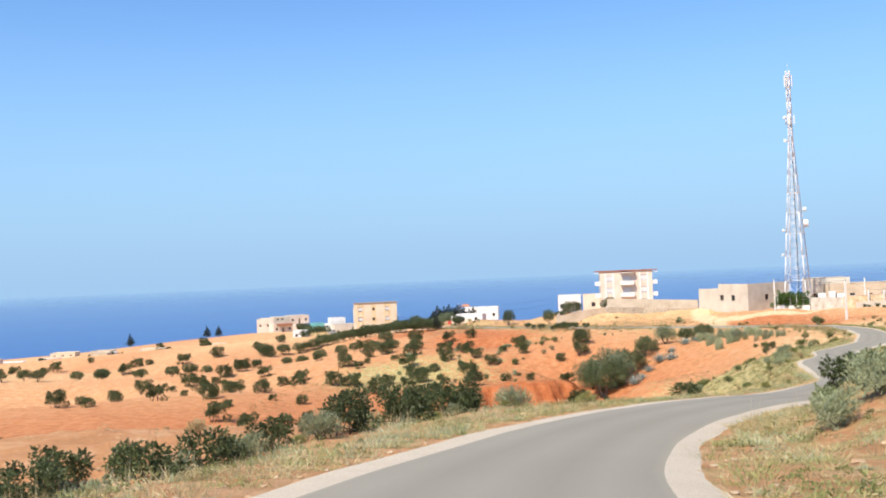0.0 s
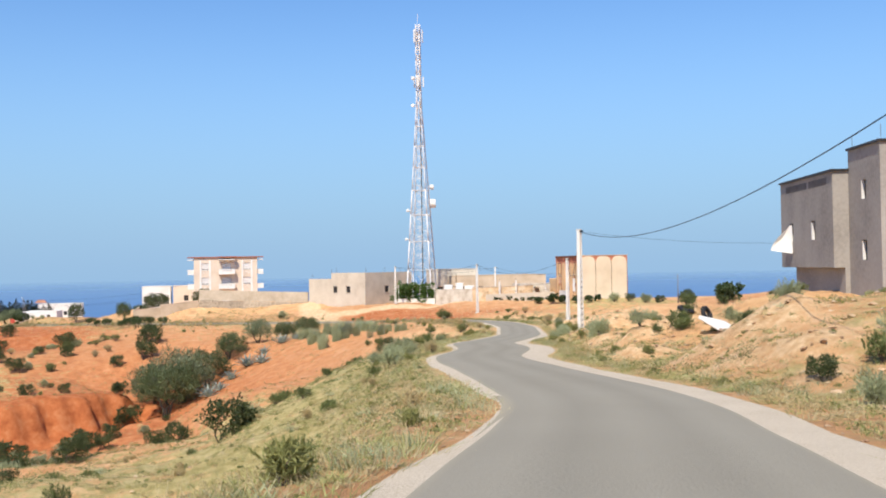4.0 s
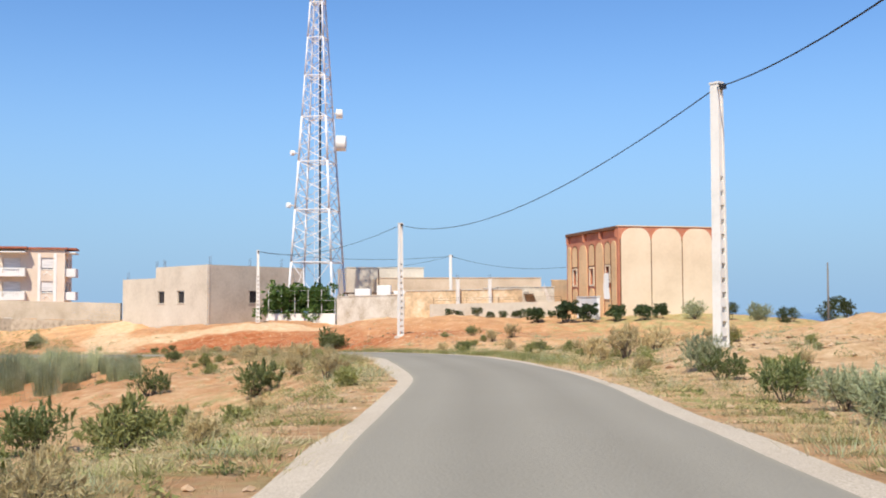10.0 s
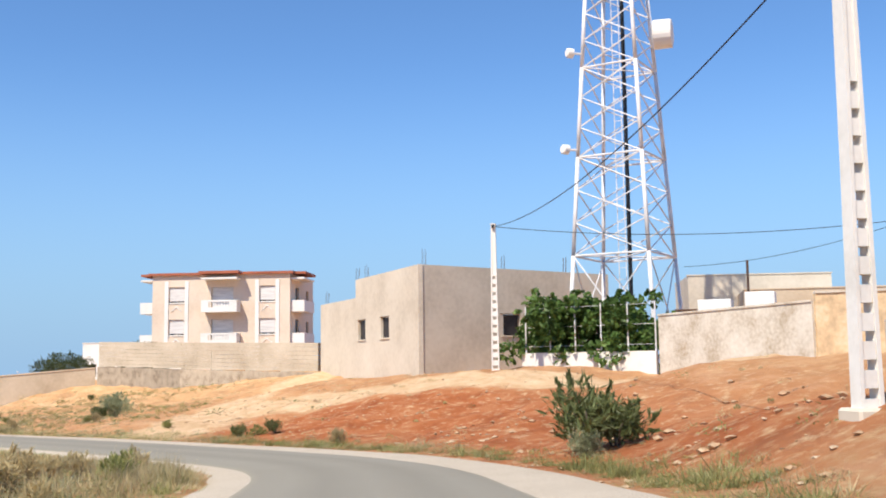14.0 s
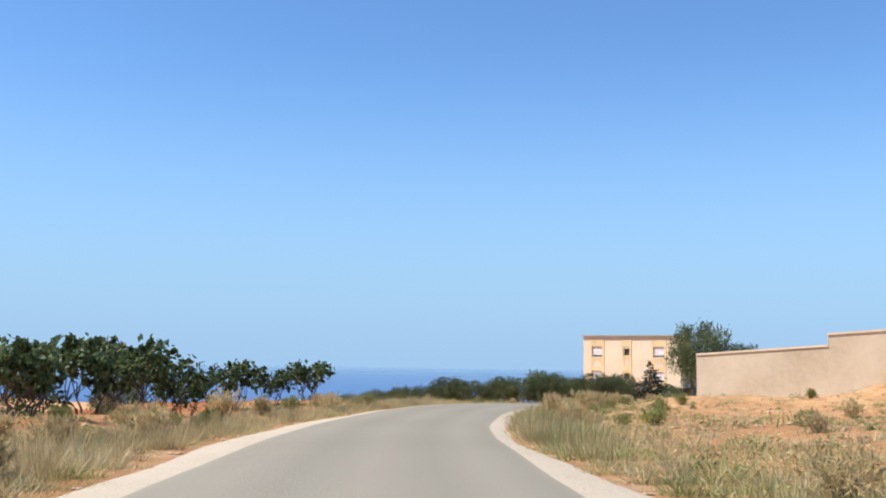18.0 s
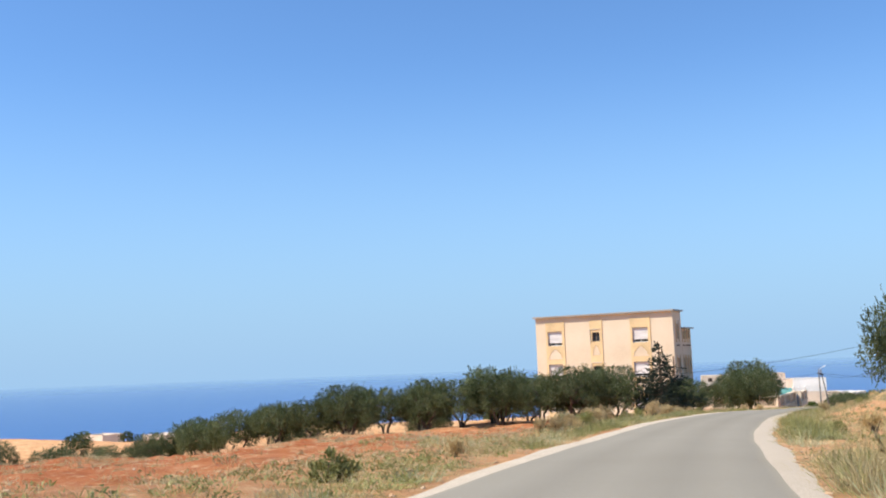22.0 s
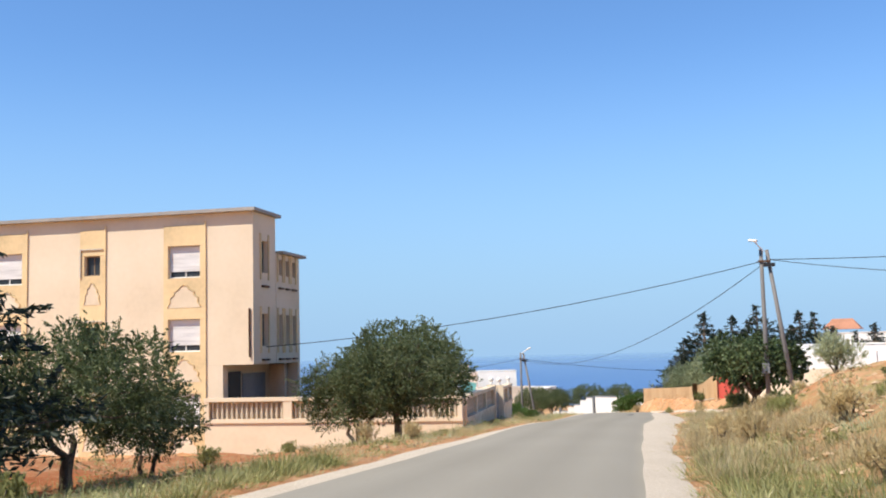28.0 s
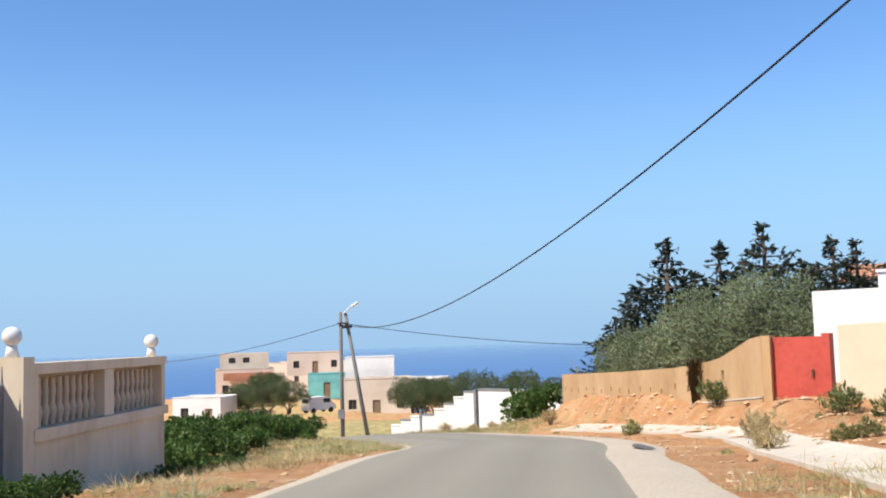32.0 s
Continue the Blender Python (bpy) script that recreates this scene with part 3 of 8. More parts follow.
def part(name, bm, material, parent, label="", smooth=False, kind=""):
    me = bpy.data.meshes.new(name)
    bmesh.ops.recalc_face_normals(bm, faces=bm.faces)
    bm.to_mesh(me)
    bm.free()
    if smooth:
        me.shade_smooth()
    me.materials.append(material)
    ob = new(name, me)
    ob.parent = parent
    return tagged(ob, label, kind=kind)


def box(bm, x0, y0, z0, x1, y1, z1, bevel=0.0):
    v = [bm.verts.new(p) for p in ((x0, y0, z0), (x1, y0, z0), (x1, y1, z0), (x0, y1, z0), (x0, y0, z1), (x1, y0, z1), (x1, y1, z1), (x0, y1, z1))]
    fs = [bm.faces.new([v[i] for i in f]) for f in ((0, 3, 2, 1), (4, 5, 6, 7), (0, 1, 5, 4), (1, 2, 6, 5), (2, 3, 7, 6), (3, 0, 4, 7))]
    if bevel:
        es = list({e for f in fs for e in f.edges})
        bmesh.ops.bevel(bm, geom=es, offset=bevel, segments=1, affect='EDGES')
    return bm


def boxes(*rows, bevel=0.0):
    bm = bmesh.new()
    for r in rows:
        box(bm, *r, bevel=bevel)
    return bm


def tube(bm, a, b, r0, r1=None, n=6):
    """A straight tapered rod from a to b."""
    a, b = Vector(a), Vector(b)
    r1 = r0 if r1 is None else r1
    d = (b - a).normalized()
    u = d.orthogonal().normalized()
    w = d.cross(u)
    ra = [bm.verts.new(a + (u * math.cos(i * math.tau / n) + w * math.sin(i * math.tau / n)) * r0) for i in range(n)]
    rb = [bm.verts.new(b + (u * math.cos(i * math.tau / n) + w * math.sin(i * math.tau / n)) * r1) for i in range(n)]
    for i in range(n):
        j = (i + 1) % n
        bm.faces.new((ra[i], ra[j], rb[j], rb[i]))
    bm.faces.new(ra[::-1])
    bm.faces.new(rb)
    return bm


def rod(name, a, b, r, material, parent, r1=None, n=6, label=""):
    return part(name, tube(bmesh.new(), a, b, r, r1, n), material, parent, label, smooth=n > 6)


def holed_wall(bm, length, height, thick, holes, x0=0.0, z0=0.0, y0=0.0):
    """A wall along x with its outer face at y0, going back by thick, with real openings (x, z, w, h)."""
    xs = sorted({0.0, length, *[h[0] for h in holes], *[h[0] + h[2] for h in holes]})
    zs = sorted({0.0, height, *[h[1] for h in holes], *[h[1] + h[3] for h in holes]})
    grid = {}

    def v(i, j, k):
        if (i, j, k) not in grid:
            grid[i, j, k] = bm.verts.new((x0 + xs[i], y0 + k * thick, z0 + zs[j]))
        return grid[i, j, k]

    def solid(i, j):
        if not (0 <= i < len(xs) - 1 and 0 <= j < len(zs) - 1):
            return False
        cx, cz = (xs[i] + xs[i + 1]) / 2, (zs[j] + zs[j + 1]) / 2
        return not any(h[0] < cx < h[0] + h[2] and h[1] < cz < h[1] + h[3] for h in holes)
    for i in range(len(xs) - 1):
        for j in range(len(zs) - 1):
            if not solid(i, j):
                continue
            bm.faces.new((v(i, j, 0), v(i + 1, j, 0), v(i + 1, j + 1, 0), v(i, j + 1, 0)))
            bm.faces.new((v(i, j, 1), v(i, j + 1, 1), v(i + 1, j + 1, 1), v(i + 1, j, 1)))
            for di, dj, e in ((-1, 0, ((i, j), (i, j + 1))), (1, 0, ((i + 1, j + 1), (i + 1, j))), (0, -1, ((i + 1, j), (i, j))), (0, 1, ((i, j + 1), (i + 1, j + 1)))):
                if not solid(i + di, j + dj):
                    (a, b), (c, d) = e
                    bm.faces.new((v(a, b, 0), v(c, d, 0), v(c, d, 1), v(a, b, 1)))
    return bm

# ---- plants ----
def mesh_of(name, verts, faces, material, smooth=False):
    me = bpy.data.meshes.new(name)
    me.from_pydata(verts, [], faces)
    if smooth:
        me.shade_smooth()
    me.materials.append(material)
    return me


def leaf_mesh(name, blobs, count, length, width, material, seed, droop=0.0, hollow=0.55, fold=0.25, twig=0.62, reach=0.42):
    """Many small folded leaves: some spread through uneven blobs (x, y, z, rx, ry, rz), the rest along twigs that stick out of them."""
    r = np.random.RandomState(seed)
    b = np.array(blobs, float)
    vol = (b[:, 3] * b[:, 4] * b[:, 5]) ** 0.67

    def ways(n):
        d = r.normal(size=(n, 3))
        return d / np.linalg.norm(d, axis=1)[:, None]
    loose = int(count * (1 - twig))
    k = r.choice(len(b), loose, p=vol / vol.sum())
    d = ways(loose)
    rad = (hollow + (1.0 - hollow) * r.rand(loose) ** 0.6)[:, None]
    lump = 1 + 0.16 * np.sin(d[:, :1] * 7 + k[:, None]) * np.sin(d[:, 1:2] * 6 + 2 * k[:, None]) + 0.1 * np.sin(d[:, 2:] * 9 + k[:, None])
    c1 = b[k, :3] + d * b[k, 3:] * rad * lump
    a1 = r.normal(size=(loose, 3)) + d * 0.9
    # twigs
    many = count - loose
    nt = max(6, many // 16)
    kt = r.choice(len(b), nt, p=vol / vol.sum())
    dt = ways(nt)
    start = b[kt, :3] + dt * b[kt, 3:] * (0.5 + 0.42 * r.rand(nt))[:, None]
    run = dt + 0.55 * ways(nt) + np.array([0, 0, 0.35 - droop])
    run /= np.linalg.norm(run, axis=1)[:, None]
    span = b[kt, 3:].mean(1) * reach * (0.5 + r.rand(nt) ** 1.5)
    w = r.randint(nt, size=many)
    u = r.rand(many)
    c2 = start[w] + run[w] * (span[w] * u)[:, None] + ways(many) * (0.1 * span[w] * (1.1 - 0.7 * u))[:, None]
    a2 = run[w] * 0.9 + ways(many) * 0.8
    c, a = np.concatenate([c1, c2]), np.concatenate([a1, a2])
    a[:, 2] -= droop
    a /= np.linalg.norm(a, axis=1)[:, None]
    s = np.cross(a, r.normal(size=(count, 3)))
    s /= np.linalg.norm(s, axis=1)[:, None]
    n = np.cross(a, s)
    L = (length * (0.6 + 0.8 * r.rand(count)))[:, None]
    W = (width * (0.6 + 0.8 * r.rand(count)))[:, None]
    p0, p2 = c - a * L * 0.5, c + a * L * 0.5
    p1, p3 = c + s * W * 0.5 + n * W * fold, c - s * W * 0.5 + n * W * fold
    verts = np.stack([p0, p1, p2, p3], 1).reshape(-1, 3)
    i = np.arange(count)[:, None] * 4
    faces = np.concatenate([i + [0, 1, 2], i + [0, 2, 3]], 1).reshape(-1, 3)
    return mesh_of(name, verts.tolist(), faces.tolist(), material)


def wood_mesh(name, runs, material, n=6):
    """Bent tapering limbs: each run is a list of (x, y, z, radius)."""
    bm = bmesh.new()
    last = None
    for run in runs:
        rings = []
        for j, q in enumerate(run):
            p = Vector(q[:3])
            nx = Vector(run[min(j + 1, len(run) - 1)][:3]) - Vector(run[max(j - 1, 0)][:3])
            nx.normalize()
            u = nx.orthogonal().normalized()
            w = nx.cross(u)
            rings.append([bm.verts.new(p + (u * math.cos(i * math.tau / n) + w * math.sin(i * math.tau / n)) * q[3] * (1 + 0.12 * math.sin(5 * i + j))) for i in range(n)])
        for A, B in zip(rings, rings[1:]):
            for i in range(n):
                bm.faces.new((A[i], A[(i + 1) % n], B[(i + 1) % n], B[i]))
        bm.faces.new(rings[-1])
        if last:
            bm.faces.new((last[0], rings[0][0], rings[0][1]))
        last = rings[0]
    me = bpy.data.meshes.new(name)
    bm.to_mesh(me)
    bm.free()
    me.shade_smooth()
    me.materials.append(material)
    return me


def limb_run(r, a, b, r0, r1, bends=4, sway=0.12):
    a, b = np.array(a, float), np.array(b, float)
    ln = np.linalg.norm(b - a)
    out = []
    for j in range(bends + 1):
        u = j / bends
        p = a + (b - a) * u + (r.normal(size=3) * sway * ln * (0 < j < bends)) * 0.5
        p[2] += 0.12 * ln * math.sin(u * math.pi)
        out.append((*p, r0 + (r1 - r0) * u))
    return out


PLANTS = {}


def plant(kind, name, meshes, label, category):
    """A hidden-nowhere master: remembers part meshes so that each plant is its own thing."""
    PLANTS[kind] = (name, meshes, label, category)


def grow(kind, x, y, size=1.0, turn=None, sink=0.05, label="", group="", tall=1.0, z=None):
    if past_edge(x, y) < 0.1:
        return None
    name, meshes, lab, cat = PLANTS[kind]
    t = new(name)
    turn = random.uniform(0, 360) if turn is None else turn
    sink = sink + 0.22 * size if kind[:4] in ("lush", "dens") else sink
    t.matrix_basis = pose(x, y, (ground(x, y) if z is None else z) - sink, 0, 0, turn) @ Matrix.Diagonal((size, size, size * tall, 1))
    tagged(t, label or lab, cat, group)
    for pn, me in meshes:
        o = new(pn, me)
        o.parent = t
    return t


def make_tree(kind, name, label, seed, height, spread, trunk, stems, leaves, leaf, mat, bark, lobes=7, base=0.36, hollow=0.5, droop=0.2, category="tree"):
    """A tree of unit plan: short trunk, spreading limbs, a lobed crown with gaps."""
    r = np.random.RandomState(seed)
    runs_t, runs_l, blobs = [], [], []
    fork = height * base * 0.55
    for s in range(stems):
        a = s / stems * math.tau + r.rand()
        o = 0.16 * spread * (stems > 1)
        foot = (math.cos(a) * o * 0.5, math.sin(a) * o * 0.5, -0.2)
        top = (math.cos(a) * o * 1.2, math.sin(a) * o * 1.2, fork)
        runs_t.append([(foot[0], foot[1], foot[2], trunk * 1.35)] + limb_run(r, (foot[0], foot[1], 0.15), top, trunk, trunk * 0.75, 3)[1:])
        for q in range(max(3, lobes // stems)):
            ang = a + q / max(3, lobes // stems) * math.tau + r.normal() * 0.35
            out = spread * (0.16 + 0.19 * r.rand())
            zt = height * (base + (0.82 - base) * (0.25 + 0.75 * r.rand()))
            tip = (math.cos(ang) * out, math.sin(ang) * out, zt)
            runs_l.append(limb_run(r, top, tip, trunk * 0.55, trunk * 0.16, 4))
            rr = spread * (0.13 + 0.07 * r.rand())
            blobs.append((*tip, rr, rr, rr * (0.72 + 0.2 * r.rand())))
    blobs.append((0, 0, height * 0.7, spread * 0.27, spread * 0.27, height * 0.22))
    for _ in range(5):
        ang, q = r.rand() * math.tau, r.rand() ** 0.5
        blobs.append((math.cos(ang) * spread * 0.36 * q, math.sin(ang) * spread * 0.36 * q, height * (0.55 + 0.38 * r.rand()), spread * 0.11, spread * 0.11, height * 0.09))
    plant(kind, name, [("trunk", wood_mesh("trunk", runs_t, bark, 7)), ("branchwork", wood_mesh("branchwork", runs_l, bark, 5)),
                       ("crown", leaf_mesh("crown", blobs, leaves, leaf[0], leaf[1], mat, seed + 50, droop, hollow))], label, category)


def make_olive(kind, label, seed, height, spread, trunk, stems, leaves, leaf, mat):
    """An olive: several leaning stems and a full rounded crown of many small lobes."""
    r = np.random.RandomState(seed)
    runs_t, runs_l, blobs, tops = [], [], [], []
    for q in range(stems):
        a = q / stems * math.tau + r.rand()
        top = (math.cos(a) * 0.16 * spread, math.sin(a) * 0.16 * spread, height * (0.3 + 0.08 * r.rand()))
        tops.append(top)
        runs_t.append([(math.cos(a) * 0.03 * spread, math.sin(a) * 0.03 * spread, -0.2, trunk * 1.4)] + limb_run(r, (math.cos(a) * 0.03 * spread, math.sin(a) * 0.03 * spread, 0.1), top, trunk, trunk * 0.7, 4)[1:])
    blobs.append((0, 0, height * 0.56, spread * 0.29, spread * 0.29, height * 0.27))
    skew = r.normal(size=2) * 0.05 * spread
    for q in range(30):
        a, e = q * 2.4 + r.normal() * 0.3, math.asin(np.clip(-0.62 + 1.6 * (q + r.rand()) / 30, -1, 1))
        grow_ = 0.86 + 0.26 * r.rand()
        c = (math.cos(a) * math.cos(e) * spread * 0.37 * grow_ + skew[0], math.sin(a) * math.cos(e) * spread * 0.37 * grow_ + skew[1], height * (0.55 + 0.34 * math.sin(e) * grow_))
        rr = spread * (0.085 + 0.06 * r.rand())
        blobs.append((*c, rr, rr, rr * (0.75 + 0.3 * r.rand())))
        if q % 2 == 0:
            runs_l.append(limb_run(r, tops[q % stems], c, trunk * 0.5, trunk * 0.12, 4))
    plant(kind, "olive_tree", [("trunk", wood_mesh("trunk", runs_t, M_BARK, 7)), ("branchwork", wood_mesh("branchwork", runs_l, M_BARK, 5)),
                               ("crown", leaf_mesh("crown", blobs, leaves, leaf[0], leaf[1], mat, seed + 50, 0.1, 0.5, twig=0.5, reach=0.55))], label, "tree")


for k in range(4):
    make_olive("olive%d" % k, "grey-green olive tree with leaning stems", 10 + k, 3.2, 4.1, 0.075, 2 + k % 2, 26000, (0.095, 0.032), M_OLIVE)
for k in range(2):
    make_olive("silver%d" % k, "silvery olive tree with a rounded crown", 24 + k, 3.4, 4.4, 0.1, 2, 22000, (0.1, 0.032), M_SILVER)
for k in range(3):
    make_tree("dense%d" % k, "wild_olive", "dense dark green olive bush on red soil", 30 + k, 1.6, 2.1, 0.05, 3, 5200, (0.1, 0.042), M_WILD, M_BARK, lobes=8, base=0.1, category="bush")
for k in range(3):
    make_tree("lush%d" % k, "leafy_bush", "leafy bright green bush on the slope", 40 + k, 1.6, 2.1, 0.04, 3, 4200, (0.12, 0.075), M_LUSH, M_BARK, lobes=8, base=0.1, category="bush")
for k in range(3):
    make_tree("broad%d" % k, "broadleaf_bush", "rounded dark bush with broad glossy leaves", 60 + k, 1.9, 2.5, 0.04, 3, 2600, (0.2, 0.14), M_FIG, M_BARK, lobes=10, base=0.12, hollow=0.4, droop=0.3, category="bush")
    make_tree("fig%d" % k, "fig_tree", "fig tree with broad lobed leaves on bare stems", 50 + k, 2.25, 3.0, 0.035, 4, 1500, (0.2, 0.14), M_FIG, M_BARK, lobes=16, base=0.44, hollow=0.2, droop=0.5)
make_tree("figbig", "fig_tree", "old fig tree with a thick trunk and broad leaves", 57, 3.3, 5.3, 0.15, 1, 15000, (0.14, 0.1), M_FIG, M_BARK, lobes=13, base=0.3, hollow=0.35, droop=0.5)


def make_shrub(kind, name, label, seed, height, spread, leaves, leaf, mat, category="shrub"):
    r = np.random.RandomState(seed)
    blobs, runs = [], []
    for q in range(7):
        a, o = r.rand() * math.tau, spread * 0.28 * r.rand() ** 0.6
        h = height * (0.35 + 0.35 * r.rand())
        blobs.append((math.cos(a) * o, math.sin(a) * o, h, spread * 0.22, spread * 0.22, height * 0.34))
        runs.append(limb_run(r, (0, 0, -0.1), (math.cos(a) * o, math.sin(a) * o, h), 0.025, 0.008, 3))
    plant(kind, name, [("stem", wood_mesh("stem", runs, M_BARK, 4)), ("foliage", leaf_mesh("foliage", blobs, leaves, leaf[0], leaf[1], mat, seed + 9, -0.5, 0.3))], label, category)


for k in range(3):
    make_shrub("sage%d" % k, "sage_bush", "grey-green feathery roadside bush", 70 + k, 0.95, 1.5, 3800, (0.13, 0.016), M_SAGE)
    make_shrub("scrub%d" % k, "scrub_bush", "low green scrub bush on dry soil", 80 + k, 0.8, 1.3, 1700, (0.13, 0.024), M_BUSH)
    make_shrub("weed%d" % k, "weed_clump", "low yellow-green weed clump on the bank", 100 + k, 0.5, 0.9, 1500, (0.1, 0.018), M_WEED)
    make_shrub("drybush%d" % k, "dry_weed", "straw-coloured dry weed clump", 90 + k, 0.6, 0.9, 1500, (0.13, 0.012), M_DRY)


make_shrub("bare0", "bare_bush", "nearly leafless grey twiggy bush", 120, 2.6, 2.2, 420, (0.09, 0.03), M_SAGE)


def make_conifer(kind, seed, height, spread, leaves):
    r = np.random.RandomState(seed)
    runs, blobs = [], []
    z = height * 0.14
    while z < height * 0.97:
        f = 1 - (z / height) ** 1.25
        for q in range(5):
            a = r.rand() * math.tau
            o = spread * 0.5 * f * (0.55 + 0.6 * r.rand()) + 0.06
            tip = (math.cos(a) * o, math.sin(a) * o, z + 0.12 * o + r.normal() * 0.08)
            runs.append([(0, 0, z, 0.035), (*tip, 0.008)])
            blobs.append((tip[0] * 0.62, tip[1] * 0.62, tip[2] * 0.99, max(0.14, o * 0.45), max(0.14, o * 0.45), 0.11 + 0.06 * spread * f))
        z += height * 0.055
    blobs.append((0, 0, height * 0.95, 0.08, 0.08, height * 0.06))
    plant(kind, "conifer", [("trunk", wood_mesh("trunk", [[(0, 0, -0.2, 0.12), (0.03, 0, height * 0.5, 0.08), (0, 0, height * 0.98, 0.015)]], M_BARK, 7)),
                            ("branchwork", wood_mesh("branchwork", runs, M_BARK, 4)),
                            ("crown", leaf_mesh("crown", blobs, leaves, 0.15, 0.05, M_CONIFER, seed + 3, 0.1, 0.1, twig=0.7, reach=0.9))], "dark ragged conifer with layered branches", "tree")


for k in range(3):
    make_conifer("conifer%d" % k, 110 + k, 5.0, 3.9, 11000)


def make_agave():
    r = np.random.RandomState(7)
    verts, faces = [], []
    for q in range(26):
        a, up = q * 2.4, 0.25 + 1.0 * (q / 26)
        L = 0.75 + 0.25 * r.rand()
        dx, dy = math.cos(a), math.sin(a)
        base = len(verts)
        for j, (u, w) in enumerate(((0, 0.06), (0.35, 0.085), (0.7, 0.05), (1.0, 0.004))):
            o, h = L * u * math.cos(up), L * u * math.sin(up) - 0.12 * u * u
            for sgn, lift in ((-1, 0.03), (0, -0.012), (1, 0.03)):
                verts.append((dx * o - dy * w * sgn, dy * o + dx * w * sgn, h + lift))
        for j in range(3):
            for s in range(2):
                k = base + j * 3 + s
                faces.append((k, k + 1, k + 4, k + 3))
    plant("agave", "agave", [("foliage", mesh_of("foliage", verts, faces, M_AGAVE))], "blue-grey agave rosette with stiff pointed leaves", "agave")


make_agave()
for k in range(2):
    r_ = np.random.RandomState(130 + k)
    verts_, faces_ = [], []
    for q in range(240):
        a_, o_ = r_.rand() * math.tau, 0.5 * r_.rand() ** 0.5
        x_, y_, h_ = math.cos(a_) * o_, math.sin(a_) * o_, 0.9 + 0.8 * r_.rand()
        lx, ly = r_.normal() * 0.16, r_.normal() * 0.16
        i_ = len(verts_)
        verts_ += [(x_ - 0.012, y_, 0), (x_ + 0.012, y_, 0), (x_ + lx * 0.5 + 0.009, y_ + ly * 0.5, h_ * 0.6), (x_ + lx * 0.5 - 0.009, y_ + ly * 0.5, h_ * 0.6), (x_ + lx, y_ + ly, h_)]
        faces_ += [(i_, i_ + 1, i_ + 2, i_ + 3), (i_ + 3, i_ + 2, i_ + 4)]
    plant("reed%d" % k, "reed_clump", [("foliage", mesh_of("foliage", verts_, faces_, M_SAGE))], "tall grey-green reed clump", "reeds")

# ---- houses ----
def window_unit(parent, x, z, w, h, y=0.0, inset=0.16, shutter=0.0, frame_mat=None, glass=None, sill=True, label=""):
    """A framed window set into an opening of a wall whose outer face is at y; shutter: share of it that a roller blind covers."""
    f = 0.05
    win = part("window", boxes((x, y + inset, z, x + f, y + inset + 0.05, z + h), (x + w - f, y + inset, z, x + w, y + inset + 0.05, z + h),
                               (x + f, y + inset, z, x + w - f, y + inset + 0.05, z + f), (x + f, y + inset, z + h - f, x + w - f, y + inset + 0.05, z + h),
                               (x + w / 2 - 0.02, y + inset + 0.005, z + f, x + w / 2 + 0.02, y + inset + 0.045, z + h - f)), frame_mat or M_FRAME, parent, label)
    part("pane", boxes((x + f, y + inset + 0.02, z + f, x + w - f, y + inset + 0.03, z + h - f)), glass or M_GLASS, win)
    if shutter:
        part("roller_blind", boxes((x + f, y + inset - 0.03, z + h * (1 - shutter), x + w - f, y + inset - 0.008, z + h - 0.02)), M_BLIND, win, "pale roller blind")
    if sill:
        part("sill", boxes((x - 0.06, y - 0.06, z - 0.07, x + w + 0.06, y + inset, z - 0.004)), M_POLE, win)
    return win


M_GLASS = surface("window_glass", (0.04, 0.045, 0.05), scale=0.6, fine=3.0, rough=0.12, bump=0.0)
M_FRAME = surface("weathered_frame", (0.24, 0.17, 0.11), scale=1.0, fine=12.0, bump=0.1)
M_BLIND = surface("roller_blind", (0.68, 0.66, 0.64), scale=0.7, fine=20.0, bump=0.2, stretch=(1, 1, 8))
M_RUST = surface("rusty_iron", (0.1, 0.055, 0.035), scale=2.0, fine=18.0, bump=0.2, rough=0.8)
M_RUBBLE = surface("earthy_rubble", (0.52, 0.35, 0.21), dark=(0.38, 0.21, 0.11), light=(0.68, 0.55, 0.4), scale=1.2, fine=9.0, bump=0.4, island=0.25)
M_STONE = surface("rubble_stone", (0.42, 0.35, 0.265), dark=(0.2, 0.15, 0.1), light=(0.52, 0.43, 0.32), scale=2.0, fine=12.0, bump=0.5, island=0.3)
M_TEAL = surface("teal_paint", (0.2, 0.52, 0.5), scale=0.6, fine=9.0, bump=0.05)
M_TERRA = surface("terracotta", (0.42, 0.2, 0.12), scale=0.8, fine=10.0, bump=0.1)
M_ORANGE = surface("apricot_plaster", (0.7, 0.47, 0.26), scale=0.35, fine=9.0, bump=0.06)
M_ADOBE = surface("ochre_adobe", (0.5, 0.32, 0.165), dark=(0.37, 0.22, 0.105), light=(0.58, 0.4, 0.23), scale=0.7, fine=5.0, bump=0.12, grain=0.3, stretch=(1, 1, 0.45))
M_REDDOOR = surface("red_painted_metal", (0.5, 0.085, 0.06), scale=0.8, fine=9.0, bump=0.08, rough=0.6)
M_GREYDOOR = surface("grey_painted_metal", (0.22, 0.23, 0.24), scale=0.8, fine=9.0, bump=0.05, rough=0.55)
M_LIME = surface("stained_limewash", (0.6, 0.54, 0.45), dark=(0.36, 0.28, 0.19), light=(0.74, 0.69, 0.6), scale=0.8, fine=7.0, bump=0.25)


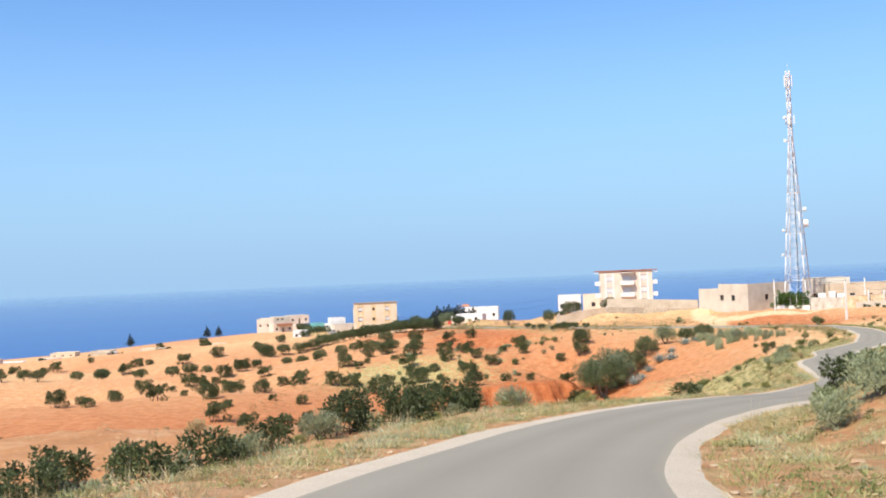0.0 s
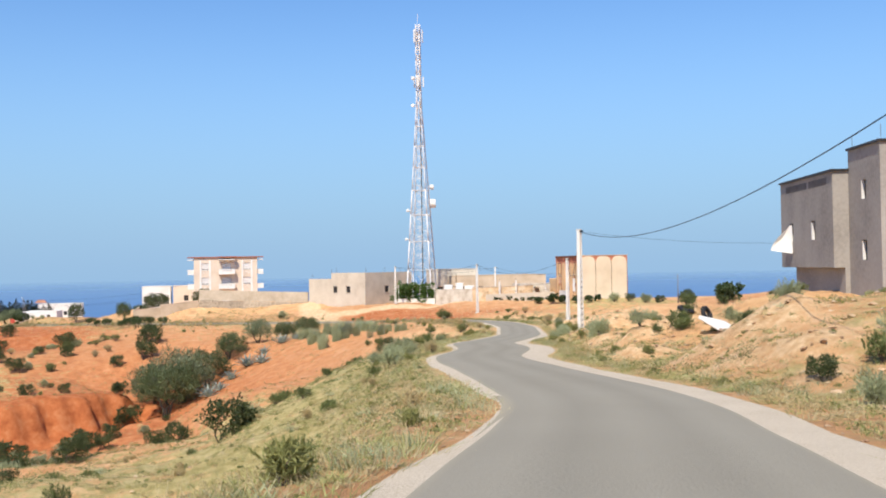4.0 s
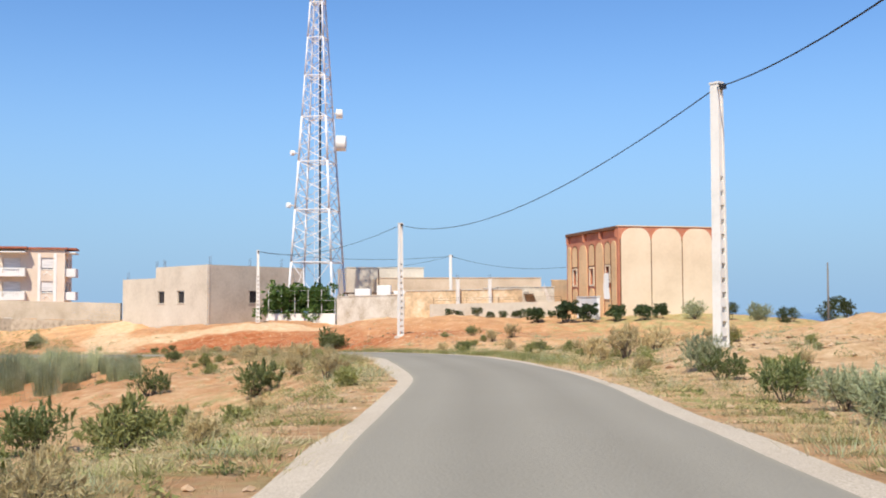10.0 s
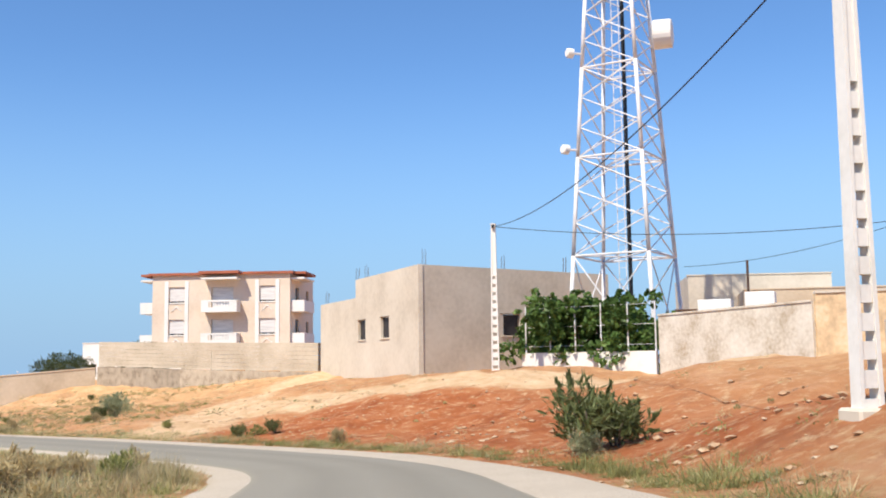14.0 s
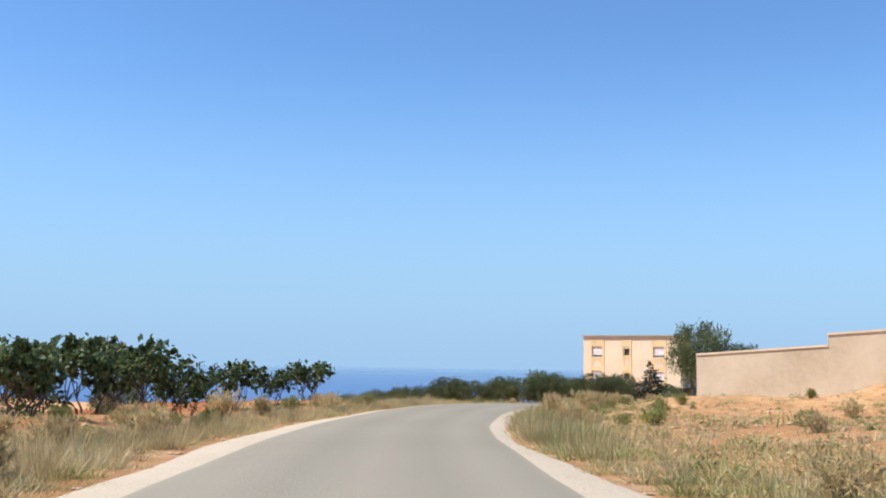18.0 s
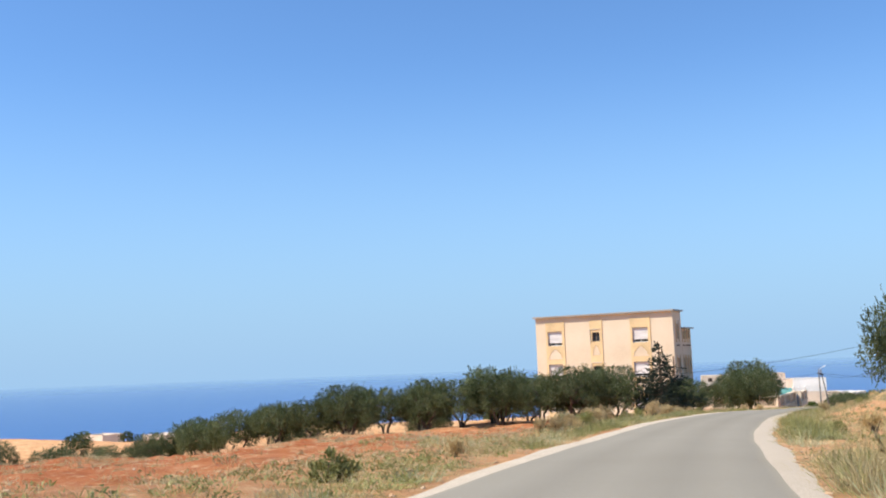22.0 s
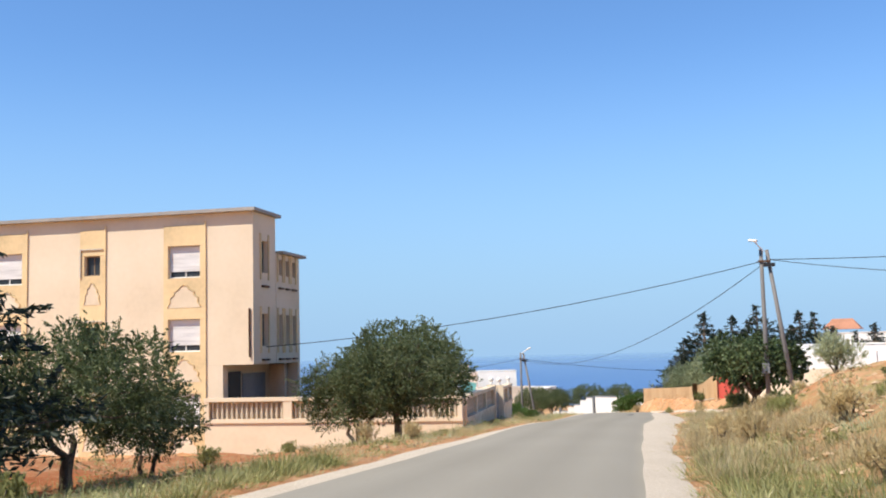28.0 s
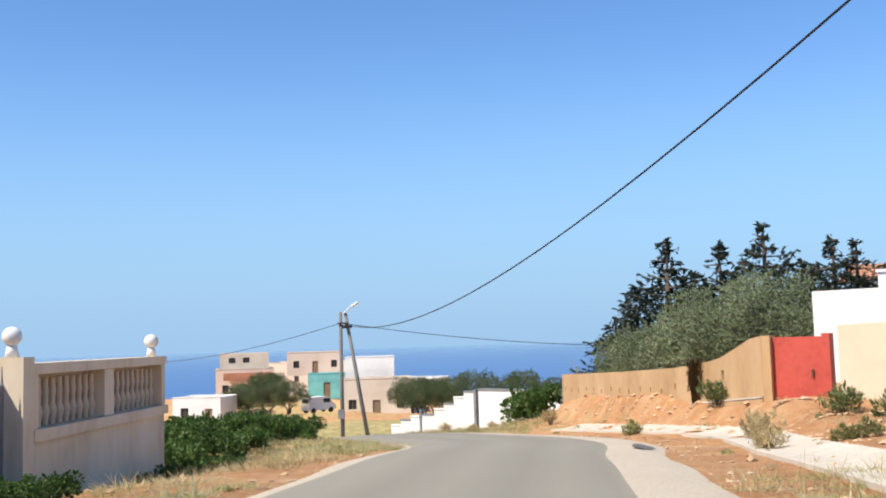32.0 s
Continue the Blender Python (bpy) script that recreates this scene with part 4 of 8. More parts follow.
def plain_house(name, x, y, turn, w, d, h, mat, wins=3, rows=1, label="", z=None, parapet=0.5, category="house", group="", door=True):
    """A flat-roofed house, its front along local x and facing local -y, with real openings in front."""
    z0 = (min(ground(x, y), ground(x + w * math.cos(radians(turn)), y + w * math.sin(radians(turn)))) if z is None else z) - 0.3
    t = thing(name, x, y, z0, turn, label, category, group)
    hh = h + 0.3
    holes = []
    for r in range(rows):
        for k in range(wins):
            cx = w * (k + 0.5) / wins
            base = 0.3 + r * (h - parapet) / rows
            if door and r == 0 and k == wins // 2:
                holes.append((cx - 0.5, base, 1.0, 2.1))
            else:
                holes.append((cx - 0.5, base + 1.0, 1.0, min(1.2, (h - parapet) / rows - 1.4)))
    bm = holed_wall(bmesh.new(), w, hh, 0.25, holes)
    part("front_wall", bm, mat, t)
    part("side_wall", boxes((0, 0.252, 0, 0.25, d, hh)), mat, t)
    part("side_wall", boxes((w - 0.25, 0.252, 0, w, d, hh)), mat, t)
    part("rear_wall", boxes((0.252, d - 0.25, 0, w - 0.252, d, hh)), mat, t)
    part("roof", boxes((0.252, 0.252, hh - parapet - 0.2, w - 0.252, d - 0.252, hh - parapet)), M_POLE, t)
    part("parapet_cap", boxes((-0.05, -0.05, hh + 0.002, w + 0.05, 0.3, hh + 0.08)), mat, t)
    part("parapet_cap", boxes((-0.05, d - 0.3, hh + 0.002, w + 0.05, d + 0.05, hh + 0.08)), mat, t)
    for q in holes:
        if q[3] > 1.9:
            part("door", boxes((q[0] + 0.03, 0.12, q[1], q[0] + q[2] - 0.03, 0.17, q[1] + q[3] - 0.03)), M_FRAME, t)
        else:
            window_unit(t, *q[:2], q[2], q[3], sill=False)
    return t


def holed_pole(x, y, height=6.5, turn=0, top=None, label="pale concrete power pole with recessed rungs", z=None):
    """A tapering concrete pole, pierced by a row of openings on its flat faces."""
    z0 = ground(x, y) if z is None else z
    height = height if top is None else top - z0
    t = thing("power_pole", x, y, z0, turn, label, "pole", "power poles")
    bm = bmesh.new()
    n = 12
    w0, w1, dp = 0.17, 0.10, 0.12
    # two flanges with webs between the openings
    for s in (-1, 1):
        v = []
        for zz, w in ((-0.4, w0 + 0.01), (height, w1)):
            v += [bm.verts.new(p) for p in ((s * w, -dp, zz), (s * (w - 0.06), -dp, zz), (s * (w - 0.06), dp, zz), (s * w, dp, zz))]
        for f in ((0, 1, 2, 3), (7, 6, 5, 4), (0, 4, 5, 1), (1, 5, 6, 2), (2, 6, 7, 3), (3, 7, 4, 0)):
            bm.faces.new([v[i] for i in f])
    part("shaft", bm, M_POLE, t)
    step = height * 0.66 / n
    rows = []
    for i in range(n + 1):
        a = -0.4 if i == 0 else i * step - step + 0.28
        b = i * step + 0.14 if i < n else height - 0.02
        w = w0 + (w1 - w0) * (a / height) - 0.062
        rows.append((-w, -dp + 0.02, a, w, dp - 0.02, b))
    for rw in rows:
        part("web", boxes(rw), M_POLE, t)
    part("cap", boxes((-w1 - 0.02, -dp - 0.02, height, w1 + 0.02, dp + 0.02, height + 0.05)), M_POLE, t)
    part("footing", boxes((-0.3, -0.27, -0.4, 0.3, 0.27, 0.02), bevel=0.04), M_CONCRETE, t)
    part("cable_clamp", boxes((-0.05, -dp - 0.14, height - 0.15, 0.05, -dp, height - 0.02)), M_CABLE, t)
    return (x, y, z0 + height - 0.08)


def cable(a, b, sag, r=0.016, label="black overhead power cable between poles"):
    a, b = Vector(a), Vector(b)
    n = 26
    d = (b - a)
    side = Vector((-d.y, d.x, 0)).normalized()
    bm = bmesh.new()
    rings = []
    for i in range(n + 1):
        u = i / n
        p = a + d * u - Vector((0, 0, sag * 4 * u * (1 - u)))
        rings.append([bm.verts.new(p + side * r * math.cos(k * math.tau / 5) + Vector((0, 0, r * math.sin(k * math.tau / 5)))) for k in range(5)])
    for A, B in zip(rings, rings[1:]):
        for k in range(5):
            bm.faces.new((A[k], A[(k + 1) % 5], B[(k + 1) % 5], B[k]))
    me = bpy.data.meshes.new("cable")
    bm.to_mesh(me)
    bm.free()
    me.shade_smooth()
    me.materials.append(M_CABLE)
    return tagged(new("cable", me), label, "cable", "overhead cables")


# ---- east side: poles along the road ----
P0 = holed_pole(13.5, 18, turn=20)
P1 = holed_pole(29.5, 57.8, turn=25)
P2 = holed_pole(43.8, 98.9, top=-1.3, turn=24)
P3 = holed_pole(64.9, 141.6, top=-2.8, turn=18)
P4 = holed_pole(70.5, 180.9, top=-3.2, turn=10)
P5 = holed_pole(68.2, 212.7, top=-3.3, turn=-10, label="pale concrete power pole beside the bare concrete house")
P6 = holed_pole(85.1, 208.2, top=-3.7, turn=60)
for a_, b_, s_ in ((P0, P1, 1.8), (Vector(P1) - Vector((0, 0, 0.6)), P2, 1.3), (P2, P3, 2.25), (P3, P4, 1.4), (P4, P5, 0.9), (P5, P6, 0.5), (P6, (93.95, 202.2, -4.9), 0.55)):
    cable(a_, b_, s_)
cable(P2, (59, 95, -2.2), 0.35, 0.008, "thin service cable to the grey house")
cable(P6, (79, 221, -4.5), 0.4, 0.014)


def lattice_mast(x, y, z0, z1, turn):
    """A square lattice mast, wide at the foot."""
    t = thing("radio_mast", x, y, z0, turn, "tall white-grey steel lattice radio mast with dishes", "radio mast")

    def half(z):
        return max(0.36, (5.75 - 0.153 * (z + 4)) / 2 * 0.7071)
    levels = [z0]
    z = -4.0
    step = 5.2
    while z < z1 - 1:
        levels.append(z)
        z += step
        step = max(2.3, step * 0.93)
    levels.append(z1)
    corners = ((-1, -1), (1, -1), (1, 1), (-1, 1))

    def pt(c, z):
        return (c[0] * half(z), c[1] * half(z), z - z0)
    for a, b in zip(levels, levels[1:]):
        thick = 0.11 if a < 10 else 0.075
        for c in corners:
            rod("leg", pt(c, a), pt(c, b), thick, M_STEEL, t, n=8)
        for c, d in zip(corners, corners[1:] + corners[:1]):
            if b < z1 - 0.1:
                rod("ring_bar", pt(c, b), pt(d, b), 0.055, M_STEEL, t)
            n = 1 if a == z0 else 3 if a < 16 else 2
            for k in range(n):
                za, zb = a + (b - a) * k / n, a + (b - a) * (k + 1) / n
                bm = tube(bmesh.new(), pt(c, za), pt(d, zb), 0.036, n=5)
                tube(bm, pt(d, za), pt(c, zb), 0.036, n=5)
                part("brace", bm, M_STEEL, t)
        if b < z1 - 0.1:
            bm = tube(bmesh.new(), pt(corners[0], b), pt(corners[2], b), 0.04, n=5)
            tube(bm, pt(corners[1], b), pt(corners[3], b), 0.04, n=5)
            part("cross_bar", bm, M_STEEL, t)
    for k in range(3):
        part("feeder_cable", boxes((0.16 + 0.13 * k, -0.2, 0.4, 0.25 + 0.13 * k, -0.1, z1 - z0 - 2.5)), M_CABLE, t, "black feeder cable")
    bm = bmesh.new()
    for s in (-0.2, 0.2):
        tube(bm, (-0.35, s, 0.3), (-0.35, s, z1 - z0 - 0.5), 0.025, n=5)
    for k in range(int((z1 - z0) / 0.6)):
        tube(bm, (-0.35, -0.2, 0.5 + k * 0.6), (-0.35, 0.2, 0.5 + k * 0.6), 0.015, n=4)
    part("ladder", bm, M_STEEL, t)
    rod("lightning_rod", (0, 0, z1 - z0 - 0.4), (0, 0, z1 - z0 + 2.0), 0.03, M_STEEL, t)

    def panel(ang, z, hgt, off):
        c, s = math.cos(ang), math.sin(ang)
        bm = bmesh.new()
        box(bm, -0.17, -0.07, 0, 0.17, 0.07, hgt, bevel=0.03)
        bmesh.ops.transform(bm, matrix=pose(c * off, s * off, z - z0, 0, 0, math.degrees(ang) + 90), verts=bm.verts)
        p = part("panel_antenna", bm, M_WHITE, t, "white panel antenna")
        rod("bracket", (c * 0.3, s * 0.3, z - z0 + hgt / 2), (c * off, s * off, z - z0 + hgt / 2), 0.03, M_STEEL, p, n=5)
    for k in range(3):
        panel(k * math.tau / 3 + 0.4, z1 - 3.4, 2.4, 0.85)
        panel(k * math.tau / 3 + 1.2, z1 - 11.5, 2.0, 0.95)

    def drum(side, z, r, depth, ang):
        hx = half(z)
        px, py = side[0] * (hx + 0.5), side[1] * (hx + 0.5)
        bm = bmesh.new()
        d = Vector((math.cos(ang), math.sin(ang), 0))
        c = Vector((px, py, z - z0))
        tube(bm, c - d * depth * 0.5, c + d * depth * 0.5, r, r * 0.97, n=24)
        p = part("drum_dish", bm, M_WHITE, t, "white drum microwave dish", smooth=False)
        bm = bmesh.new()
        tube(bm, c + d * (depth * 0.5 + 0.002), c + d * (depth * 0.5 + 0.05), r * 0.98, r * 0.75, n=24)
        part("radome", bm, M_WHITE, p)
        rod("mount", c - d * depth * 0.3, (side[0] * hx, side[1] * hx, z - z0), 0.06, M_STEEL, p)
        return p
    a0 = -radians(turn)
    drum((1, -1), 8.2, 0.8, 0.95, a0 - 0.35)
    drum((1, -1), 11.2, 0.48, 0.6, a0 - 0.2)
    drum((-1, 1), 6.8, 0.26, 0.3, a0 + 3.4)
    drum((-1, 1), 1.6, 0.26, 0.3, a0 + 3.6)
    drum((-1, 1), 26.0, 0.33, 0.3, a0 + 3.9)
    drum((-1, 1), 31.0, 0.33, 0.3, a0 + 3.9)
    for c in corners:
        part("footing", boxes((c[0] * half(z0) - 0.4, c[1] * half(z0) - 0.4, -0.3, c[0] * half(z0) + 0.4, c[1] * half(z0) + 0.4, 0.12)), M_POLE, t)
    return t


lattice_mast(75.75, 220.4, -9.9, 41.0, 12 + 45)


def bare_house():
    """The unfinished concrete house: two street walls, a stepped top and rebar on its corners."""
    t = thing("concrete_house", 64.9, 220.2, -10.6, 0, "unfinished bare concrete house with small shuttered windows", "house")
    la = Vector((-6.4, 16.4, 0))
    ra = Vector((11.3, 7.4, 0))
    aL, aR = math.degrees(math.atan2(-la.y, -la.x)), math.degrees(math.atan2(ra.y, ra.x))

    def placed(bm, m):
        bmesh.ops.transform(bm, matrix=m, verts=bm.verts)
        return bm
    L = la.length
    mL = Matrix.Translation(la) @ pose(0, 0, 0, 0, 0, aL)
    holes = [(L - 5.7, 2.65, 1.3, 1.15), (L - 9.7, 2.65, 1.3, 1.15)]
    w1 = part("west_wall", placed(holed_wall(bmesh.new(), L, 5.2, 0.25, holes), mL), M_CONCRETE, t)
    part("upper_west_wall", placed(boxes((7.4, 0, 5.202, L, 0.25, 6.3)), mL), M_CONCRETE, t)
    mR = pose(0, 0, 0, 0, 0, aR)
    R = ra.length
    hr = [(5.5, 2.65, 1.2, 1.15)]
    part("south_wall", placed(holed_wall(bmesh.new(), R, 6.3, 0.25, hr, x0=0.06), mR), M_CONCRETE, t)
    slab = bmesh.new()
    quad = [Vector(p) for p in ((0.1, 0.5, 0), (10.6, 7.4, 0), (5.2, 22.6, 0), (-5.9, 16.2, 0))]
    lo, hi = [slab.verts.new((p.x, p.y, 4.9)) for p in quad], [slab.verts.new((p.x, p.y, 5.1)) for p in quad]
    slab.faces.new(lo[::-1]), slab.faces.new(hi)
    for i in range(4):
        slab.faces.new((lo[i], lo[(i + 1) % 4], hi[(i + 1) % 4], hi[i]))
    part("roof_slab", slab, M_CONCRETE, t)
    back = tube(bmesh.new(), (11.0, 7.3, 2.6), (5.3, 22.9, 2.6), 0.2, n=4)
    bmesh.ops.scale(back, vec=(1, 1, 13), space=Matrix.Translation((0, 0, -2.6)), verts=back.verts)
    part("back_wall", back, M_CONCRETE, t)
    for m, hs in ((mL, holes), (mR, hr)):
        for q in hs:
            win = part("window", placed(boxes((q[0] + 0.02, 0.14, q[1], q[0] + q[2] - 0.02, 0.19, q[1] + q[3] - 0.02)), m), M_DARK, t, "dark shutter in a small window")
            part("sill", placed(boxes((q[0] - 0.1, -0.07, q[1] - 0.08, q[0] + q[2] + 0.1, 0.0, q[1] - 0.01)), m), M_CONCRETE, win)
            part("lintel", placed(boxes((q[0] - 0.15, -0.03, q[1] + q[3] + 0.01, q[0] + q[2] + 0.05, 0.0, q[1] + q[3] + 0.05)), m), M_FRAME, win)
    for p, b in (((0.2, 0.25), 6.3), ((-3.1, 8.2), 6.3), ((-6.0, 15.6), 5.2), ((4.6, 3.2), 6.3), ((8.4, 5.7), 6.3), ((10.9, 7.3), 6.3), ((-3.7, 9.6), 6.3)):
        bm = bmesh.new()
        for dx, dy in ((0, 0), (0.16, 0.04), (0.05, 0.16), (0.2, 0.18)):
            tube(bm, (p[0] + dx, p[1] + dy, b - 0.1), (p[0] + dx + 0.03, p[1] + dy, b + 0.55 + 0.35 * random.random()), 0.012, n=4)
        part("rebar", bm, M_RUST, t, "rusty rebar ends")
    return t


bare_house()


def apartment_house():
    """The pale three-storey house with a red roof edge and balconies."""
    t = thing("apartment_house", 40.3, 265.0, -10.4, math.degrees(math.atan2(-1.75, 14.0)), "pale pink three-storey house with red roof trim and balconies", "house")
    W, H, D = 13.2, 9.6, 10.0
    holes = []
    for f in range(3):
        z = 0.9 + 3.05 * f
        holes += [(1.6, z, 1.5, 1.5), (10.3, z, 1.5, 1.5), (5.7, z - 0.75, 2.1, 2.2)]
    part("front_wall", holed_wall(bmesh.new(), W, H, 0.25, holes), M_PINK, t)
    side_holes = [(2.0, 0.15 + 3.05 * f, 1.4, 2.2) for f in range(3)] + [(6.5, 0.9 + 3.05 * f, 1.2, 1.4) for f in range(3)]
    for name, m in (("west_wall", Matrix.Translation((0, D, 0)) @ pose(0, 0, 0, 0, 0, -90)), ("east_wall", Matrix.Translation((W, 0.252, 0)) @ pose(0, 0, 0, 0, 0, 90))):
        bm = holed_wall(bmesh.new(), D - 0.26, H, 0.25, side_holes)
        bmesh.ops.transform(bm, matrix=m, verts=bm.verts)
        part(name, bm, M_PINK, t)
        for q in side_holes:
            bm = boxes((q[0], 0.2, q[1], q[0] + q[2], 0.24, q[1] + q[3]))
            bmesh.ops.transform(bm, matrix=m, verts=bm.verts)
            part("shutter", bm, M_DARK, t)
    part("back_wall", boxes((0.252, D - 0.25, 0, W - 0.252, D, H)), M_PINK, t)
    part("roof", boxes((0.252, 0.252, H - 0.5, W - 0.252, D - 0.252, H - 0.3)), M_POLE, t)
    for q in holes:
        if q[2] < 1.8:
            window_unit(t, *q, shutter=0.88, frame_mat=M_WHITE)
            bm = bmesh.new()
            for s in (0, 1):
                x0 = q[0] + 0.25 + s * 0.5
                za, zb = (q[1] - 0.85, q[1] - 0.4) if s == 0 else (q[1] - 0.4, q[1] - 0.85)
                v = [bm.verts.new(p) for p in ((x0, -0.05, za), (x0 + 0.5, -0.05, zb), (x0 + 0.5, -0.05, zb + 0.09), (x0, -0.05, za + 0.09), (x0, -0.002, za), (x0 + 0.5, -0.002, zb), (x0 + 0.5, -0.002, zb + 0.09), (x0, -0.002, za + 0.09))]
                for f in ((0, 1, 2, 3), (0, 4, 5, 1), (3, 2, 6, 7), (0, 3, 7, 4), (1, 5, 6, 2)):
                    bm.faces.new([v[i] for i in f])
            part("chevron", bm, M_WHITE, t)
        else:
            part("balcony_door", boxes((q[0] + 0.03, 0.2, q[1] + 0.02, q[0] + q[2] - 0.03, 0.24, q[1] + q[3] - 0.02)), M_BLIND, t)
    for x in (1.2, 9.9):
        part("pilaster_panel", boxes((x, -0.06, 0.2, x + 0.36, -0.002, H - 0.55), (x + 1.94, -0.06, 0.2, x + 2.3, -0.002, H - 0.55)), M_WHITE, t)

    def balcony(x0, x1, z, y1=-1.25, rail=True):
        b = part("balcony", boxes((x0, y1, z - 0.16, x1, -0.002, z)), M_WHITE, t)
        if rail:
            part("parapet", boxes((x0, y1, z + 0.002, x1, y1 + 0.12, z + 0.28), (x0, y1, z + 0.78, x1, y1 + 0.12, z + 0.95), (x0, y1 + 0.122, z + 0.002, x0 + 0.12, -0.004, z + 0.95), (x1 - 0.12, y1 + 0.122, z + 0.002, x1, -0.004, z + 0.95),
                                  (x0, y1, z + 0.282, x0 + 0.7, y1 + 0.12, z + 0.778), (x1 - 0.7, y1, z + 0.282, x1, y1 + 0.12, z + 0.778)), M_WHITE, b)
            n = 7
            for k in range(n):
                xx = x0 + 0.75 + (x1 - x0 - 1.5) * (k + 0.5) / n
                part("baluster", tube(bmesh.new(), (xx, y1 + 0.06, z + 0.28), (xx, y1 + 0.06, z + 0.78), 0.05, n=6), M_WHITE, b)
    for f in (1, 2):
        balcony(5.1, 8.5, 0.1 + 3.05 * f)
    balcony(5.1, 8.5, H - 0.35, -1.35, rail=False)
    # corner balconies on both sides
    for f in (1, 2, 3):
        z = 0.1 + 3.05 * f
        for x0, x1 in ((-1.3, -0.004), (W + 0.004, W + 1.3)):
            b = part("side_balcony", boxes((x0, 0.3, z - 0.16, x1, 4.6, z)), M_WHITE, t)
            if f < 3:
                xo = x0 if x0 < 0 else x1 - 0.12
                part("parapet", boxes((xo, 0.3, z + 0.002, xo + 0.12, 4.6, z + 0.9), (x0 + 0.125 * (x0 < 0), 0.3, z + 0.002, x1 - 0.125 * (x0 > 0), 0.42, z + 0.9)), M_WHITE, b)
    part("roof_trim", boxes((-0.35, -0.3, H, W + 0.35, 0.5, H + 0.22), (-1.35, 0.502, H, 0.3, 5.0, H + 0.22), (W - 0.3, 0.502, H, W + 1.35, 5.0, H + 0.22), (4.9, -1.45, H, 8.7, -0.302, H + 0.25)), M_REDTRIM, t, "red-brown roof edge")
    return t


apartment_house()


def arch_panel(bm, x, z0, z1, w, y, depth, steps=6, rx=None, rz=None):
    """A raised panel whose top corners are rounded, by default to a half circle."""
    rx = w / 2 if rx is None else rx
    rz = rx if rz is None else rz
    out = [(x, z0), (x + w, z0)]
    out += [(x + w - rx + rx * math.cos(a * math.pi / 2 / steps), z1 - rz + rz * math.sin(a * math.pi / 2 / steps)) for a in range(steps + 1)]
    out += [(x + rx - rx * math.sin(a * math.pi / 2 / steps), z1 - rz + rz * math.cos(a * math.pi / 2 / steps)) for a in range(0 if rx < w / 2 - 0.01 else 1, steps + 1)]
    f, b = [bm.verts.new((u, y - depth, v)) for u, v in out], [bm.verts.new((u, y - 0.002, v)) for u, v in out]
    bm.faces.new(f), bm.faces.new(b[::-1])
    for i in range(len(f)):
        j = (i + 1) % len(f)
        bm.faces.new((f[i], b[i], b[j], f[j]))
    return bm


M_BRICKRED = surface("faded_brick_red_paint", (0.5, 0.2, 0.12), dark=(0.4, 0.14, 0.08), light=(0.58, 0.27, 0.17), scale=0.6, fine=9.0, bump=0.06)
M_GROOVE = surface("dark_brown_paint", (0.16, 0.07, 0.035), scale=0.6, fine=9.0, bump=0.06)


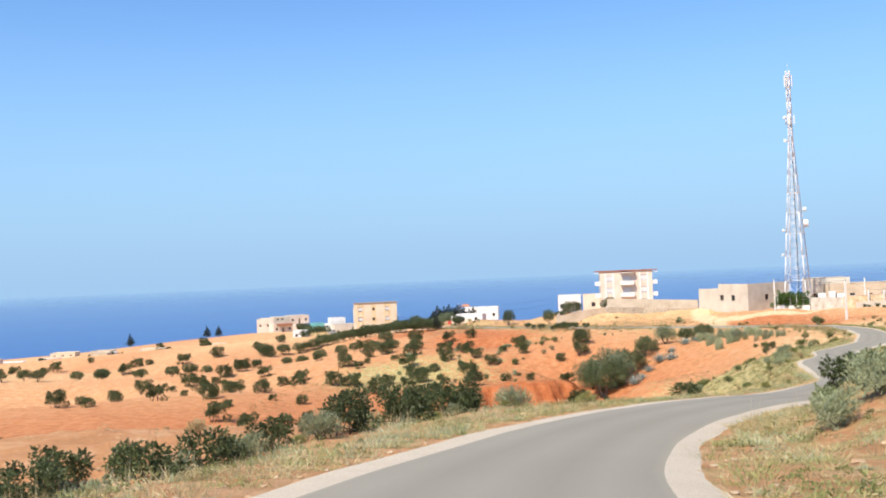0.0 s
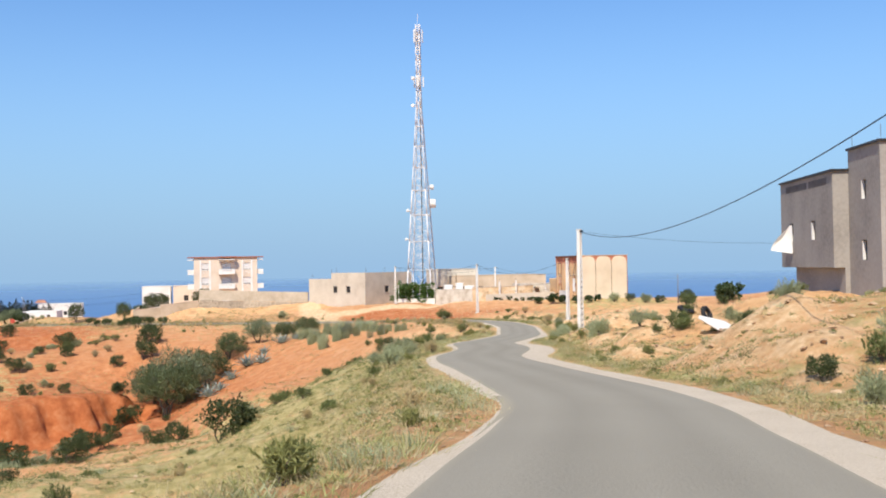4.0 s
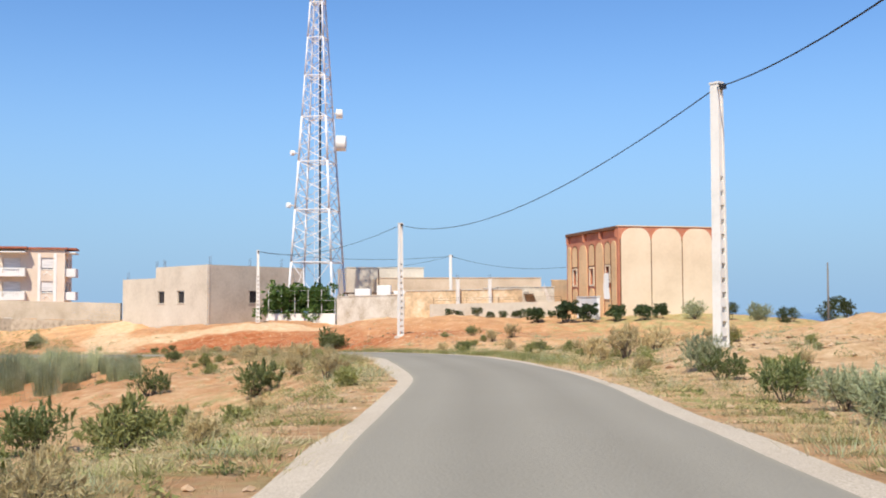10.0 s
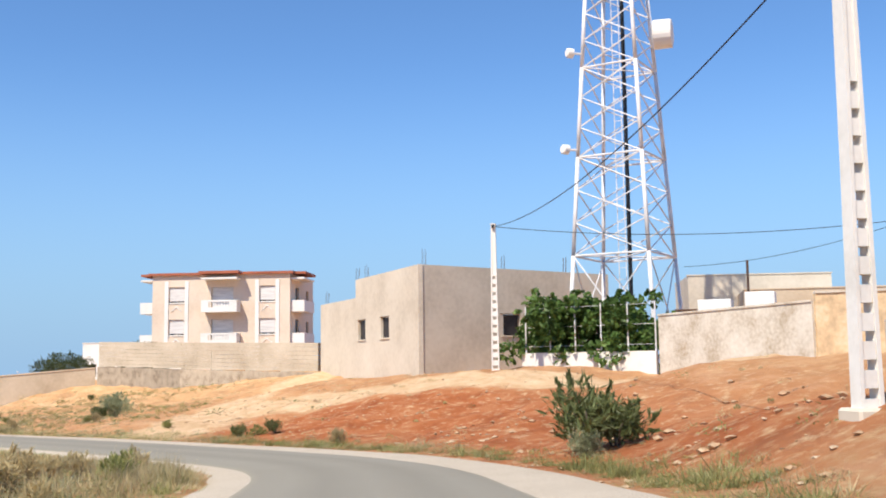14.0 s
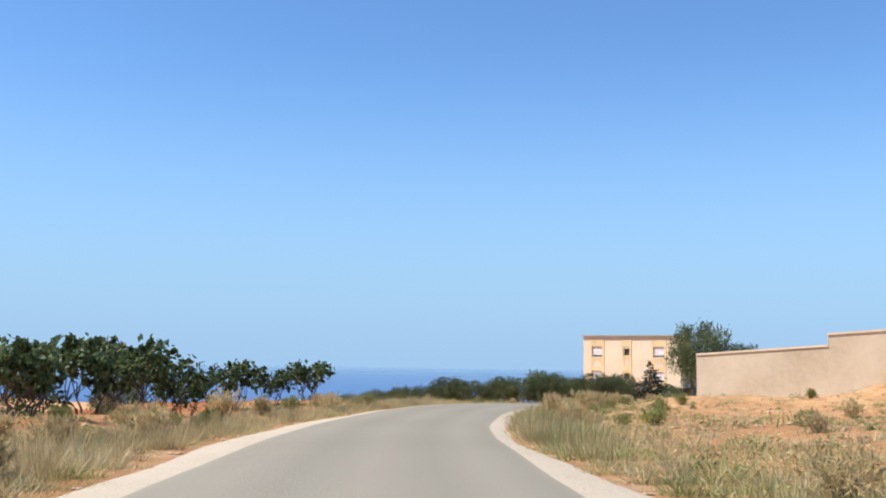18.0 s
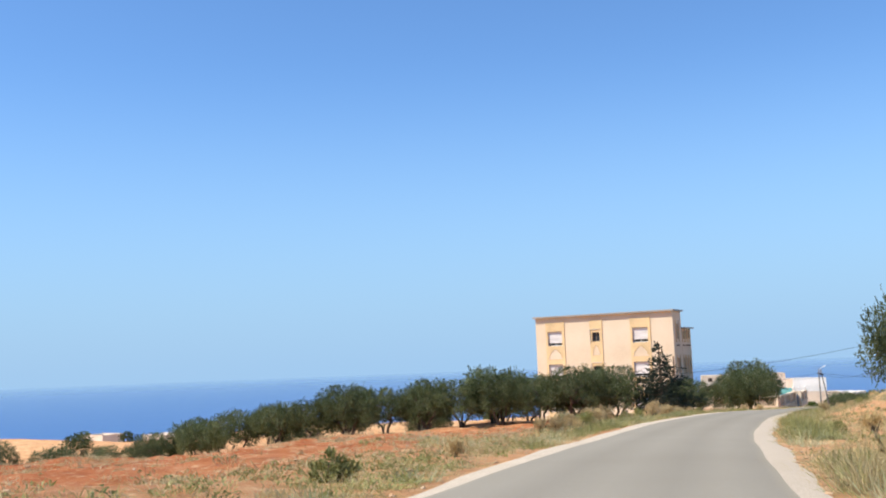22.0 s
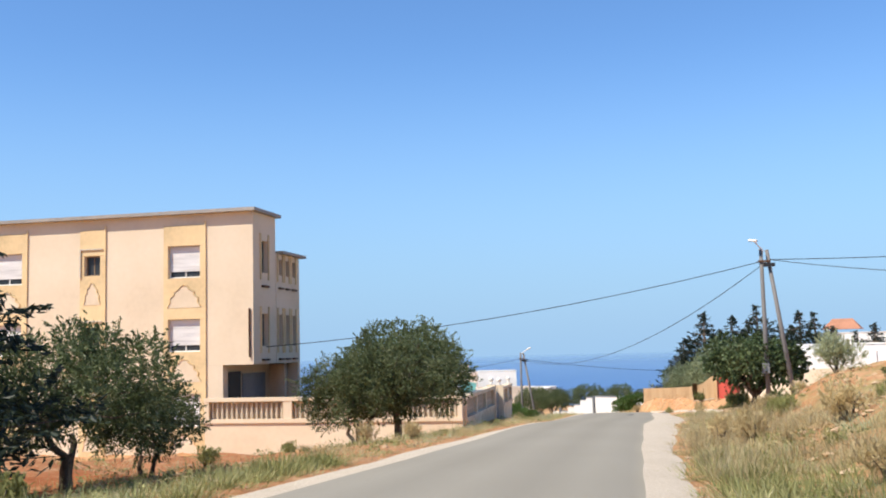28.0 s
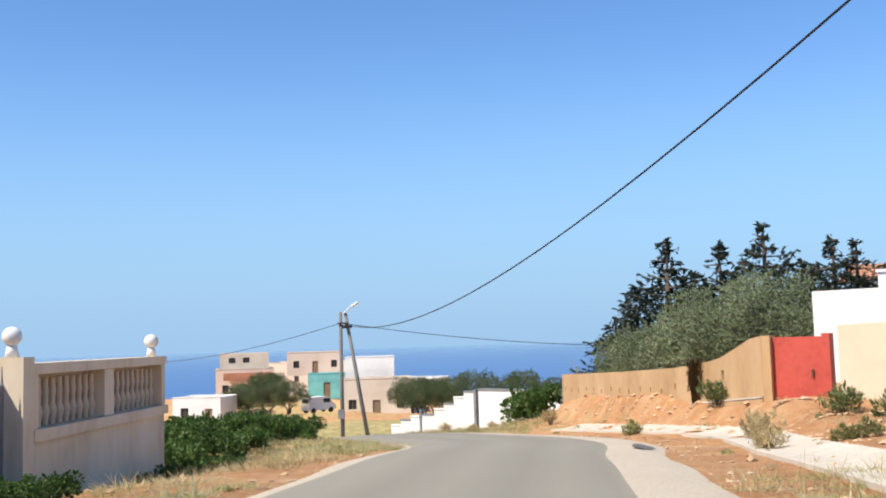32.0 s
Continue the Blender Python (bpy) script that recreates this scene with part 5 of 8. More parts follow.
def arcade_house():
    """The flat-topped apricot house with blind arches in cream on brick red."""
    t = thing("arcade_house", 92.6, 191.3, -9.9, -7, "flat-topped apricot house with tall blind arches on brick red", "house")
    W, D, H = 8.4, 11.0, 7.85
    mW = Matrix.Translation((0, D, 0)) @ pose(0, 0, 0, 0, 0, -90)

    def west(name, bm, mat, parent=t, label=""):
        bmesh.ops.transform(bm, matrix=mW, verts=bm.verts)
        return part(name, bm, mat, parent, label)
    part("south_wall", boxes((0, 0, 0, W, 0.3, H)), M_BRICKRED, t)
    part("side_wall", boxes((W - 0.3, 0.302, 0, W, D, H)), M_ORANGE, t)
    part("rear_wall", boxes((0.302, D - 0.3, 0, W - 0.302, D, H)), M_ORANGE, t)
    part("roof", boxes((0.302, 0.302, H - 0.5, W - 0.302, D - 0.302, H - 0.3)), M_POLE, t)
    part("coping", boxes((-0.06, -0.08, H + 0.003, W + 0.06, 0.34, H + 0.07)), M_PLASTER, t)
    edges = (0.16, 2.84, 5.58, 8.3)
    for a, b in zip(edges, edges[1:]):
        part("arch_panel", arch_panel(bmesh.new(), a + 0.045, 0.2, H - 0.12, b - a - 0.09, 0, 0.07, rx=0.95, rz=1.05), M_PLASTER, t)
    for a in edges:
        part("groove_strip", boxes((a - 0.04, -0.045, 0.2, a + 0.04, -0.002, H - 1.0)), M_GROOVE, t, "dark brown groove between the panels")
    # the short side: narrow window bays between wide arches, under a slotted band
    holes = [(1.6, 3.3, 0.75, 1.35), (5.32, 3.3, 0.75, 1.35), (8.6, 3.5, 0.75, 1.2)]
    west("west_wall", holed_wall(bmesh.new(), D - 0.31, H - 0.85, 0.3, holes), M_BRICKRED)
    west("slot_wall", boxes((0, 0.2, H - 0.848, D - 0.31, 0.3, H)), M_BRICKRED)
    west("roof_edge", boxes((-0.05, -0.1, H - 0.2, D - 0.31, 0.198, H + 0.05)), M_GROOVE, label="dark weathered roof edge")
    for x in (0.0, 3.7, 7.2, 10.4):
        west("lintel_block", boxes((x, -0.06, H - 0.846, x + 0.28, 0.197, H - 0.203)), M_BRICKRED)
    for x, w in ((0.36, 0.72), (2.96, 1.75), (6.62, 1.5), (9.74, 0.9)):
        west("arch_panel", arch_panel(bmesh.new(), x, 0.3, H - 1.1, w, 0, 0.06), M_ORANGE)
    for x, w, q in ((1.27, 1.4, holes[0]), (5.0, 1.4, holes[1]), (8.3, 1.32, holes[2])):
        for a in (x, x + w - 0.09):
            west("bay_strip", boxes((a, -0.04, 0.3, a + 0.09, -0.002, H - 1.75)), M_GROOVE)
        top = arch_panel(bmesh.new(), x + 0.15, H - 2.95, H - 1.2, w - 0.3, 0, 0.055)
        west("small_arch", top, M_ORANGE)
        west("arch_border", arch_panel(bmesh.new(), x + 0.04, H - 3.05, H - 1.08, w - 0.08, 0, 0.03), M_GROOVE)
        west("small_arch", arch_panel(bmesh.new(), x + 0.15, 0.3, 3.0, w - 0.3, 0, 0.055), M_ORANGE)
        win = west("window", boxes((q[0] + 0.03, 0.16, q[1] + 0.02, q[0] + q[2] - 0.03, 0.2, q[1] + q[3] - 0.02)), M_FRAME)
        g = 0.13
        west("surround", boxes((q[0] - g, -0.075, q[1] - g, q[0], -0.002, q[1] + q[3] + g), (q[0] + q[2], -0.075, q[1] - g, q[0] + q[2] + g, -0.002, q[1] + q[3] + g), (q[0], -0.075, q[1] + q[3], q[0] + q[2], -0.002, q[1] + q[3] + g), (q[0], -0.075, q[1] - g, q[0] + q[2], -0.002, q[1])), M_PLASTER, win)
    bm = bmesh.new()
    n = 8
    g = [[bm.verts.new((8.42 + 1.05 * j / n + 0.03 * math.sin(i), -0.14 - 0.04 * math.sin(1.7 * j + 0.4 * i), 4.15 - 2.1 * i / n)) for j in range(n + 1)] for i in range(n + 1)]
    for i in range(n):
        for j in range(n):
            bm.faces.new((g[i][j], g[i + 1][j], g[i + 1][j + 1], g[i][j + 1]))
    west("hanging_sheet", bm, M_WHITE, label="white sheet hanging from a window")
    return t


arcade_house()


M_DAMP = surface("damp_grey_render", (0.16, 0.145, 0.13), scale=0.9, fine=6.0, bump=0.1)


def grey_house():
    """The rough grey house with an overhanging upper floor and a taller stair block."""
    t = thing("grey_house", 53.5, 87.9, -6.2, math.degrees(math.atan2(-0.39, 0.92)), "unfinished grey rendered house with overhanging upper floor", "house")

    def walled(u0, v0, z0, u1, v1, z1, holes_w=(), holes_s=(), mat=M_GREYWALL, names=("west_wall", "south_wall")):
        mW = Matrix.Translation((u0, v1, z0)) @ pose(0, 0, 0, 0, 0, -90)
        bm = holed_wall(bmesh.new(), v1 - v0 - 0.255, z1 - z0, 0.25, list(holes_w))
        bmesh.ops.transform(bm, matrix=mW, verts=bm.verts)
        part(names[0], bm, mat, t)
        part(names[1], holed_wall(bmesh.new(), u1 - u0, z1 - z0, 0.25, list(holes_s), x0=u0, z0=z0, y0=v0), M_GREYWALL, t)
        part("side_wall", boxes((u1 - 0.25, v0 + 0.252, z0, u1, v1, z1)), mat, t)
        part("rear_wall", boxes((u0 + 0.252, v1 - 0.25, z0, u1 - 0.252, v1, z1)), mat, t)
        part("slab", boxes((u0 + 0.252, v0 + 0.252, z1 - 0.4, u1 - 0.252, v1 - 0.252, z1 - 0.2), (u0 + 0.252, v0 + 0.252, z0, u1 - 0.252, v1 - 0.252, z0 + 0.2)), mat, t)
        for q in holes_w:
            bm = boxes((q[0] + 0.02, 0.17, q[1], q[0] + q[2] - 0.02, 0.2, q[1] + q[3]))
            bmesh.ops.transform(bm, matrix=mW, verts=bm.verts)
            part("window", bm, M_DARK, t)
        part("roof_edge", boxes((u0 - 0.12, v0 - 0.12, z1 + 0.002, u1, v0 + 0.3, z1 + 0.12), (u0 - 0.12, v0 + 0.302, z1 + 0.002, u0 + 0.3, v1, z1 + 0.12)), M_DARK, t)
    walled(0, 0, 2.4, 9.0, 10.0, 7.65, [(1.8, 1.6, 0.8, 1.1), (6.1, 1.6, 0.8, 1.1)])
    walled(0.85, -4.6, 0.0, 9.0, -0.004, 8.72, [(1.9, 6.0, 0.7, 1.0), (1.9, 2.8, 0.7, 1.05)], [(3.0, 3.0, 1.0, 1.2), (3.0, 6.0, 1.0, 1.2)], names=("stair_west_wall", "stair_south_wall"))
    part("ground_floor", boxes((0.6, 0.0, 0, 9.0, 9.0, 2.398)), M_GREYWALL, t)
    for v, w in ((1.0, 3.2), (4.6, 4.2)):
        part("damp_patch", boxes((-0.008, v, 7.0, -0.002, v + w, 7.4)), M_DAMP, t, "dark damp patch below the roof")
    for u, v, z in ((0, 7.4, 4.0), (0, 3.1, 4.0), (0.85, -2.604, 6.0), (0.85, -2.604, 2.8)):
        part("reveal", boxes((u + 0.005, v + 0.62, z + 0.003, u + 0.16, v + 0.797, z + 1.0)), M_WHITE, t, "whitewashed window reveal")
    for v in (-4.4, -0.3):
        rod("starter_bar", (1.0, v, 8.8), (1.0, v, 9.6), 0.012, M_RUST, t, n=4)
    # a white sheet caught at the far window and blown out like a sail
    bm = bmesh.new()
    n = 10
    g = [[bm.verts.new((-0.04 - (0.25 + 1.0 * math.sin(1.45 * i / n)) * (j / n), 7.5 + 0.35 * math.sin(math.pi * j / n) * math.sin(math.pi * i / n) + 0.3 * j / n, 5.0 - 1.75 * i / n * (1 - 0.12 * j / n) - 0.25 * (j / n) ** 2 * (1 - i / n))) for j in range(n + 1)] for i in range(n + 1)]
    for i in range(n):
        for j in range(n):
            bm.faces.new((g[i][j], g[i + 1][j], g[i + 1][j + 1], g[i][j + 1]))
    part("white_sheet", bm, M_WHITE, t, "white sheet blowing from a window", smooth=True)
    return t


grey_house()


# ---- walls round the mast and the pale house ----
def block_wall(name, pts, height, thick, mat, label, courses=0, cap=None, base_mat=None, base_h=0.0):
    """A run of wall panels from point to point (x, y, top); each panel a part, with courses marked as real blocks edges."""
    t = thing(name, pts[0][0], pts[0][1], 0, 0, label, "wall")
    o = Vector((pts[0][0], pts[0][1], 0))
    for a, b in zip(pts, pts[1:]):
        d = Vector((b[0] - a[0], b[1] - a[1], 0))
        n = max(1, round(d.length / 3.2))
        s = Vector((-d.y, d.x, 0)).normalized() * thick
        for k in range(n):
            p, q = Vector((a[0], a[1], 0)) + d * (k / n) - o, Vector((a[0], a[1], 0)) + d * ((k + 1) / n) - o
            za, zb = a[2] + (b[2] - a[2]) * k / n, a[2] + (b[2] - a[2]) * (k + 1) / n
            low = min(ground(*(p + o)[:2]), ground(*(q + o)[:2])) - 0.4
            bm = bmesh.new()
            rows = max(1, courses)
            for r in range(rows):
                g = 0.012 if rows > 1 else 0
                out = 0.0 if rows == 1 else random.uniform(-0.015, 0.015)
                h0a, h1a = (za - height) + height * r / rows, (za - height) + height * (r + 1) / rows - g
                h0b, h1b = (zb - height) + height * r / rows, (zb - height) + height * (r + 1) / rows - g
                if r == 0:
                    h0a = h0b = low if not base_h else za - height
                sh = s.normalized() * out
                v = [bm.verts.new(w) for w in ((*(p + sh).xy, h0a), (*(q + sh).xy, h0b), (*(q + s + sh).xy, h0b), (*(p + s + sh).xy, h0a), (*(p + sh).xy, h1a), (*(q + sh).xy, h1b), (*(q + s + sh).xy, h1b), (*(p + s + sh).xy, h1a))]
                for f in ((0, 3, 2, 1), (4, 5, 6, 7), (0, 1, 5, 4), (1, 2, 6, 5), (2, 3, 7, 6), (3, 0, 4, 7)):
                    bm.faces.new([v[i] for i in f])
            part("wall_panel", bm, mat, t)
            if base_h:
                e = s.normalized() * 0.12
                bm = bmesh.new()
                v = [bm.verts.new(w) for w in ((*(p - e).xy, low), (*(q - e).xy, low), (*(q + s).xy, low), (*(p + s).xy, low), (*(p - e).xy, za - height), (*(q - e).xy, zb - height), (*(q + s).xy, zb - height), (*(p + s).xy, za - height))]
                for f in ((0, 3, 2, 1), (4, 5, 6, 7), (0, 1, 5, 4), (1, 2, 6, 5), (2, 3, 7, 6), (3, 0, 4, 7)):
                    bm.faces.new([v[i] for i in f])
                part("footing", bm, base_mat, t)
            if cap:
                c = s.normalized() * 0.05
                bm = bmesh.new()
                v = [bm.verts.new(w) for w in ((*(p - c).xy, za + 0.003), (*(q - c).xy, zb + 0.003), (*(q + s + c).xy, zb + 0.003), (*(p + s + c).xy, za + 0.003), (*(p - c).xy, za + 0.08), (*(q - c).xy, zb + 0.08), (*(q + s + c).xy, zb + 0.08), (*(p + s + c).xy, za + 0.08))]
                for f in ((0, 3, 2, 1), (4, 5, 6, 7), (0, 1, 5, 4), (1, 2, 6, 5), (2, 3, 7, 6), (3, 0, 4, 7)):
                    bm.faces.new([v[i] for i in f])
                part("coping", bm, cap, t)
    return t


M_DULLBLOCK = surface("dull_concrete_block", (0.5, 0.425, 0.325), dark=(0.38, 0.31, 0.225), light=(0.6, 0.52, 0.41), scale=0.6, fine=6.0, bump=0.15, grain=0.35)
M_PEEL = surface("peeling_ochre_wall", (0.72, 0.53, 0.32), dark=(0.42, 0.3, 0.19), light=(0.84, 0.74, 0.58), scale=1.1, fine=4.0, bump=0.25, grain=0.4)
block_wall("terrace_wall", [(39.6, 250.9, -7.3), (50, 243.2, -7.65), (58.3, 236.9, -7.9)], 2.0, 0.3, M_DULLBLOCK, "weathered concrete block terrace wall on a rubble footing", courses=7, base_mat=M_STONE, base_h=0.75)
block_wall("garden_wall", [(26.8, 247.6, -10.85), (32.0, 248.6, -10.45)], 1.5, 0.25, M_BLOCK, "sloping sand-coloured garden wall", cap=M_PLASTER)
block_wall("garden_wall", [(32.0, 248.6, -10.0), (39.4, 250.7, -9.4)], 1.6, 0.25, M_BLOCK, "sloping sand-coloured garden wall", cap=M_PLASTER)
block_wall("garden_wall", [(27.0, 247.8, -10.85), (29.5, 262, -10.4)], 1.5, 0.25, M_BLOCK, "sand-coloured garden wall running back from the road")
block_wall("compound_wall", [(75.3, 211.9, -7.5), (79.0, 204.0, -7.4)], 2.3, 0.22, M_LIME, "peeling white compound wall beside the mast", cap=M_LIME)
block_wall("compound_wall", [(79.1, 203.9, -7.1), (84.4, 203.4, -7.0), (90.0, 203.3, -6.9)], 2.4, 0.22, M_PEEL, "peeling ochre yard wall", cap=M_LIME)
for x_, y_, top_ in ((83.6, 202.95, -6.05), (86.65, 202.95, -6.0)):
    t_ = thing("concrete_pillar", x_, y_, -9.6, 0, "pale unfinished concrete pillar in the yard", "pillar", "yard pillars")
    part("shaft", boxes((-0.13, -0.13, 0, 0.13, 0.13, top_ + 9.6), bevel=0.015), M_POLE, t_)
    for a_ in (-0.07, 0.07):
        rod("starter_bar", (a_, 0, top_ + 9.58), (a_ * 1.4, 0.02, top_ + 10.0), 0.012, M_RUST, t_, n=4)
t_ = block_wall("yard_wall", [(80.2, 200.8, -8.2), (86.0, 199.9, -8.1), (92.0, 199.0, -8.0)], 1.6, 0.2, M_CONCRETE, "low rough concrete yard wall")
for k in range(5):
    rod("wire_post", (0.3 + 2.8 * k, 0.06 - 0.43 * k, -8.3), (0.3 + 2.8 * k, 0.06 - 0.43 * k, -7.65), 0.02, M_RUST, t_, n=5)
for z_ in (-7.9, -7.7):
    rod("wire", (0.3, 0.06, z_), (11.5, -1.66, z_ + 0.12), 0.012, M_RUST, t_, n=4)
block_wall("low_kerb_wall", [(69.8, 216.6, -9.0), (75.2, 212.1, -9.0)], 0.7, 0.2, M_POLE, "low concrete plinth under the mast fence")
plain_house("flat_house", 84.5, 228, -13, 18.5, 8, 4.3, M_BLOCK, 5, 1, "long low tan house with a flat roof", z=-9.6)
plain_house("flat_house", 82.5, 233, -8, 9, 7, 5.6, M_CONCRETE, 3, 1, "bare concrete flat-roofed house", z=-9.6)
plain_house("shed", 88.5, 205.2, -5, 5.5, 4, 2.6, M_LIME, 2, 1, "small limewashed shed with a flat roof", z=-9.3)
plain_house("side_house", 95.3, 203.2, -7, 4, 6, 3.75, M_ORANGE, 1, 1, "low cream annexe beside the arcade house", z=-9.7)


def fence_and_cabinets():
    t = thing("mast_fence", 71.0, 215.6, -9.7, 0, "thin steel fence posts round the mast plot", "fence")
    for k in range(6):
        x, y = -1.0 + 1.05 * k, 0.9 - 0.85 * k
        rod("post", (x, y, 0), (x, y, 2.9), 0.035, M_STEEL, t)
    for z in (1.0, 1.9, 2.8):
        rod("wire", (-1.0, 0.9, z), (4.25, -3.35, z), 0.01, M_STEEL, t, n=4)
    for i, (x, y, w, h) in enumerate(((77.6, 213.8, 1.5, 1.9), (79.6, 213.2, 1.3, 2.2), (81.2, 213.0, 1.6, 1.7))):
        c = thing("equipment_cabinet", x, y, -9.0, -25, "white equipment cabinet at the mast foot", "cabinet", "mast cabinets")
        part("body", boxes((0, 0, 0.4, w, 0.9, 0.4 + h), bevel=0.03), M_WHITE, c)
        part("door", boxes((0.08, -0.03, 0.5, w - 0.08, -0.002, 0.3 + h)), M_WHITE, c)
        part("plinth", boxes((0.05, 0.05, -1.2, w - 0.05, 0.85, 0.398)), M_POLE, c)
    g = thing("cable_gantry", 77.0, 215.6, -9.8, -20, "dark steel cable gantry with a tall post", "gantry")
    for x in (0.4, 2.4, 4.4):
        rod("post", (x, 0, -0.2), (x, 0, 2.7), 0.05, M_RUST, g)
    rod("beam", (0, 0, 2.7), (5.4, 0, 2.7), 0.07, M_RUST, g)
    rod("beam", (0, 0.5, 1.9), (5.4, 0.5, 1.9), 0.06, M_RUST, g)
    rod("tall_post", (3.4, 0.3, -0.2), (3.4, 0.3, 5.0), 0.06, M_RUST, g)


fence_and_cabinets()


def outside_stair():
    t = thing("outside_stair", 91.6, 200.6, -9.05, 80, "concrete outside stair with posts and a slanting wall", "stairs")
    for k in range(9):
        part("step", boxes((k * 0.28, 0, k * 0.2, k * 0.28 + 0.3, 1.0, k * 0.2 + 0.2)), M_CONCRETE, t)
    part("landing", boxes((2.55, -0.2, 1.75, 4.8, 1.4, 1.95)), M_CONCRETE, t)
    for x in (2.7, 3.8):
        part("post", boxes((x, -0.1, -0.3, x + 0.2, 0.1, 1.748)), M_PLASTER, t)
    for k in range(8):
        rod("rail_bar", (k * 0.33, 0.02, k * 0.235), (k * 0.33, 0.02, k * 0.235 + 1.0), 0.02, M_STEEL, t, n=4)


outside_stair()
t_ = thing("white_shed", 89.8, 189.5, ground(89.8, 189.5), 80, "low white plastered wall in front of the arcade house", "wall")
part("wall", boxes((0, 0, -0.3, 4.6, 0.25, 1.75), bevel=0.02), M_WHITE, t_)
part("coping", boxes((-0.04, -0.04, 1.755, 4.64, 0.29, 1.83)), M_POLE, t_)

# ---- the ochre and cream house with its yard ----
def cream_house():
    t = thing("cream_house", -28.1, 319.9, -18.6, math.degrees(math.atan2(2.0, 13.5)), "cream three-storey house with ochre window bands", "house")
    W, H, D, G = 13.35, 10.72, 2.2, 4.4
    cols = ((1.2, 1.45, 0), (5.65, 0.75, 1), (9.55, 1.45, 0))
    holes = []
    for x, w, small in cols:
        for f in range(3):
            z = 1.9 + 3.08 * f
            holes.append((x, z + 0.25, w, 0.85) if small else (x, z, w, 1.35))
    upper = [(q[0], q[1] - G, q[2], q[3]) for q in holes if q[1] > G]
    lower = [q for q in holes if q[1] < G]
    part("front_wall", holed_wall(bmesh.new(), W, H - G, 0.28, upper, z0=G), M_PLASTER, t)
    part("ground_floor_wall", holed_wall(bmesh.new(), 12.0, G - 0.002, 0.28, lower), M_PLASTER, t)
    part("ground_floor_side", boxes((11.72, 0.282, 0, 12.0, 5.0, G - 0.002)), M_PLASTER, t)
    part("floor_slab", boxes((0.3, 0.282, G, W - 0.282, 5.0, G + 0.2)), M_CONCRETE, t)
    part("porch_post", boxes((12.6, 4.6, -0.3, 12.9, 4.9, G - 0.004)), M_PLASTER, t)
    # the doorway's near-black colour also stands in for shade under the overhang
    part("porch_door", boxes((12.004, 0.5, 0.2, 12.05, 1.7, G - 0.3)), M_DARK, t, "porch doorway, blackened to stand in for the porch's shade")
    part("porch_shutter", boxes((12.004, 1.9, 0.2, 12.05, 4.4, G - 0.4)), M_GREYDOOR, t, "grey porch shutter")
    mE = Matrix.Translation((W, 0.285, G)) @ pose(0, 0, 0, 0, 0, 90)
    side = [(0.55, 0.75 + 3.08 * f, 0.75, 1.35) for f in range(2)]
    bm = holed_wall(bmesh.new(), D, H - G, 0.28, side)
    bmesh.ops.transform(bm, matrix=mE, verts=bm.verts)
    part("east_wall", bm, M_PLASTER, t)
    mE2 = Matrix.Translation((W + 0.02, 0.285 + D + 0.002, G)) @ pose(0, 0, 0, 0, 0, 90)
    side2 = [(0.2 + 0.82 * k, 0.75 + 3.08 * f, 0.5, 1.35 if f == 0 else 0.7) for k in range(3) for f in range(2)]
    bm = holed_wall(bmesh.new(), 2.6, H - G - 1.55, 0.28, side2)
    bmesh.ops.transform(bm, matrix=mE2, verts=bm.verts)
    part("wing_wall", bm, M_PLASTER, t)
    for m, hs in ((mE, side), (mE2, side2)):
        for q in hs:
            bm = boxes((q[0] + 0.02, 0.18, q[1], q[0] + q[2] - 0.02, 0.22, q[1] + q[3]))
            bmesh.ops.transform(bm, matrix=m, verts=bm.verts)
            part("side_window", bm, M_GLASS, t)
            bm = boxes((q[0] - 0.12, -0.05, q[1] - 0.3, q[0], -0.002, q[1] + q[3] + 0.3), (q[0] + q[2], -0.05, q[1] - 0.3, q[0] + q[2] + 0.12, -0.002, q[1] + q[3] + 0.3))
            bmesh.ops.transform(bm, matrix=m, verts=bm.verts)
            part("window_strip", bm, M_YELLOW, t)
            bm = boxes((q[0] + 0.05, -0.12, q[1] - 0.62, q[0] + q[2] - 0.05, -0.002, q[1] - 0.54))
            bmesh.ops.transform(bm, matrix=m, verts=bm.verts)
            part("side_sill", bm, M_RUST, t)
    part("side_wall", boxes((0, 0.282, 0, 0.28, 5.4, H - 1.6), (0, 0.284, H - 1.598, 0.28, 2.5, H)), M_PLASTER, t)
    part("rear_wall", boxes((0.282, 5.1, 0, W, 5.4, H - 1.6)), M_PLASTER, t)
    part("attic_wall", boxes((0.282, 2.2, H - 1.6, W - 0.29, 2.48, H)), M_PLASTER, t)
    part("roof", boxes((0.282, 0.282, H - 0.5, W - 0.282, 2.198, H - 0.35)), M_POLE, t)
    part("wing_roof", boxes((0.282, 2.5, H - 2.0, W - 0.27, 5.098, H - 1.8)), M_POLE, t)
    part("eave", boxes((-0.2, -0.3, H + 0.002, W + 0.2, 2.7, H + 0.14)), M_GREYWALL, t, "grey overhanging roof slab")
    part("wing_eave", boxes((W - 0.5, 2.8, H - 1.545, W + 0.25, 5.7, H - 1.42)), M_GREYWALL, t, "grey overhanging roof slab")
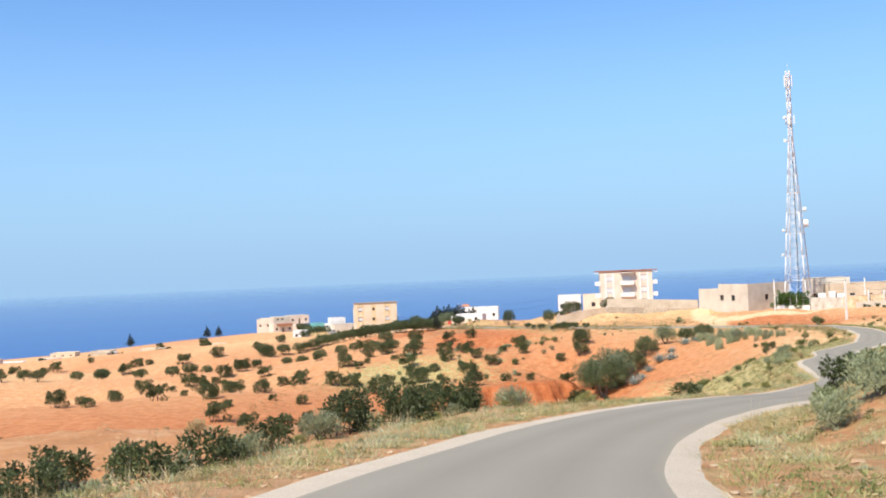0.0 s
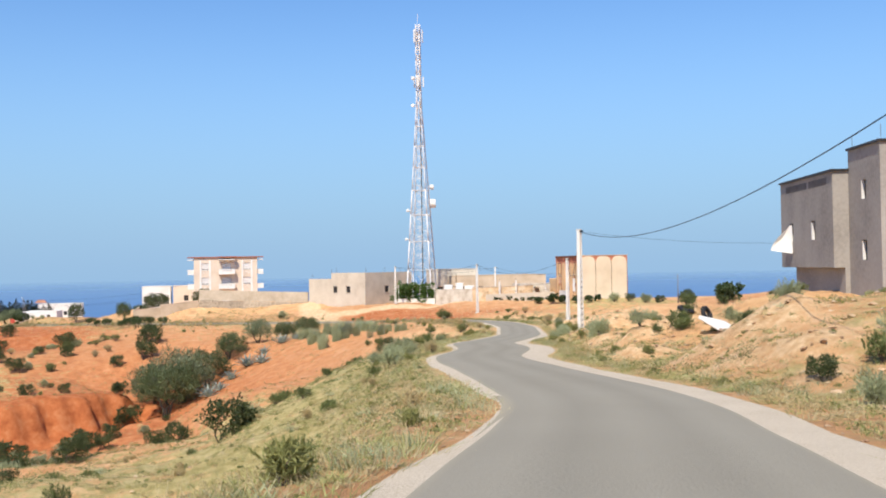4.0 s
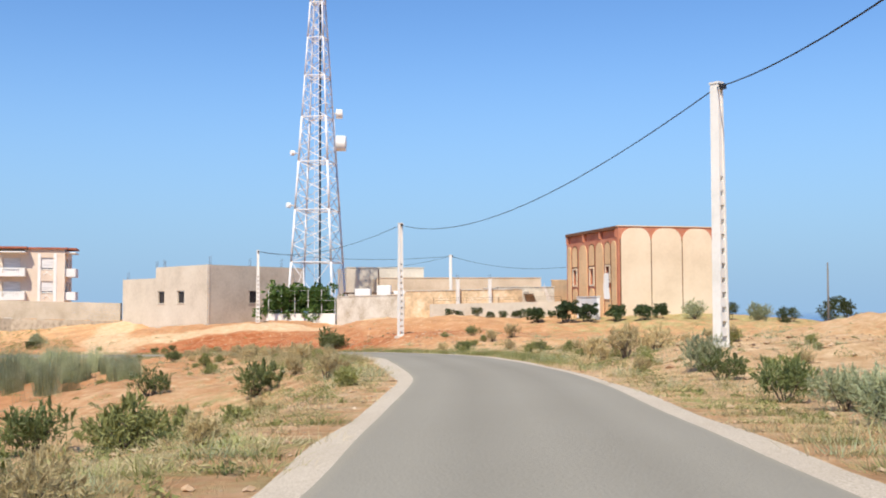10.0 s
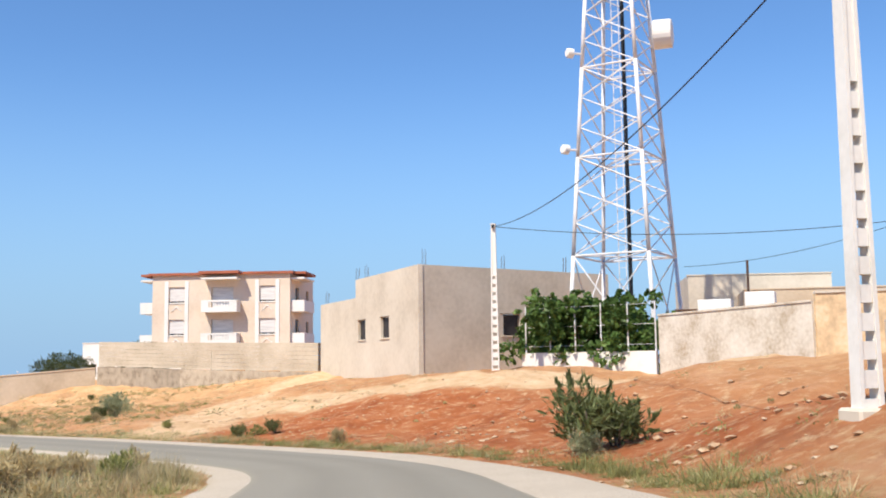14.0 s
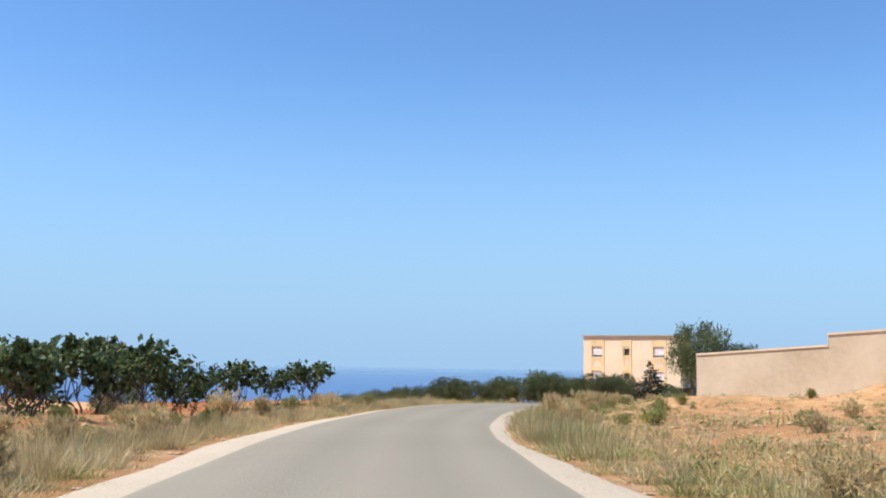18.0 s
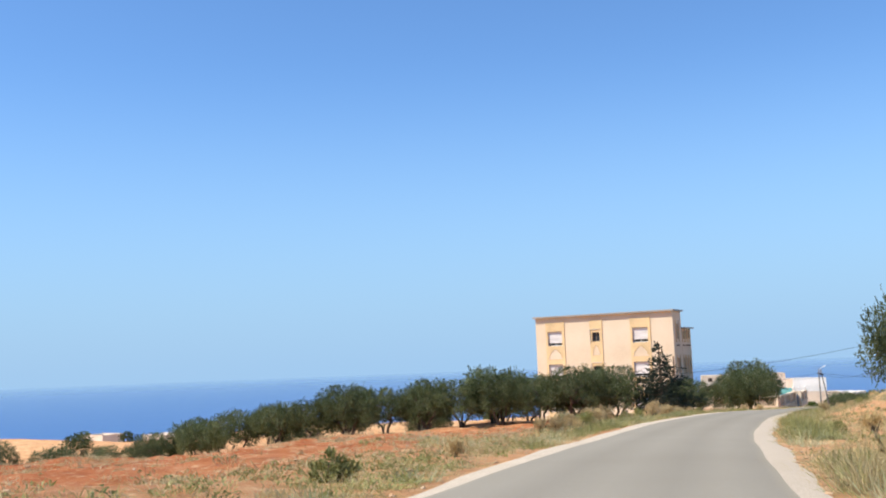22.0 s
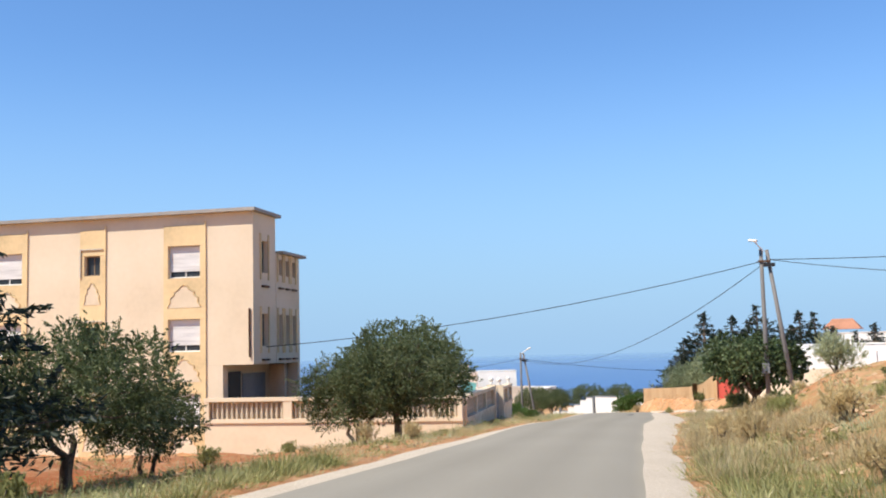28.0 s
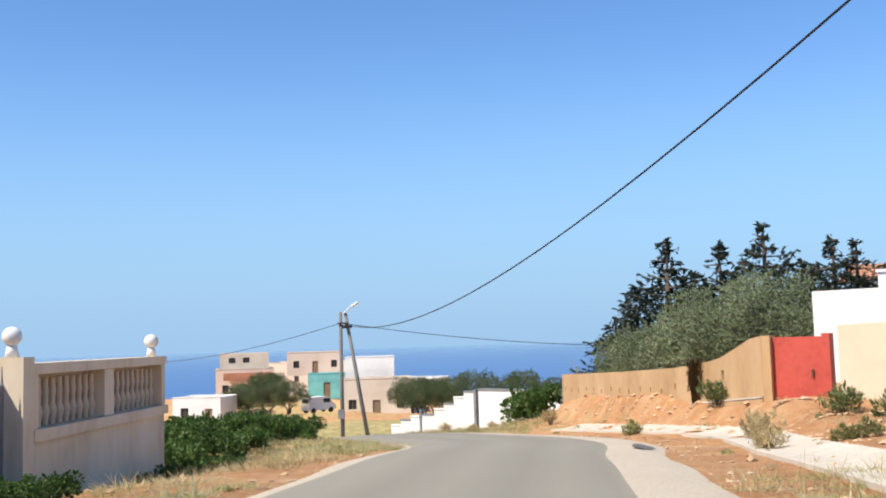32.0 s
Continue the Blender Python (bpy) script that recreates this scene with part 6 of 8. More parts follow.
    for x, w, small in cols:
        pad = 0.2
        bw = w + 2 * pad
        bot = 0.2
        rows = sorted(q[1:] for q in holes if q[0] == x)
        z = bot
        for r in rows:
            part("window_band", boxes((x - pad, -0.035, z, x + w + pad, -0.002, r[0] - 0.004)), M_YELLOW, t)
            part("band_jamb", boxes((x - pad, -0.035, r[0], x - 0.003, -0.002, r[0] + r[2])), M_YELLOW, t)
            part("band_jamb", boxes((x + w + 0.003, -0.035, r[0], x + w + pad, -0.002, r[0] + r[2])), M_YELLOW, t)
            z = r[0] + r[2] + 0.004
            window_unit(t, x, r[0], w, r[2], shutter=0.0 if small else 0.8, sill=False, frame_mat=M_WHITE if not small else None)
            bm = bmesh.new()
            sill_top = r[0] - 0.25
            zig = [(-0.02, -0.95), (0.08, -0.75), (0.05, -0.6), (0.2, -0.45), (0.18, -0.32), (0.36, -0.2), (0.38, -0.1), (0.5, -0.04)]
            pts = [(x + w * a, sill_top + b) for a, b in zig] + [(x + w * (1 - a), sill_top + b) for a, b in zig[::-1]]
            for (xa, za), (xb, zb) in zip(pts, pts[1:]):
                tube(bm, (xa, -0.05, za), (xb, -0.05, zb), 0.035, n=4)
            part("arch_moulding", bm, M_YELLOW, t)
            pan = [(px, pz - 0.05) for px, pz in pts]
            bm = bmesh.new()
            f = [bm.verts.new((px, -0.045, pz)) for px, pz in pan]
            bm.faces.new(f)
            part("arch_field", bm, M_PLASTER, t)
            if small:
                part("drip_mould", boxes((x - 0.2, -0.09, r[0] + r[2] + 0.25, x + w + 0.12, -0.036, r[0] + r[2] + 0.31), (x - 0.2, -0.09, r[0] - 0.1, x - 0.14, -0.036, r[0] + r[2] + 0.248)), M_CONCRETE, t)
        part("window_band", boxes((x - pad, -0.035, z, x + w + pad, -0.002, H - 0.45)), M_YELLOW, t)
        part("band_edge", boxes((x + w + pad, -0.06, bot, x + w + pad + 0.07, -0.002, H - 0.3)), M_YELLOW, t)
    rod("drain_pipe", (W - 0.15, -0.05, G + 0.3), (W - 0.15, -0.05, G + 2.3), 0.045, M_RUST, t)
    return t


cream_house()


def baluster_bm(h):
    bm = bmesh.new()
    prof = ((0.0, 0.05), (0.08, 0.045), (0.3, 0.07), (0.5, 0.035), (0.7, 0.055), (0.92, 0.04), (1.0, 0.05))
    n = 7
    rings = [[bm.verts.new((r * math.cos(k * math.tau / n), r * math.sin(k * math.tau / n), u * h)) for k in range(n)] for u, r in prof]
    for A, B in zip(rings, rings[1:]):
        for k in range(n):
            bm.faces.new((A[k], A[(k + 1) % n], B[(k + 1) % n], B[k]))
    return bm


M_WORNBAL = surface("weathered_balusters", (0.56, 0.46, 0.34), scale=2.0, fine=9.0, bump=0.1)
BAL = bpy.data.meshes.new("baluster")
_b = baluster_bm(0.62)
_b.to_mesh(BAL)
_b.free()
BAL.shade_smooth()
BAL.materials.append(M_WORNBAL)


def ball_finial(x, y, z, parent):
    bm = bmesh.new()
    bmesh.ops.create_uvsphere(bm, u_segments=16, v_segments=10, radius=0.12, matrix=Matrix.Translation((x, y, z + 0.26)))
    tube(bm, (x, y, z), (x, y, z + 0.16), 0.09, 0.055, n=10)
    return part("ball_finial", bm, M_WHITE, parent, "white ball finial", smooth=True)


def yard_wall(name, a, b, top, foot, panels, label, mat=M_PLASTER, start=0.0):
    """A yard wall with balustrade panels let into its upper part; a and b are its ends as seen from the road."""
    d = Vector((b[0] - a[0], b[1] - a[1], 0))
    t = thing(name, a[0], a[1], foot, math.degrees(math.atan2(d.y, d.x)), label, "wall")
    L, H = d.length, top - foot
    part("lower_wall", boxes((0, 0, 0, L, 0.3, H - 0.98)), mat, t)
    part("string_course", boxes((-0.02, -0.07, H - 0.976, L + 0.02, 0.34, H - 0.83)), mat, t)
    part("top_rail", boxes((-0.02, -0.04, H - 0.14, L + 0.02, 0.33, H)), mat, t)
    xs = [L * k / panels for k in range(panels + 1)]
    for k, x in enumerate(xs):
        x0 = max(0.0, x - 0.18)
        x1 = min(L, x + 0.18)
        part("pier", boxes((x0, -0.02, H - 0.826, x1, 0.32, H - 0.144)), mat, t)
    for xa, xb in zip(xs, xs[1:]):
        part("backing_panel", boxes((xa + 0.182, 0.24, H - 0.826, xb - 0.182, 0.29, H - 0.144)), M_BLOCK, t)
        n = int((xb - xa - 0.36) / 0.2)
        for j in range(n):
            o = new("baluster", BAL)
            o.parent = t
            o.location = (xa + 0.18 + (xb - xa - 0.36) * (j + 0.5) / n, 0.15, H - 0.82)
    return t, H, L


M_WEATHER = surface("weathered_cream_wall", (0.72, 0.59, 0.42), dark=(0.5, 0.38, 0.25), light=(0.8, 0.69, 0.54), scale=0.8, fine=6.0, bump=0.15, stretch=(1, 1, 0.35))
w_, h_, l_ = yard_wall("yard_wall", (-16.2, 320.3), (-5.9, 321.9), -15.5, -18.4, 3, "cream yard wall with a balustrade in its top")
ball_finial(l_ - 0.2, 0.15, h_, w_)
w_, h_, l_ = yard_wall("yard_wall", (-5.85, 322.2), (-7.7, 331.3), -15.55, -18.6, 3, "weathered cream yard wall with baluster panels", M_WEATHER)
w_, h_, l_ = yard_wall("yard_wall", (-8.2, 334.25), (-9.25, 339.1), -15.7, -19.0, 2, "weathered cream yard wall beside the metal gate", M_WEATHER)
ball_finial(l_ - 0.2, 0.15, h_, w_)
part("gate_post", boxes((-0.3, -0.05, 0, -0.004, 0.4, h_ + 0.08)), M_WEATHER, w_)
ball_finial(-0.15, 0.17, h_ + 0.08, w_)
g_ = thing("yard_gate", -7.75, 331.6, -18.7, math.degrees(math.atan2(3.3, -0.65)), "grey metal double yard gate with spikes on top", "gate")
part("gate_post", boxes((-0.3, -0.05, 0, -0.004, 0.35, 3.2)), M_WEATHER, g_)
ball_finial(-0.15, 0.15, 3.2, g_)
for k in range(2):
    leaf_ = part("gate_leaf", boxes((0.02 + 1.28 * k, 0.12, 0.25, 1.26 + 1.28 * k, 0.17, 2.75)), M_GREYDOOR, g_)
    part("gate_frame", boxes((0.02 + 1.28 * k, 0.08, 0.25, 0.1 + 1.28 * k, 0.118, 2.75), (1.18 + 1.28 * k, 0.08, 0.25, 1.26 + 1.28 * k, 0.118, 2.75), (0.1 + 1.28 * k, 0.08, 1.4, 1.18 + 1.28 * k, 0.118, 1.5)), M_GREYDOOR, leaf_)
    for j in range(6):
        rod("spike", (0.1 + 1.28 * k + 0.2 * j, 0.145, 2.75), (0.1 + 1.28 * k + 0.2 * j, 0.145, 2.98), 0.014, M_GREYDOOR, leaf_, 0.003, 4)
part("latch", boxes((1.16, 0.05, 1.45, 1.4, 0.09, 1.6)), M_RUST, g_)


# ---- ochre wall, red door and the white walls beyond ----
def adobe_wall():
    a, b = Vector((-5.9, 360.6)), Vector((0.75, 345.7))
    d = b - a
    t = thing("adobe_wall", a.x, a.y, -19.4, math.degrees(math.atan2(d.y, d.x)), "ochre mud wall with small vent holes", "wall")
    L = d.length
    n = 6

    def top(x):
        return float(np.interp(x / L, (0, 0.43, 0.71, 0.86, 0.93, 0.97, 1), (2.44, 2.73, 2.96, 3.2, 3.5, 3.68, 3.72)))

    def foot(x):
        return float(np.interp(x / L, (0, 0.43, 0.71, 1), (1.15, 1.7, 2.03, 2.45)))
    for k in range(n):
        x0, x1 = L * k / n, L * (k + 1) / n
        mid = top((x0 + x1) / 2)
        hole = [(0.35 + 0.85 * j, mid - 0.62, 0.1, 0.14) for j in range(3)] if k < n - 1 else [(0.6, mid - 0.72, 0.16, 0.24)]
        hh = top(x0) - 0.001
        bm = bmesh.new()
        holed_wall(bm, x1 - x0, hh, 0.3, hole, x0=0.0)
        for v in bm.verts:
            v.co.x += x0
            if v.co.z > hh - 0.01:
                v.co.z = top(v.co.x)
        part("wall_panel", bm, M_ADOBE, t)
        if k == n - 1:
            m = 10
            bm = bmesh.new()
            rows = [[bm.verts.new((x0 + (x1 - x0) * q / m, y, z)) for q in range(m + 1) for z in (hh - 0.005, max(hh, top(x0 + (x1 - x0) * q / m)))] for y in (-0.001, 0.301)]
            for q in range(m):
                for f, r in enumerate(rows):
                    bm.faces.new((r[2 * q], r[2 * q + 2], r[2 * q + 3], r[2 * q + 1])[::1 if f == 0 else -1])
                bm.faces.new((rows[0][2 * q + 1], rows[0][2 * q + 3], rows[1][2 * q + 3], rows[1][2 * q + 1]))
            part("wall_shoulder", bm, M_ADOBE, t)
        bm = boxes((x0, -0.06, 0, x1, -0.002, 1.0), bevel=0.02)
        for v in bm.verts:
            if v.co.z > 0.5:
                v.co.z += foot(v.co.x) - 1.0
        part("footing_course", bm, M_ADOBE, t)
        bm = boxes((x0, -0.075, 0, x1, -0.003, 0.035))
        for v in bm.verts:
            v.co.z += foot(v.co.x) + 0.012 * math.sin(5 * v.co.x)
        part("render_line", bm, M_CONCRETE, t, "pale line of old render")
    # dry creeper that hangs over the wall
    r = np.random.RandomState(12)
    vs, fs = [], []
    c = thing("dry_creeper", a.x + d.x * 0.785, a.y + d.y * 0.785, -16.3, math.degrees(math.atan2(d.y, d.x)), "dark dry creeper hanging over the ochre wall", "creeper")
    for _ in range(420):
        x = r.normal() * 0.22
        z0, z1 = r.uniform(-0.5, 0.12), 0.0
        z1 = z0 - r.uniform(0.2, 0.75) * math.exp(-(x / 0.3) ** 2)
        y, w, sl = -0.02 - 0.09 * r.rand(), 0.006 + 0.012 * r.rand(), r.normal() * 0.05
        k = len(vs)
        vs += [(x - w, y, z0), (x + w, y - 0.02, z0), (x + sl + w * 0.4, y - 0.03, z1), (x + sl - w * 0.4, y, z1)]
        fs.append((k, k + 1, k + 2, k + 3))
    q = new("foliage", mesh_of("foliage", vs, fs, M_CREEPER))
    q.parent = c
    return t


M_CREEPER = leafy("dry_creeper_stems", (0.13, 0.075, 0.03), (0.24, 0.15, 0.07), shine=0.8)
adobe_wall()
r_ = thing("red_door", 0.82, 345.6, -17.42, -18, "red painted metal yard door", "door")
part("door_leaf", boxes((0.12, 0.1, 0, 1.15, 0.15, 1.71)), M_REDDOOR, r_)
part("post", boxes((-0.05, -0.05, -0.4, 0.118, 0.3, 1.75)), M_ADOBE, r_)
part("post", boxes((1.152, -0.05, -0.4, 1.3, 0.3, 1.77)), M_REDDOOR, r_)
part("handle", boxes((0.9, 0.06, 0.9, 0.94, 0.099, 1.05)), M_RUST, r_)
block_wall("cream_wall", [(2.2, 345.1, -15.5), (9.0, 342.8, -15.2)], 1.6, 0.25, M_PLASTER, "cream plastered wall beside the red door")
block_wall("white_wall", [(2.2, 351.5, -14.6), (9.5, 349.5, -14.5)], 1.5, 0.3, M_WHITE, "white wall of a low house with a slot window")
plain_house("white_house", 4.0, 353.0, -15, 9.0, 6, 3.2, M_WHITE, 2, 1, "low white house behind the ochre wall", z=-17.3, door=False)
plain_house("red_roof_house", 7.0, 387, -6, 13.0, 7, 4.5, M_WHITE, 4, 1, "white villa with a small red tiled roof among conifers", z=-17.7, door=False)
rr_ = thing("hip_roof", 8.0, 389.4, -12.82, -6, "small red tiled hipped roof on the white villa", "roof")
bm_ = bmesh.new()
lo_ = [bm_.verts.new(p) for p in ((-1.7, -1.8, 0), (1.7, -1.8, 0), (1.7, 1.8, 0), (-1.7, 1.8, 0))]
hi_ = [bm_.verts.new(p) for p in ((-0.9, 0, 1.0), (0.9, 0, 1.0))]
bm_.faces.new((lo_[0], lo_[1], hi_[1], hi_[0])), bm_.faces.new((lo_[1], lo_[2], hi_[1])), bm_.faces.new((lo_[2], lo_[3], hi_[0], hi_[1])), bm_.faces.new((lo_[3], lo_[0], hi_[0])), bm_.faces.new(lo_[::-1])
part("tiles", bm_, M_TERRA, rr_)


def stepped_wall():
    t = thing("stepped_wall", -13.4, 377.4, -21.3, 180 - 13, "white stepped garden wall with dark coping and posts", "wall")
    x = 0.0
    tops = (2.85, 2.55, 2.2, 1.9, 1.6, 1.5, 1.3, 1.0)
    for k, h in enumerate(tops):
        w = 0.62 if k != 4 else 0.9
        part("step_panel", boxes((x, 0, -0.6, x + w - 0.004, 0.22, h)), M_WHITE, t)
        part("coping", boxes((x - 0.02, -0.04, h + 0.002, x + w, 0.26, h + 0.07)), M_GREYDOOR if k % 2 == 0 else M_WHITE, t)
        x += w
        if k in (4,):
            part("post", boxes((x - 0.12, -0.06, -0.6, x, 0.28, 1.9)), M_GREYDOOR, t)
    part("post", boxes((-0.14, -0.06, -0.6, -0.004, 0.28, 3.0)), M_GREYDOOR, t)
    o = thing("white_garden_wall", -13.2, 377.2, -20.6, -25, "long white garden wall with a dark coping", "wall")
    part("wall", boxes((0, 0, -0.9, 8.6, 0.22, 2.25)), M_WHITE, o)
    part("coping", boxes((-0.02, -0.05, 2.252, 8.62, 0.27, 2.34)), M_GREYDOOR, o)


stepped_wall()


def twin_pole(x, y, z, h, lean, turn, label, lamp=1.0):
    """Two timber poles that meet at the head, with a street lamp on an arm."""
    t = thing("twin_pole", x, y, z, turn, label, "pole", "twin poles")
    rod("upright", (0, 0, -0.4), (0, 0, h), 0.1, M_TIMBER, t, 0.075, 8)
    rod("strut", (lean, 0.1, -0.4), (0.22, 0.05, h - 0.05), 0.1, M_TIMBER, t, 0.075, 8)
    part("bolt_plate", boxes((-0.12, -0.12, h - 0.55, 0.34, 0.12, h - 0.47)), M_RUST, t)
    part("insulator_rack", boxes((0.1, -0.18, h - 0.75, 0.55, -0.1, h - 0.6)), M_CABLE, t)
    arm = rod("lamp_arm", (0.1, 0, h - 0.1), (lamp * 0.55, -0.3, h + 0.25), 0.03, M_STEEL, t)
    bm = bmesh.new()
    box(bm, -0.2, -0.08, -0.05, 0.2, 0.08, 0.045, bevel=0.03)
    bmesh.ops.transform(bm, matrix=pose(lamp * 0.75, -0.4, h + 0.32, 0, -25 * lamp, -25), verts=bm.verts)
    part("lamp_head", bm, M_WHITE, t, "white street lamp head")
    part("meter_box", boxes((-0.14, -0.3, 1.2, 0.14, -0.125, 1.6)), M_GREYDOOR, t)
    return (x, y, z + h - 0.5)


M_TIMBER = surface("grey_timber", (0.19, 0.18, 0.17), scale=1.5, fine=20.0, bump=0.3, stretch=(1, 1, 0.2))
t_ = thing("thin_pole", 104.8, 181.6, -10.2, 0, "thin dark timber pole standing behind the bushes", "pole")
rod("upright", (0, 0, -0.3), (0.05, 0, 5.0), 0.09, M_TIMBER, t_, 0.06, 8)
T1 = Vector((0.3, 0, 0.05)) + Vector(twin_pole(4.75, 328.5, -16.25, 6.2, 1.05, -5, "weathered twin timber pole carrying a street lamp", lamp=-0.3))
T2 = twin_pole(-17.1, 367.3, -20.2, 6.0, 1.25, 10, "dark twin timber pole with a street lamp arm")
cable(T1, T2, 1.85)
cable(T1, (-15.2, 323.2, -13.5), 0.45)
cable(T1, (40, 331, -8.5), 0.8)
cable(T1, (30, 318, -11.0), 1.2, 0.014)
cable(T2, (-50, 398, -16.5), 0.8)
cable(T2, (12, 392, -15.0), 1.4)
cable((17.5, 300.5, -11.2), (46, 312, -7.5), 0.6, 0.014)


# ---- houses down the slope and the far village ----
def slope_house(x, y, z, turn, label):
    t = plain_house("slope_house", x, y, turn, 9, 7, 4.6, M_PINK, 3, 1, label, z=z)
    part("upper_floor", boxes((0.6, 1.5, 4.95, 8.2, 6.8, 7.4)), M_CONCRETE, t)
    for k in range(2):
        part("upper_window", boxes((2.0 + 2.2 * k, 1.46, 5.9, 3.0 + 2.2 * k, 1.498, 6.7)), M_DARK, t)
    part("awning_roof", boxes((1.2, -1.2, 4.2, 8.6, -0.055, 4.35)), M_TERRA, t, "terracotta awning roof")
    part("balcony_front", boxes((1.2, -1.2, 3.2, 8.6, -1.1, 4.198)), M_TERRA, t)
    return t


slope_house(-78.0, 468.5, -24.0, 27, "half-finished pink house with a terracotta balcony")
plain_house("slope_house", -47.6, 444, 20, 9.0, 7, 4.7, M_PINK, 3, 1, "pale two-storey house below the road", z=-25.0)
plain_house("slope_house", -50.0, 452, 20, 6.5, 6, 6.9, M_WHITE, 2, 1, "white house with a flat roof below the road", z=-24.6)
plain_house("slope_house", -73.0, 484, 24, 9.5, 8, 3.6, M_PINK, 3, 1, "long pale house with a flat roof", z=-20.8)
plain_house("teal_house", -59.3, 461, 22, 5.5, 5, 3.3, M_TEAL, 1, 1, "low house with a teal wall", z=-23.4)
plain_house("slope_house", -64, 432, 5, 6, 5, 3.4, M_WHITE, 2, 1, "small white house far down the slope", z=-25.0)
VILLAGE = [(-161, 406, 8, 12.4, 7, 2, 3), (-143, 415, 2, 14, 7.7, 2, 3), (-130, 378, -3, 9.3, 5, 1, 2), (-121, 406, 5, 15.5, 8, 2, 3), (-102, 412, 0, 14, 6.2, 1, 3), (-186, 426, 6, 15.5, 7.7, 2, 3), (-211, 450, 4, 14, 7, 1, 3), (-90, 388, 4, 10.8, 5.3, 1, 2), (-174, 381, 4, 12.4, 6.2, 1, 3), (-264, 465, 8, 15.5, 7.7, 2, 3), (-152, 440, -4, 14, 6.5, 1, 3)]
VILLAGE_EDGE = [(-174, 453, 5, 17, 7.1, 2, 3), (-198, 406, 3, 12.4, 6.2, 1, 2), (-225, 426, -5, 15.5, 6.8, 1, 3), (-136, 394, 7, 10.8, 5.6, 1, 2), (-112, 388, -2, 10.8, 5.3, 1, 2), (-236, 406, 4, 14, 6.5, 1, 3), (-330, 420, 10, 18, 5, 1, 5), (-300, 450, 0, 22, 5, 1, 6), (-280, 400, 10, 12, 5, 1, 4), (-360, 430, 6, 16, 6, 2, 5)]
for i_, (x_, y_, t_, w_, h_, r_, n_) in enumerate(VILLAGE + VILLAGE_EDGE):
    plain_house("village_house", x_, y_, t_, w_ * 0.62, w_ * 0.5, h_ * 0.62, (M_PINK, M_WHITE, M_BLOCK, M_PLASTER)[i_ % 4], n_, r_,
                ("pale pink", "whitewashed", "sand-coloured", "cream")[i_ % 4] + " flat-roofed village house among trees", group="village houses", z=ground(x_, y_) - 1.6)
plain_house("far_house", -94, 514, 3, 22, 14, 9.0, M_PINK, 6, 2, "large pale pink house beyond the cream house", z=-28.5)
plain_house("far_house", -66, 486, 0, 18, 10, 5.5, M_WHITE, 5, 1, "long white house beyond the cream house", z=-27.5)
plain_house("white_annexe", 30.5, 276, -8, 6.0, 6, 4.4, M_WHITE, 3, 1, "white annexe beside the pale house", z=-11.2, door=False)
plain_house("plain_annexe", 37.0, 275, -8, 5.5, 6, 4.2, M_PINK, 1, 1, "low pink annexe beside the pale house", z=-11.0, door=False)


def parked_van(x, y, turn):
    """A small white van, seen far off."""
    z = ground(x, y)
    t = thing("parked_van", x, y, z, turn, "small white van parked below the road", "van")
    prof = [(-1.9, 0.35), (-1.9, 1.75), (-1.75, 1.9), (0.7, 1.9), (1.15, 1.8), (1.65, 1.1), (2.05, 0.95), (2.1, 0.35)]
    bm = bmesh.new()
    L, R = [bm.verts.new((px, -0.82, pz)) for px, pz in prof], [bm.verts.new((px, 0.82, pz)) for px, pz in prof]
    bm.faces.new(L), bm.faces.new(R[::-1])
    for k in range(len(prof)):
        j = (k + 1) % len(prof)
        bm.faces.new((L[k], R[k], R[j], L[j]))
    bmesh.ops.recalc_face_normals(bm, faces=bm.faces)
    part("body", bm, M_WHITE, t)
    for s in (-1, 1):
        part("side_window", boxes((0.2, s * 0.83 - 0.006, 1.2, 1.2, s * 0.83 + 0.006, 1.68)), M_GLASS, t)
    part("rear_window", boxes((-1.912, -0.6, 1.2, -1.902, 0.6, 1.65)), M_GLASS, t)
    for wx in (-1.25, 1.35):
        for s in (-1, 1):
            bm = bmesh.new()
            tube(bm, (wx, s * 0.62, 0.32), (wx, s * 0.84, 0.32), 0.32, n=14)
            part("wheel", bm, M_CABLE, t)


parked_van(-48.5, 439.0, 60)

# ---- greenery along the way ----
random.seed(5)


def pick(kind, n):
    return kind + str(random.randrange(n))


# olives along the red field and before the cream house
for x_, y_, s_ in ((-2.3, 296.4, 0.62), (-2.7, 298.6, 0.4), (-4.9, 292.2, 0.92), (-6.7, 290.4, 0.86), (-8.9, 289.9, 0.8), (-11.2, 289.2, 0.86), (-13.6, 288.4, 0.8), (-16, 287.6, 0.86), (-18.5, 286.8, 0.8), (-21, 286.2, 0.84), (-23.6, 285.4, 0.78),
                   (-26.4, 284.8, 0.8), (-29.5, 284, 0.84), (-32.5, 283.2, 0.8), (-36, 282.2, 0.84), (-40, 281, 0.8), (-44, 279.4, 0.84), (-49, 277, 0.84), (-14.7, 304.7, 1.0), (-20, 293, 0.85), (-26, 291, 0.85), (-13, 295, 0.85), (-9, 297, 0.85), (-18, 300, 0.9), (-24, 298, 0.85), (-32, 292, 0.85), (-7.8, 291.4, 0.7), (-12.4, 290.2, 0.95), (-17.2, 288.6, 0.7), (-22.3, 287.2, 0.95), (-28, 285.8, 0.75), (-34.2, 284.2, 0.95), (-38, 282.6, 0.75)):
    grow(pick("olive", 4), x_, y_, s_ * 1.22, group="olive grove", label="grey-green olive tree in a row beside the red field")
grow("olive1", -9.4, 324.4, 1.45, 40, label="large round olive tree inside the cream yard wall", tall=1.05)
